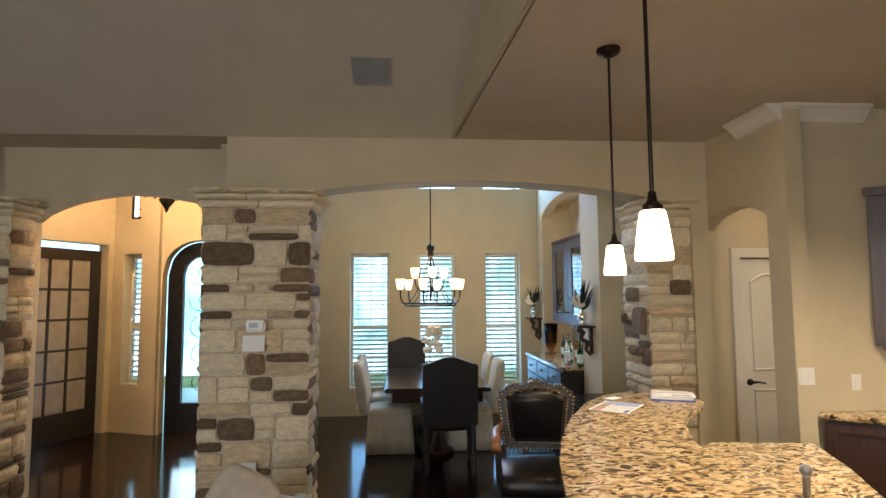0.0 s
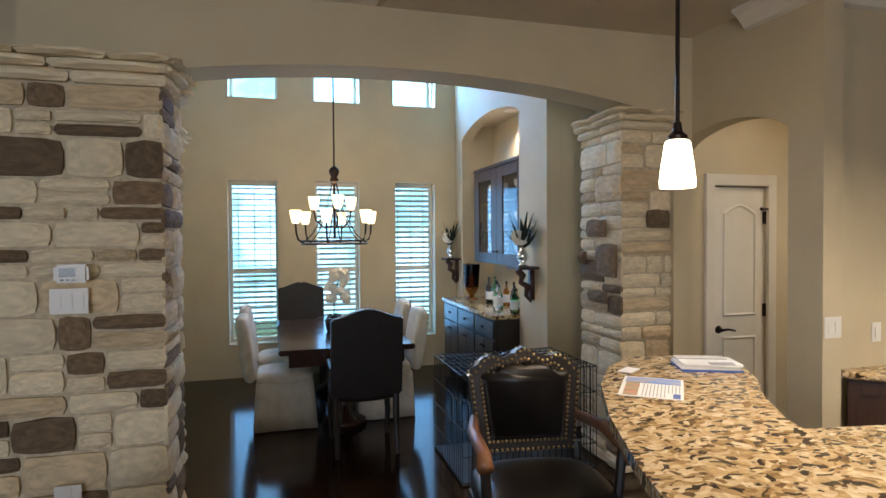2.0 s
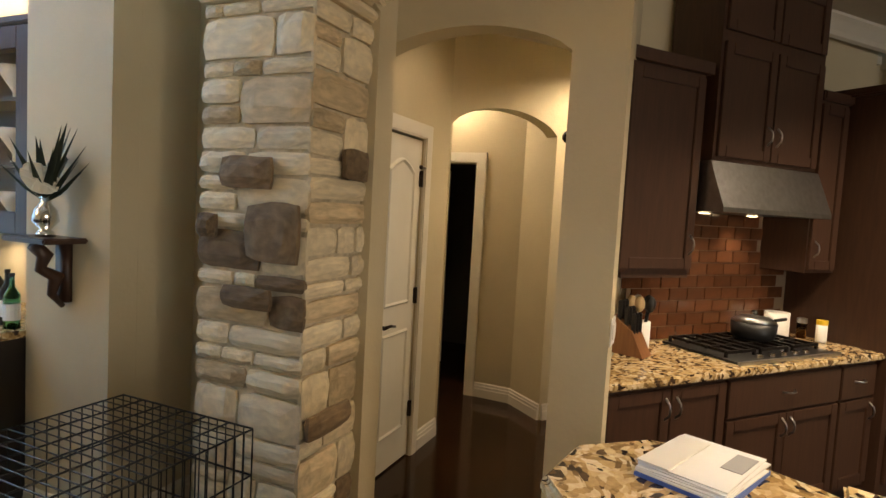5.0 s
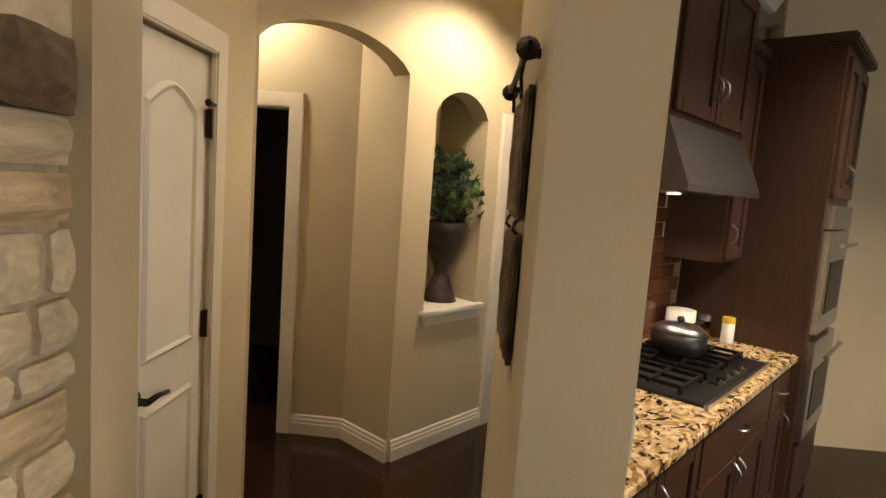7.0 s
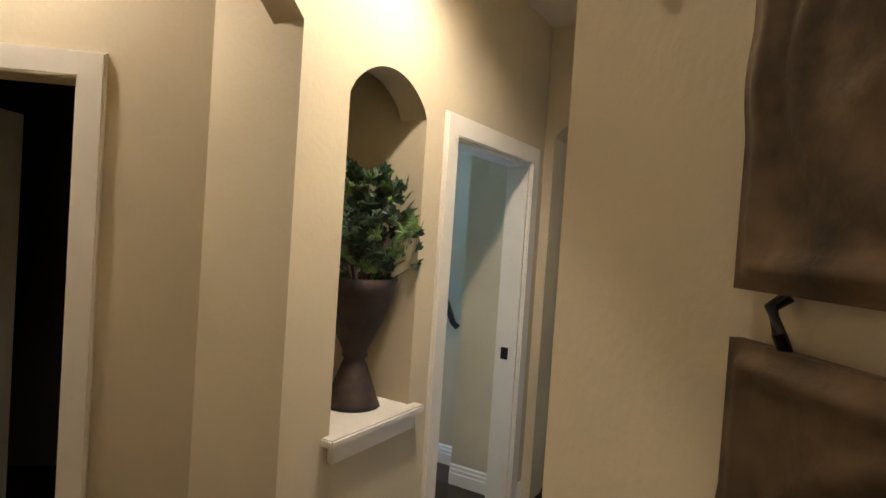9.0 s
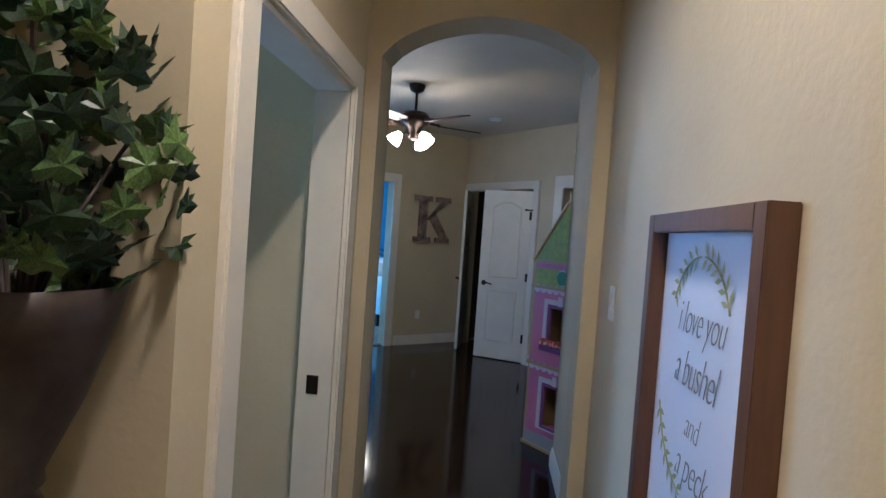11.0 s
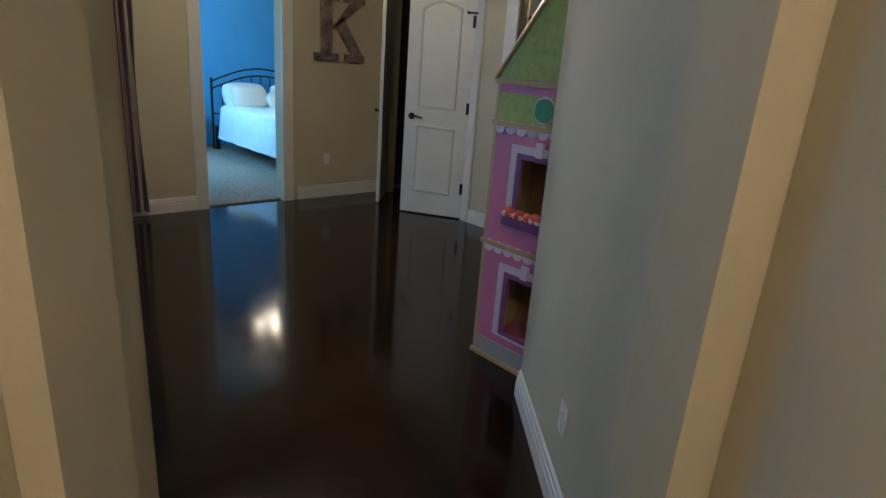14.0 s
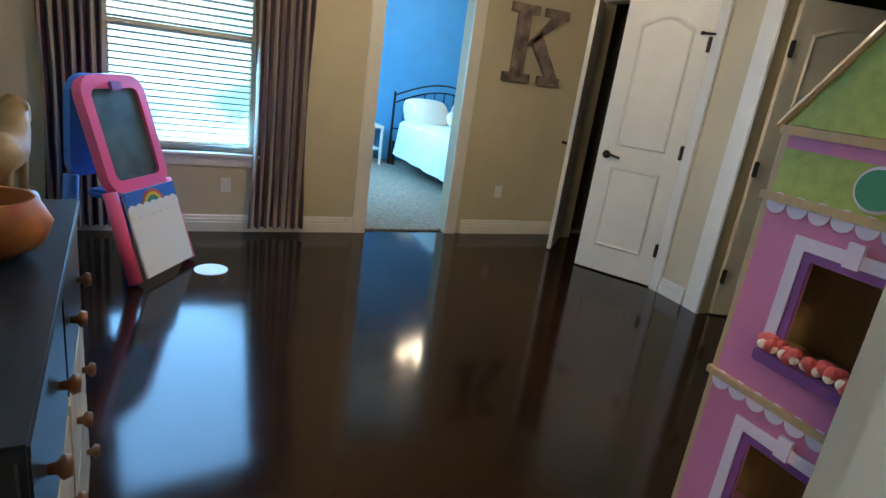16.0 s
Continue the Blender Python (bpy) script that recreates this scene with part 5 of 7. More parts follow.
part("frame", ring_prism(arch_outline(-2.415, -1.545, 0.0, 2.02, 0.435), arch_outline(-2.22, -1.74, 0.36, 2.02, 0.24), 8.27, 8.34), M_IRON, fd)
part("pane", add_prism(bmesh.new(), arch_outline(-2.22, -1.74, 0.36, 2.02, 0.24), lambda p: (p[0], 8.3, p[1]), lambda p: (p[0], 8.306, p[1])), M_GLASS, fd, "leaded obscure glass")
bm = bmesh.new()
for k in range(5):
    zc = 0.6 + 0.36 * k
    add_tube(bm, [(-1.98 + (0.17 - 0.011 * i) * math.cos(0.55 * i + k), 8.29, zc + (0.17 - 0.011 * i) * math.sin(0.55 * i + k)) for i in range(15)], 0.006, 5)
part("scrollwork", bm, M_IRON, fd, "wrought iron scrolls")
# sidelight with narrow shutter
sl = tagged(new("window_2"), "narrow sidelight window with a white shutter", "window", "", "structure")
sl.matrix_world = pose(-2.42, 8.24, 0, 0, 0, 159)
bm = bmesh.new()
for a, b in (((0.2, -0.03, 0.5), (0.3, 0.03, 2.42)), ((0.52, -0.03, 0.5), (0.62, 0.03, 2.42)), ((0.3, -0.03, 0.5), (0.52, 0.03, 0.66)), ((0.3, -0.03, 2.27), (0.52, 0.03, 2.42)), ((0.3, -0.02, 1.32), (0.52, 0.02, 1.4))):
    add_box(bm, a, b, 0.004)
part("window_frame", bm, M_TRIM, sl)
part("window_sill", box((0.2, -0.05, 0.44), (0.62, -0.001, 0.5), 0.005), M_TRIM, sl)
me = mesh_of("slat", box((0.3, -0.025, -0.005), (0.52, 0.025, 0.005)), M_TRIM)
for k in range(24):
    if k != 11:
        o = new("slat", me)
        o.parent = sl
        o.matrix_basis = pose(0, 0, 0.69 + 0.068 * k, -25)
# leaded transom above
tr = tagged(new("window_3"), "leaded transom window above the sidelight", "window", "", "structure")
part("pane", box((-2.86, 8.335, 2.78), (-2.2, 8.34, 3.2)), M_DAY, tr, "bright daylit glass")
bm = bmesh.new()
for a, b in (((-2.88, 8.2, 2.76), (-2.85, 8.24, 3.22)), ((-2.21, 8.2, 2.76), (-2.18, 8.24, 3.22)), ((-2.85, 8.2, 2.76), (-2.21, 8.24, 2.785)), ((-2.85, 8.2, 2.88), (-2.21, 8.21, 2.892)), ((-2.66, 8.2, 2.76), (-2.648, 8.21, 3.2)), ((-2.42, 8.2, 2.76), (-2.408, 8.21, 3.2))):
    add_box(bm, a, b)
part("leading", bm, M_IRON, tr)
part("lite", box((-2.85, 8.215, 2.785), (-2.21, 8.22, 3.2)), M_DAY, tr, "bright daylit glass")
# french door of the study
fr = tagged(new("door_7"), "dark french door with fifteen lites, closed", "door", "", "structure")
fr.matrix_world = pose(-3.22, 8.62, 0, 0, 0, 246.6)
bm = bmesh.new()
for a, b in (((0.32, 0.02, 0), (0.46, 0.06, 2.34)), ((1.26, 0.02, 0), (1.4, 0.06, 2.34)), ((0.46, 0.02, 0), (1.26, 0.06, 0.34)), ((0.46, 0.02, 2.2), (1.26, 0.06, 2.34)), ((0.715, 0.025, 0.34), (0.745, 0.055, 2.2)), ((0.98, 0.025, 0.34), (1.01, 0.055, 2.2))):
    add_box(bm, a, b)
for k in range(1, 5):
    add_box(bm, (0.46, 0.025, 0.33 + 0.372 * k), (1.26, 0.055, 0.36 + 0.372 * k))
part("leaf", bm, M_BLACKWOOD, fr)
part("pane", box((0.46, 0.038, 0.34), (1.26, 0.042, 2.2)), mat("curtained_glass", (0.34, 0.31, 0.27), 0.4, noise_scale=8, noise_amount=0.06), fr, "glass lites with pale curtain behind")
for z in (0.3, 0.9, 1.5, 2.1):
    hinge(fr, 0.34, z)
casing((-3.22 - 0.397 * 0.3, 8.62 - 0.918 * 0.3), (-0.397, -0.918), 1.12, 2.42, 0.12)
bm = ring_prism(arch_outline(0.1, 1.62, 2.56, 2.58, 0.2), arch_outline(0.2, 1.52, 2.555, 2.56, 0.16), -0.06, -0.001)
bmesh.ops.transform(bm, matrix=pose(-3.22, 8.62, 0, 0, 0, 246.6), verts=bm.verts[:])
structure("trim", bm, M_TRIM, "arched white head moulding over the study door", "trim")
# foyer chandelier
fc = thing("foyer_chandelier", "black wrought iron scroll chandelier", "chandelier", pose(-2.0, 7.1, 0))
part("rod", tube([(0, 0, 2.8), (0, 0, 3.89)], 0.01), M_IRON, fc)
part("finial", lathe([(0.005, 2.68), (0.03, 2.74), (0.09, 2.82), (0.05, 2.86), (0.02, 2.92)], seg=14), M_IRON, fc, smooth=True)
for k in range(6):
    a = math.pi * k / 3
    pts = []
    for i in range(14):
        r = 0.04 + 0.2 * i / 13
        pts.append((r * math.cos(a), r * math.sin(a), 2.9 + 0.06 * math.sin(i * 0.8)))
    arm = part("arm", tube(pts, 0.009, 6), M_IRON, fc)
    part("candle", lathe([(0.012, 2.93), (0.012, 3.02)], (0.24 * math.cos(a), 0.24 * math.sin(a), 0), 8), M_PETAL, arm)
bulb("foyer_bulb", (-2.0, 7.1, 3.2), 60, (1, 0.6, 0.28), 0.2)
can_light(-1.6, 6.4, 3.9, 40)
can_light(-2.9, 7.3, 3.9, 50)

# ---- small fixtures ----


def plate(w, h, m, label, category, name, toggles=1, material=None):
    p = thing(name, label, category, m)
    part("plate", box((-w / 2, -0.007, -h / 2), (w / 2, -0.001, h / 2), 0.002), M_PLASTIC, p)
    for k in range(toggles):
        x = (k - (toggles - 1) / 2) * 0.046
        part("rocker", box((x - 0.016, -0.012, -0.033), (x + 0.016, -0.007, 0.033), 0.002), M_PLASTIC, p)
    return p


th = thing("thermostat", "white wall thermostat with a grey display", "thermostat", pose(-0.40, 4.745, 1.51))
part("body", box((-0.07, -0.03, -0.042), (0.07, -0.001, 0.042), 0.012), M_PLASTIC, th)
part("display", box((-0.045, -0.032, -0.014), (0.02, -0.03, 0.026)), M_SCREEN, th, "grey display")
for k in range(3):
    part("button", box((-0.04 + 0.022 * k, -0.032, -0.032), (-0.026 + 0.022 * k, -0.03, -0.024)), M_SCREEN, th)
plate(0.155, 0.115, pose(-0.415, 4.745, 1.385), "white triple switch plate on the stone pillar", "switch", "light_switch", 3)
plate(0.11, 0.075, pose(-0.435, 4.745, 0.51), "white outlet plate on the stone pillar", "outlet", "outlet", 1)
plate(0.115, 0.115, pose(3.375, 4.219, 1.16), "white double switch plate on the pier", "switch", "light_switch", 2)
plate(0.075, 0.12, hall_pose(2.743, 6.258, 1.323) @ pose(0, 0, 0, 0, 0, 180), "white rocker switch in the hall", "switch", "light_switch", 1)
plate(0.07, 0.11, pose(GX, 2.9, 0.36, 0, 0, -90), "white outlet under the window", "outlet", "outlet", 1)
plate(0.07, 0.11, pose(GX, 0.56, 0.4, 0, 0, -90), "white outlet by the baseboard", "outlet", "outlet", 1)
plate(0.07, 0.11, pose(*hall(3.93, 6.182, 0.34), 0, 0, 140.5), "white outlet low on the wall", "outlet", "outlet", 1)
plate(0.07, 0.11, pose(-0.3, 9.22, 0.35), "white outlet under the dining window", "outlet", "outlet", 1)
plate(0.07, 0.11, pose(3.8, 4.309, 1.1), "white outlet on the kitchen wall", "outlet", "outlet", 1)
vt = thing("ceiling_vent", "grey square return air grille on the sloped ceiling", "vent", pose(0.44, 4.5, 3.05 + 0.385 * 0.75 - 0.004) @ pose(0, 0, 0, -21))
part("frame", ring_prism([(-0.14, -0.14), (0.14, -0.14), (0.14, 0.14), (-0.14, 0.14)], [(-0.12, -0.12), (0.12, -0.12), (0.12, 0.12), (-0.12, 0.12)], -0.008, -0.001), M_GREYPRINT, vt).matrix_basis = pose(0, 0, 0, 90)
for k in range(14):
    part("slat", box((-0.12, -0.118 + 0.0172 * k, -0.006), (0.12, -0.108 + 0.0172 * k, -0.002)), M_GREYPRINT, vt)

# ---- living room edge: upholstered chair back ----
sf = thing("armchair", "beige upholstered armchair with a loose pillow", "armchair", pose(-0.28, 3.85, 0, 0, 0, 8))
part("seat", cushion((-0.4, -0.85, 0.2), (0.4, -0.1, 0.45), 0.03), M_SOFA, sf, smooth=True)
part("backrest", cushion((-0.34, -0.2, 0.3), (0.34, 0.0, 0.62), 0.03), M_SOFA, sf, smooth=True)
for x in (-0.36, 0.36):
    part("armrest", cushion((x - 0.07, -0.75, 0.18), (x + 0.07, 0.0, 0.62), 0.02), M_SOFA, sf, smooth=True)
for x in (-0.4, 0.4):
    for y in (-0.78, -0.08):
        part("leg", box((x - 0.03, y - 0.03, 0), (x + 0.03, y + 0.03, 0.2)), M_BLACKWOOD, sf)
single("throw_pillow", cushion((-0.16, -0.05, -0.16), (0.16, 0.05, 0.16), 0.03), M_SOFA, "beige throw pillow leaning on the armchair back", "pillow", pose(-0.2, 3.66, 0.63, -14, 30, 6), True)

# ---- bar stool ----


def bar_stool(m):
    c = thing("bar_stool", "dark carved wooden bar stool in black leather with nailheads", "bar stool", m)
    part("seat", cushion((-0.24, -0.23, 0.66), (0.24, 0.23, 0.77), 0.025), M_LEATHER, c, smooth=True)
    part("seat_rail", box((-0.24, -0.23, 0.6), (0.24, 0.23, 0.665), 0.01), M_BLACKWOOD, c)
    N = 24
    out = [(-0.2, 0.8), (0.2, 0.8)]
    top = []
    for i in range(N + 1):
        t = 1 - 2 * i / N
        top.append((0.235 * t, 1.13 + 0.06 * math.cos(math.pi * t * 0.5) + (0.02 * math.cos(3 * math.pi * t))))
    bm = add_prism(bmesh.new(), out + top, lambda p: (p[0], 0.2 + 0.12 * (p[1] - 0.8), p[1]), lambda p: (p[0], 0.26 + 0.12 * (p[1] - 0.8), p[1]))
    bmesh.ops.bevel(bm, geom=bm.edges[:], offset=0.012, segments=2, affect="EDGES")
    back = part("backrest", bm, M_BLACKWOOD, c)
    pad = [(p[0] * 0.76, 0.85 + (p[1] - 0.8) * 0.76) for p in out + top]
    bm = add_prism(bmesh.new(), pad, lambda p: (p[0], 0.175 + 0.12 * (p[1] - 0.8), p[1]), lambda p: (p[0], 0.3 + 0.12 * (p[1] - 0.8), p[1]))
    bmesh.ops.bevel(bm, geom=bm.edges[:], offset=0.02, segments=3, affect="EDGES")
    part("pad", bm, M_LEATHER, back, "black leather back pad", True)
    bm = bmesh.new()
    loop = out + top
    for s in (0.955, 0.79):
        for i in range(len(loop)):
            p, q = Vector(loop[i]), Vector(loop[(i + 1) % len(loop)])
            n = max(1, int((q - p).length / 0.022))
            for j in range(n):
                w = p.lerp(q, j / n)
                z = 0.8 + 0.2 * (1 - s) + (w.y - 0.8) * s
                for side in (0.198, 0.262):
                    add_ball(bm, (w.x * s, side + 0.12 * (z - 0.8), z), 0.0065, 6)
    tagged(part("nailhead_trim", bm, M_BRASS, back, "row of brass nailheads"), kind="stuff")
    for x in (-0.21, 0.21):
        part("post", tube([(x, 0.2, 0.66), (x * 0.98, 0.21, 0.83)], 0.022), M_BLACKWOOD, c)
        part("armrest", tube([(x * 1.02, 0.23, 0.93), (x * 1.2, 0.05, 0.94), (x * 1.2, -0.15, 0.93), (x * 1.22, -0.2, 0.9)], [0.02, 0.024, 0.026, 0.03]), M_PINE, c, "worn wooden armrest", True)
        part("arm_post", tube([(x * 1.1, -0.12, 0.7), (x * 1.18, -0.13, 0.93)], 0.018), M_BLACKWOOD, c)
        for y in (-0.2, 0.2):
            part("leg", tube([(x, y, 0.62), (x * 1.08, y * 1.05, 0.3), (x * 1.2, y * 1.15, 0)], [0.028, 0.024, 0.02]), M_BLACKWOOD, c)
    part("footrest", tube([(-0.22, -0.2, 0.28), (0.22, -0.2, 0.28)], 0.015), M_BLACKWOOD, c)


bar_stool(pose(1.43, 3.72, 0, 0, 0, -8))

# ---- wire crate ----
cr = thing("dog_crate", "black folding wire dog crate, empty", "dog crate", pose(2.15, 5.78, 0, 0, 0, 0))
CX, CY, CH = 0.5, 0.36, 0.74


def wires(a, b, n, axis, lo, hi, r=0.0028):
    bm = bmesh.new()
    A, B = Vector(a), Vector(b)
    for k in range(n + 1):
        p = A.lerp(B, k / n)
        q, w = p.copy(), p.copy()
        q[axis], w[axis] = lo, hi
        add_tube(bm, [q, w], r, 5)
    return bm


for nm, sgn in (("side_panel", -1), ("side_panel", 1)):
    bm = wires((-CX, sgn * CY, 0), (CX, sgn * CY, 0), 22, 2, 0.01, CH)
    me2 = wires((0, sgn * CY, 0.01), (0, sgn * CY, CH), 4, 0, -CX, CX, 0.004)
    tmp = bpy.data.meshes.new("t")
    me2.to_mesh(tmp)
    me2.free()
    bm.from_mesh(tmp)
    part(nm, bm, M_BLACK, cr)
for sgn in (-1, 1):
    bm = wires((sgn * CX, -CY, 0), (sgn * CX, CY, 0), 16, 2, 0.01, CH)
    me2 = wires((sgn * CX, 0, 0.01), (sgn * CX, 0, CH), 4, 1, -CY, CY, 0.004)
    tmp = bpy.data.meshes.new("t")
    me2.to_mesh(tmp)
    me2.free()
    bm.from_mesh(tmp)
    part("end_panel", bm, M_BLACK, cr)
bm = wires((-CX, 0, CH), (CX, 0, CH), 22, 1, -CY, CY)
me2 = wires((0, -CY, CH), (0, CY, CH), 6, 0, -CX, CX, 0.004)
tmp = bpy.data.meshes.new("t")
me2.to_mesh(tmp)
me2.free()
bm.from_mesh(tmp)
part("top_panel", bm, M_BLACK, cr)
part("tray", box((-CX, -CY, 0.0), (CX, CY, 0.02)), M_BLACK, cr, "black plastic tray")

# ---- papers on the bar ----
fl = thing("printed_flyer", "white printed flyer with small pictures", "flyer", pose(1.85, 3.66, BAR_Z + 0.001, 0, 0, 52))
part("sheet", box((-0.15, -0.11, 0), (0.15, 0.11, 0.002)), M_PAPER, fl)
part("title_bar", box((-0.14, -0.1, 0.002), (-0.08, -0.075, 0.003)), M_PAPERBLUE, fl, "blue printed heading")
for k in range(3):
    part("photo", box((-0.14 + 0.065 * k, 0.045, 0.002), (-0.08 + 0.065 * k, 0.095, 0.003)), M_PHOTO, fl, "small colour photograph")
part("photo", box((0.055, -0.1, 0.002), (0.14, 0.1, 0.003)), M_PHOTOBLUE, fl, "large colour photograph")
for k in range(11):
    part("text_line", box((-0.135 if k > 3 else -0.07, -0.098 + 0.0125 * k, 0.002), (0.045, -0.0945 + 0.0125 * k, 0.0025)), M_GREYPRINT, fl)
single("business_card", box((-0.05, -0.03, 0), (0.05, 0.03, 0.002)), M_PAPER, "small white card beside the flyer", "card", pose(1.93, 3.93, BAR_Z + 0.001, 0, 0, 35))
ml = thing("folder_stack", "stack of white papers on a dark blue folder", "folder", pose(2.27, 3.88, BAR_Z + 0.001, 0, 0, -22) @ Matrix.Diagonal((0.84, 0.84, 1, 1)))
part("folder", box((-0.14, -0.11, 0), (0.15, 0.11, 0.008)), M_PAPERBLUE, ml, "dark blue folder")
for k in range(5):
    part("sheet", box((-0.14, -0.105, 0.009 + 0.004 * k), (0.14, 0.105, 0.012 + 0.004 * k), 0, pose(0.004 * k, 0.006 * (k % 3), 0, 0, 0, 3 * (k % 3) - 2)), M_PAPER, ml)
part("envelope", box((-0.13, 0.03, 0.03), (0.12, 0.11, 0.033)), M_PLASTIC, ml)
part("window_label", box((-0.0, -0.09, 0.029), (0.12, -0.04, 0.0305)), M_GREYPRINT, ml)

# orchid on the dining table
orp = thing("orchid", "white orchid in a dark pot", "plant", pose(0.98, 7.45, 0.76))
part("pot", lathe([(0.06, 0), (0.07, 0.02), (0.085, 0.11), (0.075, 0.11), (0.06, 0.03)], seg=18), M_URN, orp, smooth=True)
part("stem", tube([(0, 0, 0.08), (0.01, 0, 0.3), (0.05, -0.02, 0.5), (0.1, -0.03, 0.56)], 0.005), M_FROND, orp)
bm = bmesh.new()
for k in range(6):
    a = k * 1.05
    q = [bm.verts.new(p) for p in ((0, 0, 0.1), (0.07 * math.cos(a) - 0.03 * math.sin(a), 0.07 * math.sin(a) + 0.03 * math.cos(a), 0.16), (0.18 * math.cos(a), 0.18 * math.sin(a), 0.12), (0.07 * math.cos(a) + 0.03 * math.sin(a), 0.07 * math.sin(a) - 0.03 * math.cos(a), 0.16))]
    bm.faces.new(q)
part("leaves", bm, M_FROND, orp)
random.seed(8)
bm = bmesh.new()
for k in range(22):
    cx, cy, cz = random.uniform(-0.07, 0.13), random.uniform(-0.08, 0.05), random.uniform(0.28, 0.58)
    for j in range(5):
        r = bmesh.ops.create_circle(bm, cap_ends=True, radius=0.026, segments=7)
        bmesh.ops.transform(bm, matrix=pose(cx, cy, cz, 75 + random.uniform(-25, 25), 0, random.uniform(-40, 40)) @ pose(0, 0, 0, 0, 0, 72 * j) @ pose(0.024, 0, 0.002 * j, 0, 18), verts=r["verts"])
part("blossoms", bm, M_PETAL, orp, "cluster of white blossoms")

# ---- hall ----
ledge = bmesh.new()
add_box(ledge, (1.17, PN - 0.05, 0.855), (1.74, PN + 0.415, 0.885), 0.006)
add_box(ledge, (1.2, PN - 0.03, 0.79), (1.71, PN - 0.001, 0.855), 0.006)
bmesh.ops.transform(ledge, matrix=HP, verts=ledge.verts[:])
structure("trim", ledge, M_TRIM, "white ledge of the arched wall niche", "sill")
urn = thing("potted_ivy", "artificial ivy in a tall dark hourglass urn", "potted plant", hall_pose(1.53, PN + 0.17, 0.886))
part("urn", lathe([(0.115, 0), (0.105, 0.02), (0.05, 0.17), (0.042, 0.19), (0.052, 0.2), (0.05, 0.22), (0.1, 0.33), (0.14, 0.45), (0.158, 0.52), (0.148, 0.52), (0.11, 0.42)], seg=26), M_URN, urn, "dark brown metal urn", True)
bm = bmesh.new()
random.seed(11)
for k in range(14):
    a = random.uniform(0, 6.28)
    add_tube(bm, [(0, 0, 0.4), (0.08 * math.cos(a), 0.08 * math.sin(a), 0.62), (0.17 * math.cos(a), 0.15 * math.sin(a), random.uniform(0.6, 0.95))], 0.004, 5)
tagged(part("stems", bm, M_URN, urn, "brown twisted stems"), kind="stuff")


def ivy_mesh(material):
    bm = bmesh.new()
    pts = [(0, 0), (0.35, -0.12), (0.62, 0.12), (0.36, 0.35), (0.42, 0.62), (0.18, 0.6), (0, 1.0), (-0.18, 0.6), (-0.42, 0.62), (-0.36, 0.35), (-0.62, 0.12), (-0.35, -0.12)]
    c = bm.verts.new((0, 0.3, 0.0))
    vs = [bm.verts.new((x, y, 0.12 - 0.35 * x * x - 0.12 * (y - 0.3) ** 2)) for x, y in pts]
    for i in range(len(vs)):
        bm.faces.new((c, vs[i], vs[(i + 1) % len(vs)]))
    return mesh_of("leaf", bm, material)


LEAVES = (ivy_mesh(M_LEAF), ivy_mesh(M_LEAF), ivy_mesh(M_LEAF), ivy_mesh(M_LEAF_L))
for k in range(290):
    a, e = random.uniform(0, 6.283), random.uniform(-0.75, 1.0)
    r = random.uniform(0.55, 1.0)
    if k > 255:
        a, e, r = random.uniform(-0.5, 1.3), random.uniform(-1.5, -0.6), 1.0
    x, y, z = 0.26 * r * math.cos(a) * math.sqrt(max(0.12, 1 - min(1, e * e))), 0.25 * r * math.sin(a) * math.sqrt(max(0.12, 1 - min(1, e * e))), 0.7 + 0.25 * e * (0.6 + 0.4 * r)
    if y > 0.17:
        y = 0.17
    if y > -0.08:
        x = max(-0.26, min(0.13, x))
    o = new("leaf", LEAVES[k % 4])
    o.parent = urn
    s = random.uniform(0.045, 0.075)
    o.matrix_basis = pose(x, y, z, random.uniform(20, 110), random.uniform(-30, 30), math.degrees(a) - 90 + random.uniform(-50, 50)) @ Matrix.Diagonal((s, s, s, 1))

# plaques on the hall wall
rod = thing("hanging_rod", "dark metal rod with finials and hooks on the wall", "wall rod", pose(3.82, 4.445, 1.962, 0, 0, 180))
bm = tube([(-0.3, -0.035, 0), (0.3, -0.035, 0)], 0.009)
for x in (-0.31, 0.31):
    add_lathe(bm, [(0.009, -0.03), (0.028, 0.0), (0.006, 0.05)], (0, 0, 0), 10, pose(x, -0.035, 0, 0, 90 if x > 0 else -90))
part("bar", bm, M_IRON, rod)
for x in (-0.26, 0.26):
    part("bracket", box((x - 0.01, -0.035, -0.01), (x + 0.01, -0.001, 0.01)), M_IRON, rod)
for x in (-0.14, 0.14):
    part("hook", tube([(x, -0.03, 0), (x + 0.008, -0.035, -0.03), (x - 0.008, -0.03, -0.06), (x, -0.03, -0.085)], 0.005), M_IRON, rod)
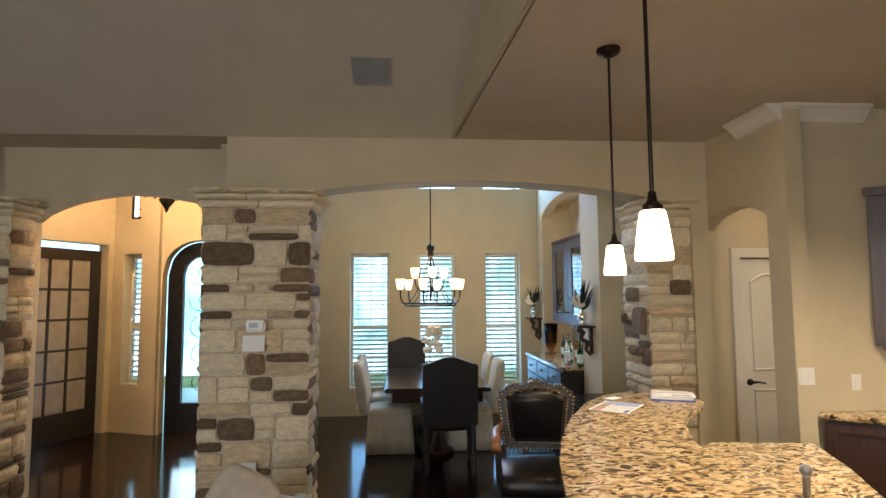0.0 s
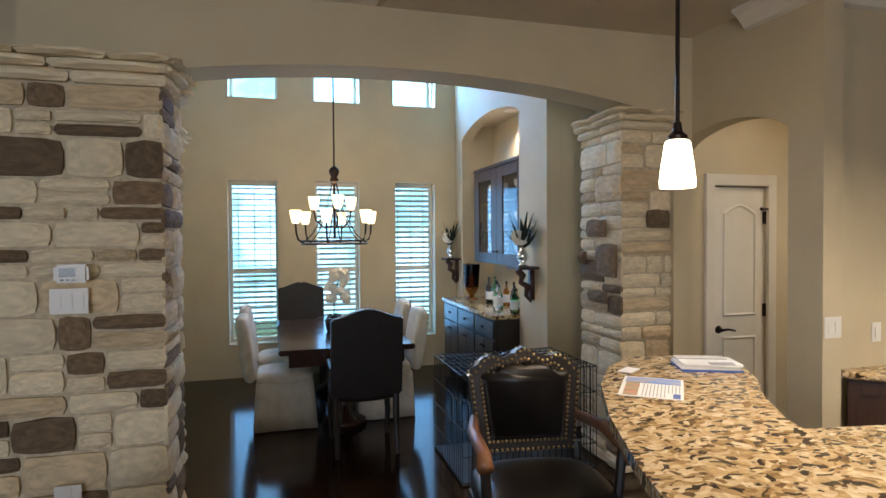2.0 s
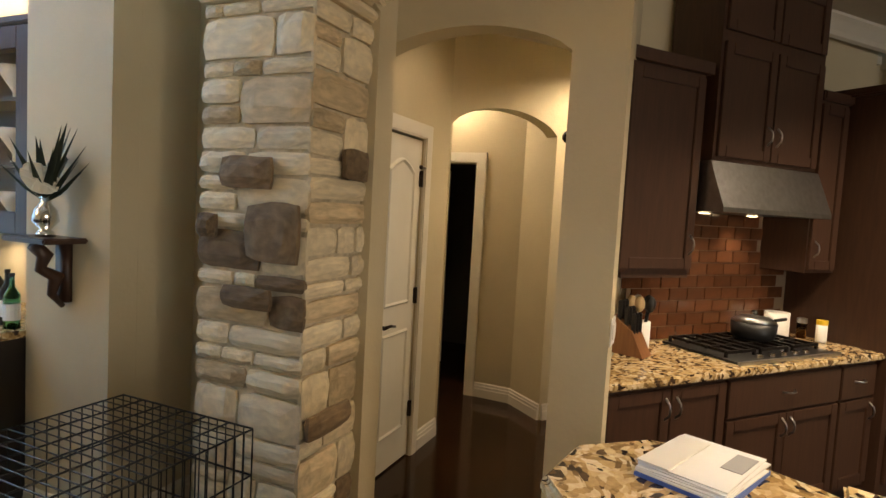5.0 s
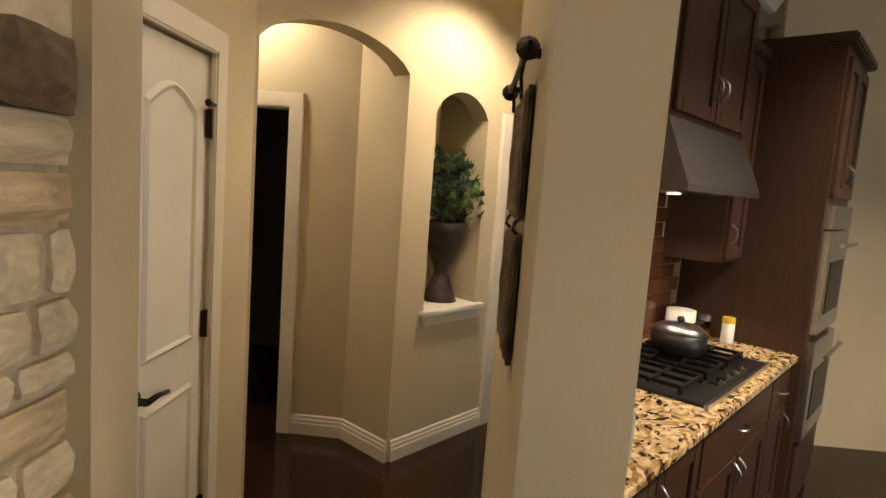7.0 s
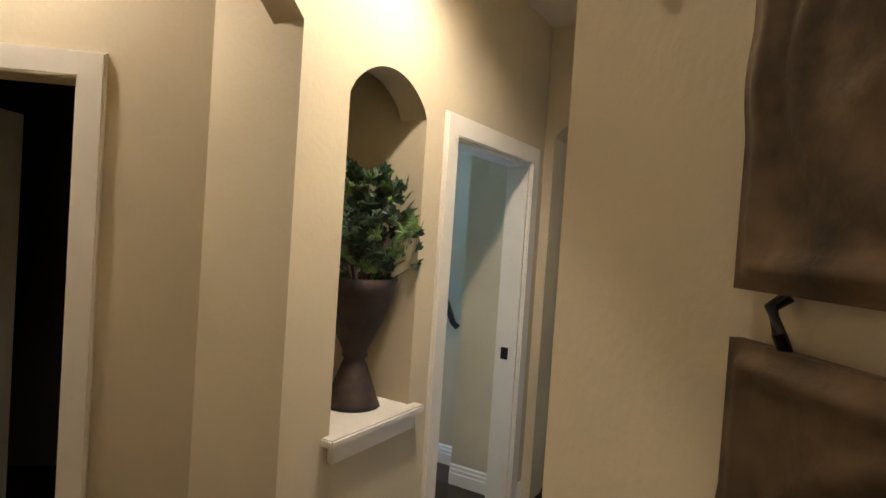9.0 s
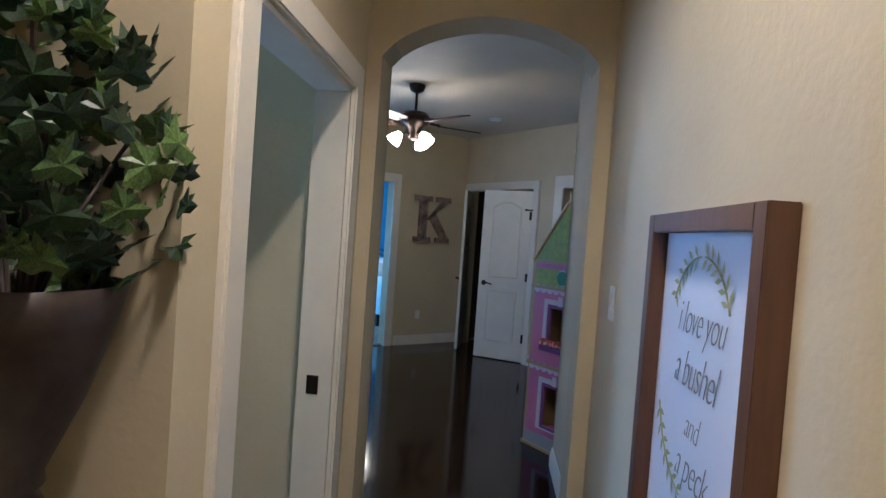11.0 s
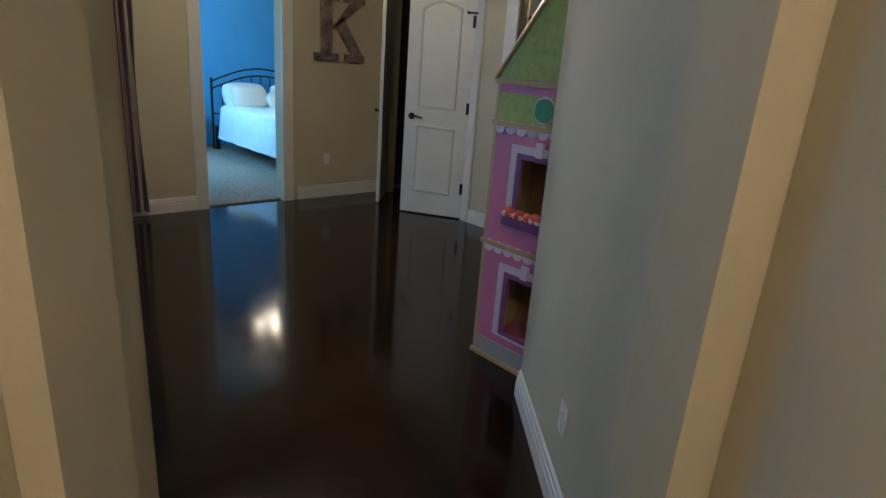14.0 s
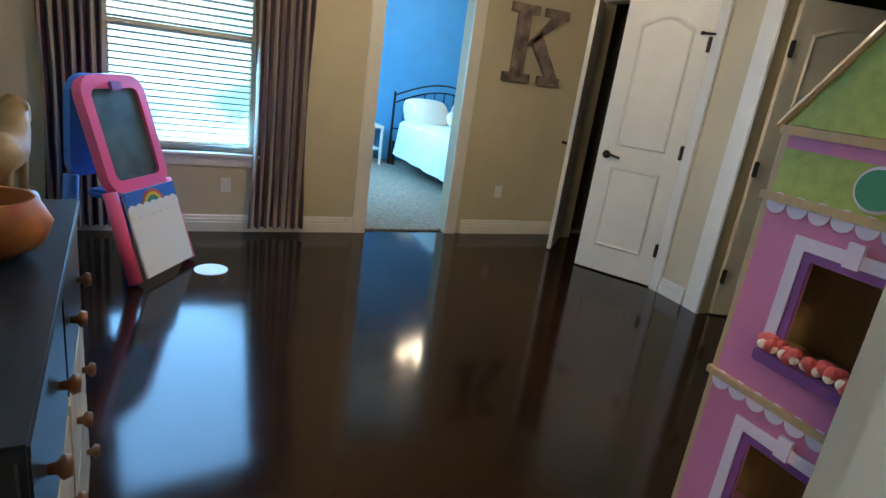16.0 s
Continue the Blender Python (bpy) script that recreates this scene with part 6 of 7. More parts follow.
for zc, nm in ((1.735, 0), (1.365, 1)):
    pq = thing("wall_plaque", "square embossed bronze-coloured metal plaque hanging from hooks", "wall plaque", pose(3.795, 4.445, zc, 0, 0, 180), "hanging plaques")
    N = 44

    def relief(i, j):
        x, z = 2 * i / N - 1, 2 * j / N - 1
        r, a = math.hypot(x, z), math.atan2(z, x)
        edge = max(abs(x), abs(z))
        rings = math.exp(-((r - 0.72) / 0.05) ** 2) + 0.7 * math.exp(-((r - 0.2) / 0.06) ** 2)
        petals = max(0, math.sin(4 * a) ** 2 - 0.25) * math.exp(-((r - 0.45) / 0.16) ** 2) + 0.7 * max(0, math.cos(6 * a)) * math.exp(-((r - 0.95) / 0.12) ** 2)
        return 0.007 * (rings + petals + (1.0 if 0.86 < edge < 0.94 else 0.0))

    bm = bmesh.new()
    grid = [[bm.verts.new((-0.195 + 0.39 * i / N, -0.018 - relief(i, j), -0.165 + 0.33 * j / N)) for j in range(N + 1)] for i in range(N + 1)]
    for i in range(N):
        for j in range(N):
            bm.faces.new((grid[i][j], grid[i + 1][j], grid[i + 1][j + 1], grid[i][j + 1]))
    part("relief", bm, M_PLAQUE, pq, "embossed medallion", True)
    part("back", box((-0.195, -0.0178, -0.165), (0.195, -0.006, 0.165)), M_PLAQUE, pq)
    if nm:
        for x in (-0.14, 0.14):
            part("hook", tube([(x, -0.012, 0.165), (x + 0.008, -0.025, 0.178), (x - 0.008, -0.02, 0.195), (x, -0.012, 0.205)], 0.005), M_IRON, pq)

# framed sign
sg = thing("framed_sign", "white lettered sign in a stained wooden frame", "framed sign", pose(*hall(1.862, 6.258, 1.235), 0, 0, 140.5))
SW, SH = 0.306, 0.37
bm = bmesh.new()
for a, b in (((-SW, -0.05, -SH), (-SW + 0.042, -0.002, SH)), ((SW - 0.042, -0.05, -SH), (SW, -0.002, SH)), ((-SW + 0.042, -0.05, SH - 0.042), (SW - 0.042, -0.002, SH)), ((-SW + 0.042, -0.05, -SH), (SW - 0.042, -0.002, -SH + 0.042))):
    add_box(bm, a, b, 0.002)
part("frame", bm, M_FRAME, sg, "stained wooden frame")
part("board", box((-SW + 0.042, -0.014, -SH + 0.042), (SW - 0.042, -0.004, SH - 0.042)), M_SIGN, sg)
# the board faces the hall: x runs towards smaller u
for txt, x, z, size in (("i love you", -0.01, 0.118, 0.082), ("a bushel", -0.02, 0.01, 0.09), ("and", -0.01, -0.085, 0.066), ("a peck", 0.0, -0.175, 0.084)):
    cu = bpy.data.curves.new("lettering", "FONT")
    cu.body, cu.size, cu.align_x, cu.shear, cu.extrude, cu.offset = txt, size, "CENTER", 0.45, 0.0004, -0.0016
    cu.space_character = 0.92
    cu.materials.append(M_INK)
    o = new("lettering", cu)
    o.parent = sg
    o.matrix_basis = pose(x, -0.0165, z, 90) @ Matrix.Diagonal((0.86, 1.25, 1, 1))

def sprig(cx, cz, rad, a0, a1, n, parent):
    bm = bmesh.new()
    add_tube(bm, [(cx + rad * math.cos(a0 + (a1 - a0) * i / 12), -0.016, cz + rad * math.sin(a0 + (a1 - a0) * i / 12)) for i in range(13)], 0.002, 5)
    for k in range(n):
        a = a0 + (a1 - a0) * (k + 0.5) / n
        for s in (-1, 1):
            p = Vector((cx + rad * math.cos(a), -0.0165, cz + rad * math.sin(a)))
            d = Vector((math.cos(a) * s - math.sin(a) * 0.8, 0, math.sin(a) * s + math.cos(a) * 0.8)).normalized() * 0.038
            w = Vector((-d.z, 0, d.x)) * 0.17
            bm.faces.new([bm.verts.new(q) for q in (p, p + d * 0.5 + w, p + d, p + d * 0.5 - w)])
    tagged(part("sprig", bm, M_SPRIG, parent, "painted olive sprig"), kind="stuff")


sprig(-0.02, 0.12, 0.16, 0.4, 1.5, 6, sg)
sprig(-0.02, 0.12, 0.16, 2.74, 1.64, 6, sg)
sprig(0.0, 0.02, 0.235, 3.5, 4.5, 7, sg)

# ---- game room ----
fan = thing("ceiling_fan", "dark bronze ceiling fan with three lit glass shades", "ceiling fan", pose(9.35, 1.98, 0))
part("canopy", lathe([(0.02, 2.78), (0.06, 2.8), (0.075, 2.84), (0.075, 2.858)], seg=20), M_BRONZE, fan, smooth=True)
part("downrod", tube([(0, 0, 2.6), (0, 0, 2.8)], 0.013), M_BRONZE, fan)
part("motor", lathe([(0.03, 2.62), (0.11, 2.6), (0.14, 2.56), (0.13, 2.5), (0.07, 2.46), (0.05, 2.4), (0.06, 2.37), (0.02, 2.35)], seg=24), M_BRONZE, fan, smooth=True)
for k in range(5):
    m = pose(0, 0, 0, 0, 0, 72 * k - 100)
    bl = part("blade", box((0.2, -0.065, 2.505), (0.66, 0.065, 2.515), 0.004, m @ Matrix.Translation((0, 0, 2.51)) @ pose(0, 0, 0, 12) @ Matrix.Translation((0, 0, -2.51))), M_CAB, fan, "dark wooden blade")
    part("blade_iron", tube([m @ Vector((0.1, 0, 2.53)), m @ Vector((0.25, 0, 2.515))], 0.014), M_BRONZE, bl)
for k in range(3):
    a = 2.094 * k + 1.15
    c, q = math.cos(a), math.sin(a)
    part("arm", tube([(0.04 * c, 0.04 * q, 2.39), (0.1 * c, 0.1 * q, 2.41), (0.13 * c, 0.13 * q, 2.4)], 0.01), M_BRONZE, fan)
    part("shade", lathe([(0.02, 0), (0.032, -0.015), (0.055, -0.06), (0.068, -0.11), (0.062, -0.11), (0.03, -0.03)], seg=16, m=pose(0.125 * c, 0.125 * q, 2.405) @ pose(0, 0, 0, 40 * q, -40 * c, 0)), M_FANLIGHT, fan, "lit frosted glass shade", True)
bulb("fan_bulb", (9.35, 1.98, 2.27), 17, (1, 0.88, 0.7), 0.12)
bedroom_fan = copy_thing(fan, pose(13.42, 0.2, 0.1))
tagged(bedroom_fan, "dark bronze ceiling fan with lit shades in the bedroom", "ceiling fan")
bulb("bedroom_fan_bulb", (13.42, 0.2, 2.37), 6, (1, 0.88, 0.7), 0.12)
single("smoke_detector", lathe([(0.06, -0.03), (0.07, -0.02), (0.07, -0.001)], seg=20), M_PLASTIC, "round white ceiling smoke detector", "smoke detector", pose(9.9, 0.6, 2.86))

gw = tagged(new("window_5"), "bright window with white horizontal blinds", "window", "", "structure")
gw.matrix_world = pose(GX, 3.19, 0, 0, 0, -90)
bm = bmesh.new()
for a, b in (((-0.49, 0.06, 0.6), (-0.45, 0.12, 2.2)), ((0.45, 0.06, 0.6), (0.49, 0.12, 2.2)), ((-0.45, 0.06, 0.6), (0.45, 0.12, 0.65)), ((-0.45, 0.06, 2.15), (0.45, 0.12, 2.2)), ((-0.45, 0.06, 1.38), (0.45, 0.12, 1.43))):
    add_box(bm, a, b)
part("window_frame", bm, M_TRIM, gw)
part("window_sill", box((-0.55, -0.05, 0.575), (0.55, 0.06, 0.6), 0.006), M_TRIM, gw)
part("apron", box((-0.53, -0.018, 0.5), (0.53, -0.001, 0.575), 0.004), M_TRIM, gw)
part("pane", box((-0.45, 0.088, 0.65), (0.45, 0.092, 2.15)), M_GLASS, gw).visible_shadow = False
part("headrail", box((-0.46, 0.0, 2.13), (0.46, 0.05, 2.19)), M_TRIM, gw)
me = mesh_of("slat", box((-0.455, -0.024, -0.0015), (0.455, 0.024, 0.0015)), M_TRIM)
for k in range(34):
    o = new("slat", me)
    o.parent = gw
    o.matrix_basis = pose(0, 0.03, 0.64 + 0.0445 * k, -16)


def curtain(y0, y1, label):
    bm = bmesh.new()
    N, Z = 60, 14
    rows = []
    for j in range(Z + 1):
        t = j / Z
        row = []
        for i in range(N + 1):
            s = i / N
            w = 1 + 0.12 * math.cos(t * 5)
            y = (y0 + y1) / 2 + (s - 0.5) * (y1 - y0) * w
            row.append(bm.verts.new((-0.07 - 0.035 * math.sin(s * 40 + 1.5 * math.sin(t * 3)) * (0.5 + 0.5 * t), y, 2.45 - 2.4 * t)))
        rows.append(row)
    for a, b in zip(rows, rows[1:]):
        for i in range(N):
            bm.faces.new((a[i], a[i + 1], b[i + 1], b[i]))
    bmesh.ops.solidify(bm, geom=bm.faces[:], thickness=0.004)
    single("curtain", bm, M_CURTAIN, label, "curtain", pose(GX, 0, 0), True, "curtains at the window")


curtain(2.33, 2.74, "brown and cream striped floor-length curtain")
curtain(3.64, 4.02, "brown and cream striped floor-length curtain")
crd = thing("curtain_rod", "dark metal curtain rod above the window", "curtain rod", pose(GX - 0.07, 3.18, 2.46))
part("rod", tube([(0, -0.95, 0), (0, 0.95, 0)], 0.011), M_IRON, crd)
for y in (-0.85, 0.85):
    part("bracket", tube([(0, y, 0), (0.069, y, 0)], 0.008), M_IRON, crd)

# letter on the wall
lk = tagged(new("wall_letter"), "large weathered metal letter K hanging on the wall", "wall letter")
lk.matrix_world = pose(GX, 0.44, 1.69, 0, 0, -90)
bm = bmesh.new()
H = 0.31


def slab(pts):
    add_prism(bm, pts, lambda p: (p[0], -0.04, p[1]), lambda p: (p[0], -0.002, p[1]))


slab([(-0.21, -H), (-0.09, -H), (-0.09, H), (-0.21, H)])
slab([(-0.09, -0.02), (0.13, H - 0.06), (0.25, H - 0.06), (-0.0, 0.04)])
slab([(-0.06, 0.03), (0.03, 0.11), (0.27, -H + 0.06), (0.15, -H + 0.06)])
for x0, x1, z in ((-0.28, -0.02, -H), (-0.28, -0.02, H - 0.07), (0.07, 0.29, -H), (0.05, 0.28, H - 0.07)):
    add_prism(bm, [(x0, z), (x1, z), (x1, z + 0.07), (x0, z + 0.07)], lambda p: (p[0], -0.043, p[1]), lambda p: (p[0], -0.002, p[1]))
part("letter", bm, M_KLETTER, lk)

# dollhouse
dh = thing("dollhouse", "tall pink and green wooden toy dollhouse", "dollhouse", pose(7.64, 1.70, 0, 0, 0, 180))
DW = 0.29
bm = bmesh.new()
for a, b in (((-DW, 0, 0), (-DW + 0.018, 0.32, 1.37)), ((DW - 0.018, 0, 0), (DW, 0.32, 1.37)), ((-DW + 0.018, 0.3, 0), (DW - 0.018, 0.312, 1.37))):
    add_box(bm, a, b)
part("body", bm, M_LIGHTWOOD, dh, "light wood carcass")
for z in (0.0, 0.6, 1.17, 1.355):
    part("floor_board", box((-DW - 0.01, -0.012, z), (DW + 0.01, 0.3, z + 0.025), 0.003), M_LIGHTWOOD, dh)
part("gable", add_prism(bmesh.new(), [(-DW, 1.382), (DW, 1.382), (0, 1.78)], lambda p: (p[0], 0.0, p[1]), lambda p: (p[0], 0.015, p[1])), M_LIME, dh, "lime green shingled gable")
for s in (-1, 1):
    part("roof_edge", tube([(s * (DW + 0.02), 0.005, 1.375), (0, 0.005, 1.8)], 0.014), M_LIGHTWOOD, dh)
part("roof", add_prism(bmesh.new(), [(-DW, 1.382), (0, 1.78), (DW, 1.382), (DW - 0.02, 1.382), (0, 1.75), (-DW + 0.02, 1.382)], lambda p: (p[0], 0.016, p[1]), lambda p: (p[0], 0.31, p[1])), M_LIME, dh)
part("frieze", box((-DW + 0.018, 0, 1.195), (DW - 0.018, 0.01, 1.32)), M_LIME, dh, "green band")
part("frieze_top", box((-DW + 0.018, -0.001, 1.32), (DW - 0.018, 0.01, 1.355)), M_PINK, dh)
part("emblem", lathe([(0.0001, 0), (0.05, 0), (0.05, 0.006)], seg=24, m=pose(0.0, -0.0105, 1.262, 90)), M_GREEN, dh, "round green emblem")
part("emblem_ring", lathe([(0.05, 0), (0.058, 0), (0.058, 0.008), (0.05, 0.008)], seg=24, m=pose(0.0, -0.002, 1.262, 90)), M_LILAC, dh)
for z0, z1, mt in ((0.625, 1.17, M_PINK), (0.025, 0.6, M_LILAC)):
    zc0, zc1 = z0 + 0.16, z1 - 0.13
    o = [(-DW + 0.018, z0), (DW - 0.018, z0), (DW - 0.018, z1), (-DW + 0.018, z1)]
    i4 = [(-0.1, zc0), (0.1, zc0), (0.1, zc1), (-0.1, zc1)]
    part("front_panel", ring_prism(o, i4, 0.0, 0.01), M_PINK, dh)
    f2 = [(-0.125, zc0 - 0.02), (0.125, zc0 - 0.02), (0.125, zc1 + 0.025), (-0.125, zc1 + 0.025)]
    f3 = [(-0.16, zc0 - 0.03), (0.16, zc0 - 0.03), (0.16, zc1 + 0.06), (-0.16, zc1 + 0.06)]
    part("window_frame", ring_prism(f2, i4, -0.006, -0.0005), M_PURPLE, dh, "purple window frame")
    part("window_trim", ring_prism(f3, f2, -0.009, -0.0005), M_LILAC, dh, "white painted surround")
    part("keystone", box((-0.02, -0.014, zc1 + 0.02), (0.02, -0.001, zc1 + 0.085)), M_LILAC, dh)
    for k in range(9):
        part("scallop", lathe([(0.0001, 0), (0.03, 0), (0.03, 0.005)], seg=14, m=pose(-DW + 0.045 + 0.0625 * k, -0.001, z1 - 0.002, 90)), M_LILAC, dh)
    part("inner_floor", box((-0.25, 0.02, z0), (0.25, 0.29, z0 + 0.08)), M_PINK if mt is M_LILAC else M_LIGHTWOOD, dh)
fb = part("flower_box", box((-0.15, -0.05, 0.73), (0.15, -0.001, 0.77), 0.006), M_PURPLE, dh, "purple flower box")
bm = bmesh.new()
random.seed(5)
for k in range(26):
    add_ball(bm, (-0.14 + 0.0112 * k, -0.03 + random.uniform(-0.015, 0.015), 0.78 + random.uniform(0, 0.02)), 0.02, 7)
tagged(part("flowers", bm, M_RED, fb, "red flowers"), kind="stuff")
bm = bmesh.new()
for k in range(9):
    add_ball(bm, (-0.13 + 0.032 * k, -0.045, 0.787), 0.014, 7)
part("pale_flowers", bm, M_PETAL, fb)
part("bush", add_ball(bmesh.new(), (0.18, -0.004, 0.2), 0.055, 10, 1.2), M_LIME, dh, smooth=True)
part("stone_base", box((-DW + 0.02, -0.004, 0.026), (DW - 0.02, -0.0005, 0.11)), M_GREYPRINT, dh)

# dresser
ds = thing("toy_dresser", "dark navy dresser with cream drawers and wooden knobs", "dresser", pose(8.07, 3.46, 0, 0, 0, 4.3))
bm = bmesh.new()
for a, b in (((-0.54, 0, 0), (-0.515, 0.38, 0.9)), ((0.515, 0, 0), (0.54, 0.38, 0.9)), ((-0.515, 0.36, 0.05), (0.515, 0.378, 0.9)), ((-0.515, 0.01, 0.05), (0.515, 0.36, 0.08)), ((-0.012, 0.0, 0.08), (0.012, 0.36, 0.9))):
    add_box(bm, a, b)
part("carcass", bm, M_BLUEDRESSER, ds)
part("top", box((-0.56, -0.02, 0.9), (0.56, 0.39, 0.925), 0.004), M_BLUEDRESSER, ds)
for i in range(2):
    for k in range(3):
        x0 = -0.51 + 0.525 * i
        d = part("drawer", box((x0, -0.012, 0.1 + 0.265 * k), (x0 + 0.495, 0.34, 0.35 + 0.265 * k), 0.004), M_CREAMDRAWER if k != 2 else M_BLUEDRESSER, ds)
        for x in (x0 + 0.13, x0 + 0.37):
            part("knob", lathe([(0.008, 0), (0.01, 0.012), (0.02, 0.02), (0.016, 0.032), (0.0001, 0.034)], seg=12, m=pose(x, -0.012, 0.225 + 0.265 * k, 90)), M_PINE, d, "round wooden knob", True)
hs = thing("toy_horse", "tan plastic toy horse standing on the dresser", "toy horse", pose(8.45, 3.6, 0.926, 0, 0, 0) @ Matrix.Diagonal((0.75, 0.75, 0.75, 1)))
bm = bmesh.new()
add_tube(bm, [(-0.22, 0, 0.2), (-0.1, 0, 0.22), (0.02, 0, 0.21), (0.1, 0, 0.26), (0.16, 0, 0.33)], [0.05, 0.065, 0.06, 0.05, 0.035], 10)
add_tube(bm, [(0.13, 0, 0.33), (0.2, 0, 0.315), (0.27, 0, 0.27)], [0.04, 0.035, 0.022], 10)
part("body", bm, M_HORSE, hs, smooth=True)
for x, y in ((-0.17, -0.03), (-0.17, 0.03), (0.03, -0.03), (0.06, 0.03)):
    part("leg", tube([(x, y, 0.2), (x + 0.01, y, 0.1), (x, y, 0.0)], [0.022, 0.014, 0.016], 8), M_HORSE, hs, smooth=True)
bk = thing("painted_bowl", "round orange and red painted toy bowl", "bowl", pose(8.17, 3.585, 0.926))
part("bowl", lathe([(0.05, 0), (0.1, 0.03), (0.115, 0.07), (0.09, 0.12), (0.08, 0.12), (0.09, 0.07)], seg=22), mat("painted_clay", (0.55, 0.24, 0.05), 0.5, noise_scale=9, color2=(0.3, 0.03, 0.03)), bk, smooth=True)
single("toy_car", cushion((-0.06, -0.03, 0), (0.06, 0.03, 0.05), 0.01, 5), M_BLACK, "small dark toy on the dresser", "toy", pose(8.45, 3.58, 0.93), True)
single("toy_figure", cushion((-0.05, -0.02, 0), (0.05, 0.02, 0.03), 0.008, 5), M_BLUEPLASTIC, "small pale blue toy on the dresser", "toy", pose(8.39, 3.545, 0.93), True)

# easel
ea = thing("toy_easel", "pink and blue plastic easel with a chalkboard", "easel", pose(10.45, 3.3, 0, 0, 0, -32.7) @ Matrix.Diagonal((0.95, 0.95, 0.93, 1)))
lean = pose(0, 0, 0, -17)


def round_rect(w0, w1, z0, z1, r, N=6):
    pts = []
    for cx, cz, wd, a0 in ((w1 - r, z0 + r, w1, -90), (w1 - r, z1 - r, w1, 0), (-w1 + r, z1 - r, w1, 90), (-w1 + r, z0 + r, w1, 180)):
        for i in range(N + 1):
            a = radians(a0 + 90 * i / N)
            pts.append((cx + r * math.cos(a), cz + r * math.sin(a)))
    return pts


def leaned(bm):
    bmesh.ops.transform(bm, matrix=lean, verts=bm.verts[:])
    return bm


part("frame", leaned(ring_prism(round_rect(0, 0.27, 0.55, 1.25, 0.12), round_rect(0, 0.2, 0.63, 1.17, 0.05), -0.03, 0.03)), M_PINKPLASTIC, ea, "pink rounded frame")
part("chalkboard", leaned(add_prism(bmesh.new(), round_rect(0, 0.205, 0.625, 1.175, 0.05), lambda p: (p[0], -0.008, p[1]), lambda p: (p[0], 0.012, p[1]))), M_CHALK, ea, "grey-green chalkboard")
part("clip", leaned(box((-0.05, -0.05, 1.15), (0.05, -0.03, 1.21), 0.008)), M_PURPLE, ea)
for x in (-0.25, 0.25):
    part("leg", leaned(tube([(x * 1.02, 0.0, 0.58), (x * 1.1, 0, 0.02)], 0.04, 10)), M_PINKPLASTIC, ea, smooth=True)
part("whiteboard", leaned(box((-0.23, -0.055, 0.03), (0.25, -0.04, 0.56), 0.004)), M_PAPER, ea, "white panel with a painted rainbow")
part("sky_band", leaned(box((-0.23, -0.058, 0.44), (0.25, -0.055, 0.56))), M_BLUEPLASTIC, ea)
for k, mt in enumerate((M_RED, M_YELLOW, M_GREEN)):
    o = [(0.01 + (0.11 - 0.02 * k) * math.cos(math.pi * i / 12), 0.44 + (0.11 - 0.02 * k) * math.sin(math.pi * i / 12)) for i in range(13)]
    n = [(0.01 + (0.09 - 0.02 * k) * math.cos(math.pi * i / 12), 0.44 + (0.09 - 0.02 * k) * math.sin(math.pi * i / 12)) for i in range(13)]
    part("rainbow_stripe", leaned(add_prism(bmesh.new(), o + n[::-1], lambda p: (p[0], -0.0605, p[1]), lambda p: (p[0], -0.0582, p[1]))), mt, ea)
bm = bmesh.new()
for k in range(7):
    add_lathe(bm, [(0.0001, 0), (0.045, 0), (0.045, 0.004)], (0, 0, 0), 14, pose(-0.19 + 0.065 * k, -0.0585, 0.435, 90))
part("cloud", leaned(bm), M_PAPER, ea)
part("tray", box((-0.24, 0.12, 0.5), (0.24, 0.34, 0.55), 0.02), M_BLUEPLASTIC, ea)
part("back_frame", add_prism(bmesh.new(), round_rect(0, 0.26, 0.6, 1.2, 0.12), lambda p: (p[0], 0.36 + 0.08 - 0.05 * p[1], p[1]), lambda p: (p[0], 0.40 + 0.08 - 0.05 * p[1], p[1])), M_BLUEPLASTIC, ea, "blue rear frame")
for x in (-0.24, 0.24):
    part("leg", tube([(x, 0.42, 0.62), (x * 1.1, 0.46, 0.02)], 0.04, 10), M_BLUEPLASTIC, ea, smooth=True)
single("paper_disc", lathe([(0.0001, 0), (0.1, 0), (0.1, 0.004)], seg=24), M_PAPER, "round white paper disc on the floor", "paper disc", pose(10.48, 3.04, 0.001))

# bedroom
bd = thing("bed", "black iron bed with white bedding", "bed", pose(13.7, -0.25, 0.015, 0, 0, -90))
part("mattress", cushion((-0.72, -1.15, 0.32), (0.72, 0.78, 0.62), 0.03), M_BED, bd, smooth=True)
bm = bmesh.new()
N = 60
rr = []
for z, f in ((0.66, 1.0), (0.62, 1.05), (0.4, 1.07), (0.2, 1.1)):
    ring = []
    for i in range(N):
        a = 2 * math.pi * i / N
        ca, sa = math.cos(a), math.sin(a)
        k = 1 / max(abs(ca), abs(sa))
        ring.append(bm.verts.new((0.74 * ca * k * (f + (0.02 * math.sin(13 * a) if z < 0.6 else 0)), -0.35 + 0.85 * sa * k * (f + (0.02 * math.sin(11 * a) if z < 0.6 else 0)), z)))
    rr.append(ring)
for a, b in zip(rr, rr[1:]):
    for i in range(N):
        bm.faces.new((a[i], a[(i + 1) % N], b[(i + 1) % N], b[i]))
bm.faces.new(rr[0])
part("quilt", bm, M_BED, bd, "white quilt hanging over the sides", True)
bm = bmesh.new()
for x in (-0.74, 0.74):
    add_tube(bm, [(x, 0.85, 0), (x, 0.85, 1.0)], 0.018)
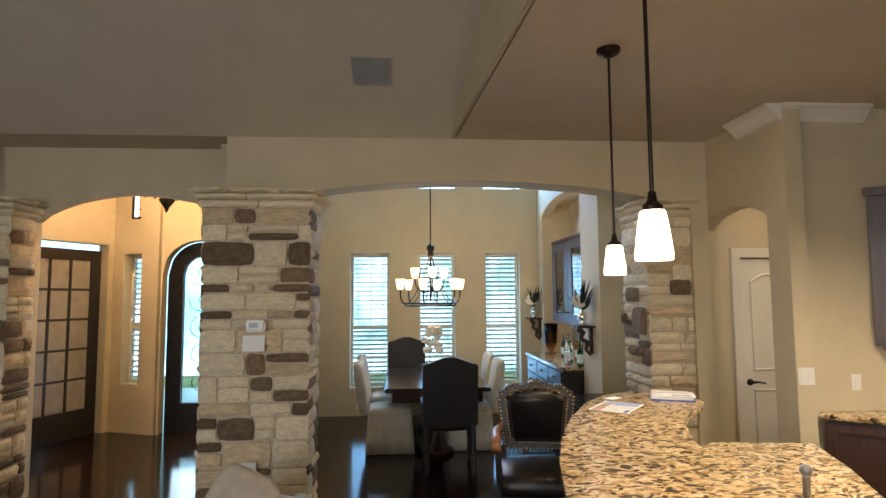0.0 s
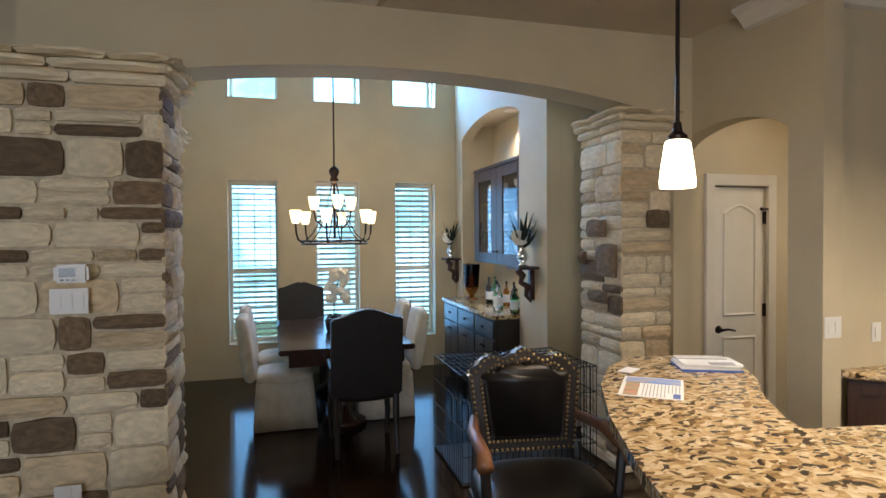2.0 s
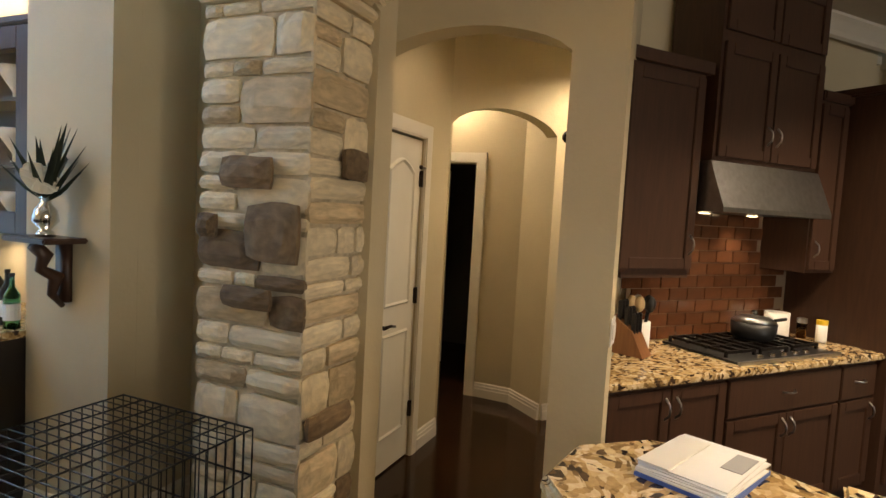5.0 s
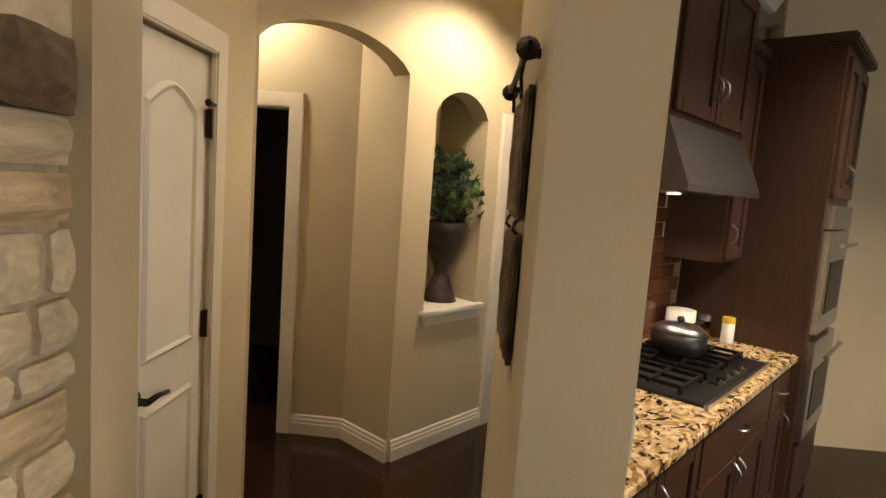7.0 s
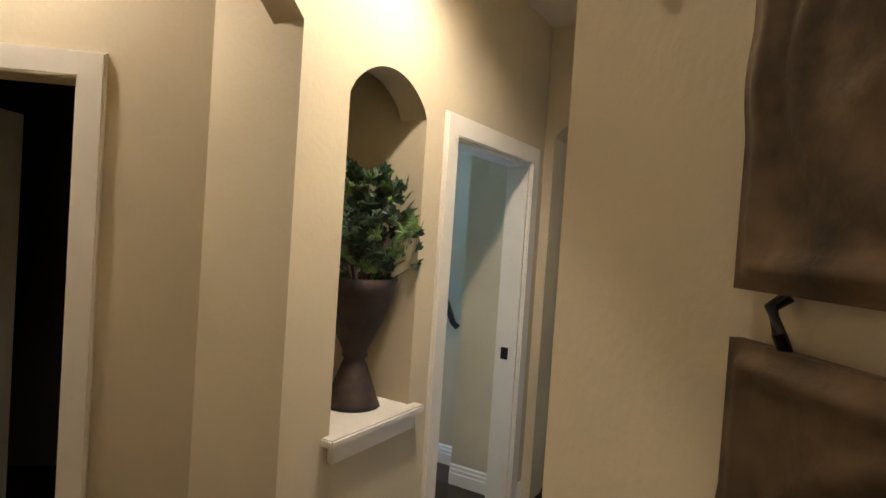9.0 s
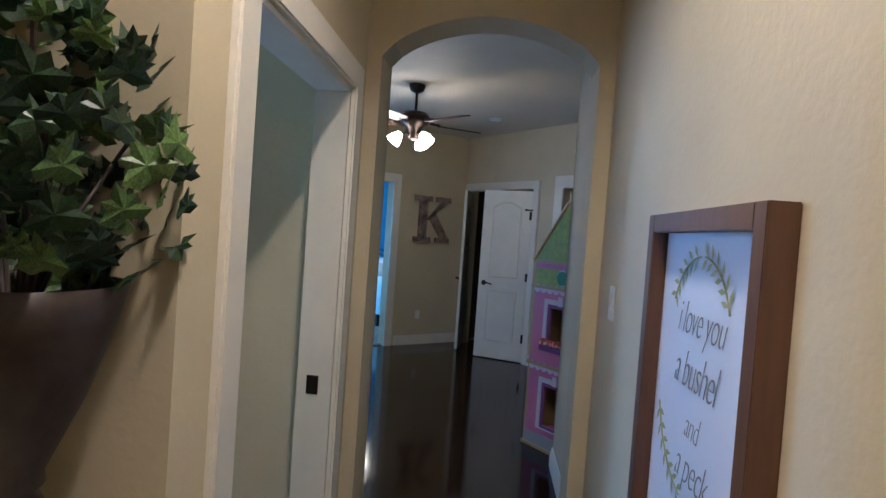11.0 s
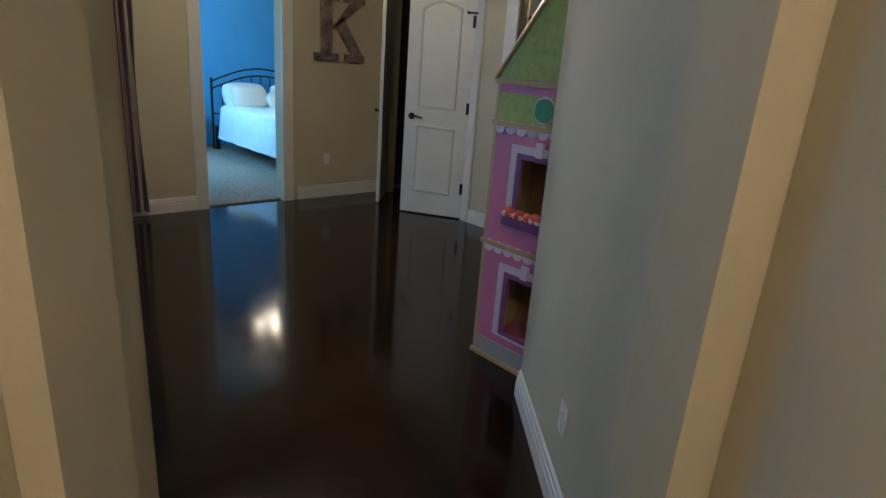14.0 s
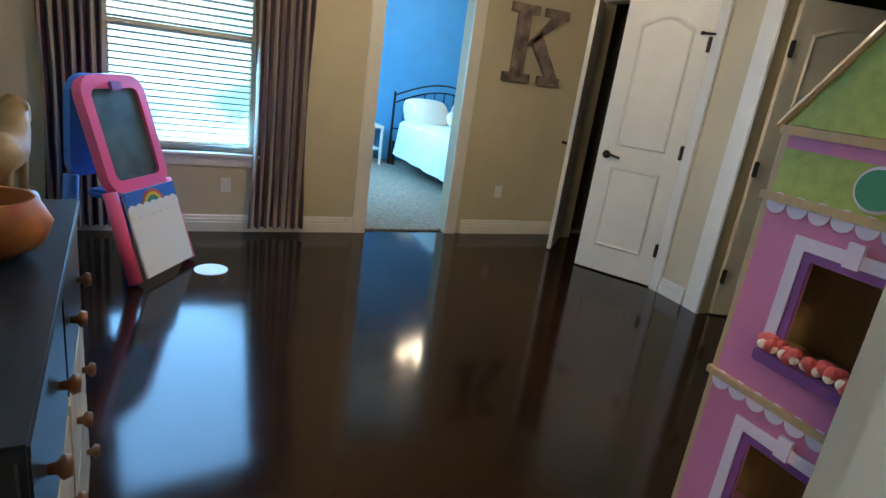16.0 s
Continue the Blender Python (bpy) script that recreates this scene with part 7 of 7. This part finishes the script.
for z0, rise in ((0.95, 0.2), (0.85, 0.2), (0.5, 0.0)):
    add_tube(bm, [(-0.74 + 1.48 * i / 16, 0.85, z0 + rise * math.sin(math.pi * i / 16)) for i in range(17)], 0.011)
for k in range(1, 10):
    x = -0.74 + 0.148 * k
    add_tube(bm, [(x, 0.85, 0.5), (x, 0.85, 0.86 + 0.2 * math.sin(math.pi * k / 10))], 0.007, 6)
part("headboard", bm, M_IRON, bd, "arched black iron headboard")
for x in (-0.7, 0.7):
    for y in (-1.1, 0.8):
        part("leg", box((x - 0.025, y - 0.025, 0), (x + 0.025, y + 0.025, 0.33)), M_IRON, bd)
for x, y, z, mt, s in ((-0.36, 0.58, 0.76, M_BED, 0.3), (0.36, 0.58, 0.76, M_BED, 0.3), (-0.4, 0.36, 0.78, M_PILLOWC, 0.24), (0.3, 0.36, 0.78, M_BED, 0.24), (0.0, 0.2, 0.75, M_PILLOWC, 0.18)):
    single("pillow", cushion((-s, -0.07, -s * 0.65), (s, 0.07, s * 0.65), 0.05), mt, "plump pale pillow propped on the bed", "pillow", bd.matrix_world @ pose(x, y, z, -35), True, "pillows on the bed")
ns = thing("nightstand", "small white nightstand beside the bed", "nightstand", pose(14.6, 0.85, 0.015))
part("top", box((-0.2, -0.2, 0.5), (0.2, 0.2, 0.53), 0.004), M_TRIM, ns)
part("shelf", box((-0.18, -0.18, 0.2), (0.18, 0.18, 0.22)), M_TRIM, ns)
for x in (-0.18, 0.18):
    for y in (-0.18, 0.18):
        part("leg", box((x - 0.015, y - 0.015, 0), (x + 0.015, y + 0.015, 0.5)), M_TRIM, ns)

# ---- masonry and tiles ----


def stone_mesh(material, seed):
    rnd = random.Random(seed)
    bm = bmesh.new()
    NX, NZ = 4, 3
    g = []
    for i in range(NX + 1):
        col = []
        for j in range(NZ + 1):
            x, z = i / NX - 0.5, j / NZ - 0.5
            edge = i in (0, NX) or j in (0, NZ)
            corner = i in (0, NX) and j in (0, NZ)
            y = -0.45 if edge else -0.9 - 0.25 * rnd.random()
            if edge and not corner:
                y -= 0.25 * rnd.random()
            sx = x * (0.93 if corner else 1.0) + (0 if edge and i in (0, NX) else rnd.uniform(-0.04, 0.04))
            sz = z * (0.9 if corner else 1.0) + (rnd.uniform(-0.06, 0.03) if edge else rnd.uniform(-0.05, 0.05))
            col.append(bm.verts.new((sx, y, max(-0.5, min(0.5, sz)))))
        g.append(col)
    for i in range(NX):
        for j in range(NZ):
            bm.faces.new((g[i][j], g[i + 1][j], g[i + 1][j + 1], g[i][j + 1]))
    rim = [g[i][0] for i in range(NX + 1)] + [g[NX][j] for j in range(1, NZ + 1)] + [g[i][NZ] for i in range(NX - 1, -1, -1)] + [g[0][j] for j in range(NZ - 1, 0, -1)]
    back = [bm.verts.new((v.co.x, 0, v.co.z)) for v in rim]
    for k in range(len(rim)):
        bm.faces.new((rim[k], back[k], back[(k + 1) % len(rim)], rim[(k + 1) % len(rim)]))
    return mesh_of("stone", bm, material)


STONES = {k: [stone_mesh(m, 10 * i + j) for j in range(5)] for i, (k, m) in enumerate((("l", M_STONE), ("t", M_STONE_TAN), ("d", M_STONE_DARK)))}


def stone_face(parent, m, width, z0, z1, seed, dark, wrap0=0.0, wrap1=0.0):
    """Courses of uneven stones on a face; m maps x along the face, -y outwards."""
    rnd = random.Random(seed)
    z = z0
    while z < z1 - 0.02:
        h = min(rnd.choice((0.07, 0.1, 0.125, 0.15, 0.17, 0.19)), z1 - z)
        if z1 - z - h < 0.05:
            h = z1 - z
        x = -wrap0
        end = width + wrap1
        while x < end - 0.01:
            w = min(rnd.uniform(0.14, 0.4) if h > 0.08 else rnd.uniform(0.1, 0.3), end - x)
            if end - x - w < 0.08:
                w = end - x
            pieces = [(z, h)]
            if h > 0.12 and rnd.random() < 0.35:
                c = h * rnd.uniform(0.4, 0.6)
                pieces = [(z, c), (z + c, h - c)]
            for pz, ph in pieces:
                q = rnd.random()
                k = "d" if q < dark else ("t" if q < dark + 0.12 else "l")
                o = new("stone", rnd.choice(STONES[k]))
                o.parent = parent
                o.matrix_basis = m @ pose(x + w / 2, 0, pz + ph / 2) @ Matrix.Diagonal((w - 0.012, 0.03 * rnd.uniform(0.7, 1.25), ph - 0.012, 1))
            x += w
        z += h


def pillar(x0, x1, y0, y1, seed, dark, faces, top, label):
    p = thing("stone_pillar", label, "pillar", group="stone pillars")
    part("core", box((x0 + 0.02, y0 + 0.02, 0), (x1 - 0.02, y1 - 0.02, top)), M_MORTAR, p, "mortar bed")
    fm = {"s": (pose(x0, y0 + 0.02, 0), x1 - x0), "e": (pose(x1 - 0.02, y0, 0, 0, 0, 90), y1 - y0), "w": (pose(x0 + 0.02, y1, 0, 0, 0, -90), y1 - y0)}
    for i, f in enumerate(faces):
        m, w = fm[f]
        stone_face(p, m, w, 0.0, top - 0.15, seed + i, dark)
        for k, (za, zb, o) in enumerate(((top - 0.15, top - 0.09, 0.02), (top - 0.09, top - 0.04, 0.045), (top - 0.04, top, 0.065))):
            rnd = random.Random(seed * 7 + k + 13 * i)
            x = -o
            while x < w + o - 0.01:
                ww = min(rnd.uniform(0.25, 0.55), w + o - x)
                if w + o - x - ww < 0.12:
                    ww = w + o - x
                s = new("cap_stone", rnd.choice(STONES["l"]))
                s.parent = p
                s.matrix_basis = m @ pose(x + ww / 2, 0, (za + zb) / 2) @ Matrix.Diagonal((ww - 0.006, o + 0.035, zb - za - 0.003, 1))
                x += ww
    part("cap_slab", box((x0 + 0.01, y0 + 0.01, top - 0.01), (x1 - 0.01, y1 - 0.01, top + 0.005)), M_STONE, p)
    return p


pillar(-0.82, -0.02, 4.784, 5.26, 21, 0.27, "sew", 2.53, "square pillar of rough cream and brown stones")
pillar(-3.3, -2.52, 5.35, 5.69, 31, 0.25, "se", 2.55, "square pillar of rough cream and brown stones by the entry")
pillar(-0.82, -0.25, 6.1, 6.68, 41, 0.25, "se", 2.47, "stone pillar between the foyer and dining room")
rp = pillar(2.766, 3.2, 5.29, 5.86, 52, 0.06, "sw", 2.55, "square pillar of pale cream stones beside the pantry")
# large dark stones on the pale pillar
for m, x, z, w, h in ((pose(2.752, 5.86, 0, 0, 0, -90), 0.42, 1.49, 0.26, 0.24), (pose(2.752, 5.86, 0, 0, 0, -90), 0.3, 1.22, 0.25, 0.09), (pose(2.752, 5.86, 0, 0, 0, -90), 0.08, 1.5, 0.1, 0.1), (pose(2.766, 5.276, 0), 0.28, 1.78, 0.18, 0.13), (pose(2.766, 5.276, 0), 0.16, 0.72, 0.3, 0.1), (pose(2.752, 5.86, 0, 0, 0, -90), 0.28, 1.72, 0.26, 0.13)):
    o = new("stone", STONES["d"][int(x * 100) % 5])
    o.parent = rp
    o.matrix_basis = m @ pose(x, 0, z) @ Matrix.Diagonal((w, 0.035, h, 1))

# brown subway tiles behind the cooktop
bs = tagged(new("backsplash"), "glossy brown subway tile backsplash", "backsplash", "", "structure")
bs.matrix_world = HP
part("grout", box((0.67, 6.098, 0.914), (2.12, 6.106, 1.7)), M_GROUT, bs)
tile = mesh_of("tile", box((-0.075, -0.007, -0.0365), (0.075, 0, 0.0365), 0.0025), M_TILE)
for r in range(10):
    z = 0.953 + 0.077 * r
    for k in range(11):
        u = 0.7 + 0.154 * k - (0.077 if r % 2 else 0)
        if u < 0.7 or u > 2.06 or (z > 1.34 and not 0.9 < u < 1.78):
            continue
        o = new("tile", tile)
        o.parent = bs
        o.matrix_basis = pose(u, 6.098, z)
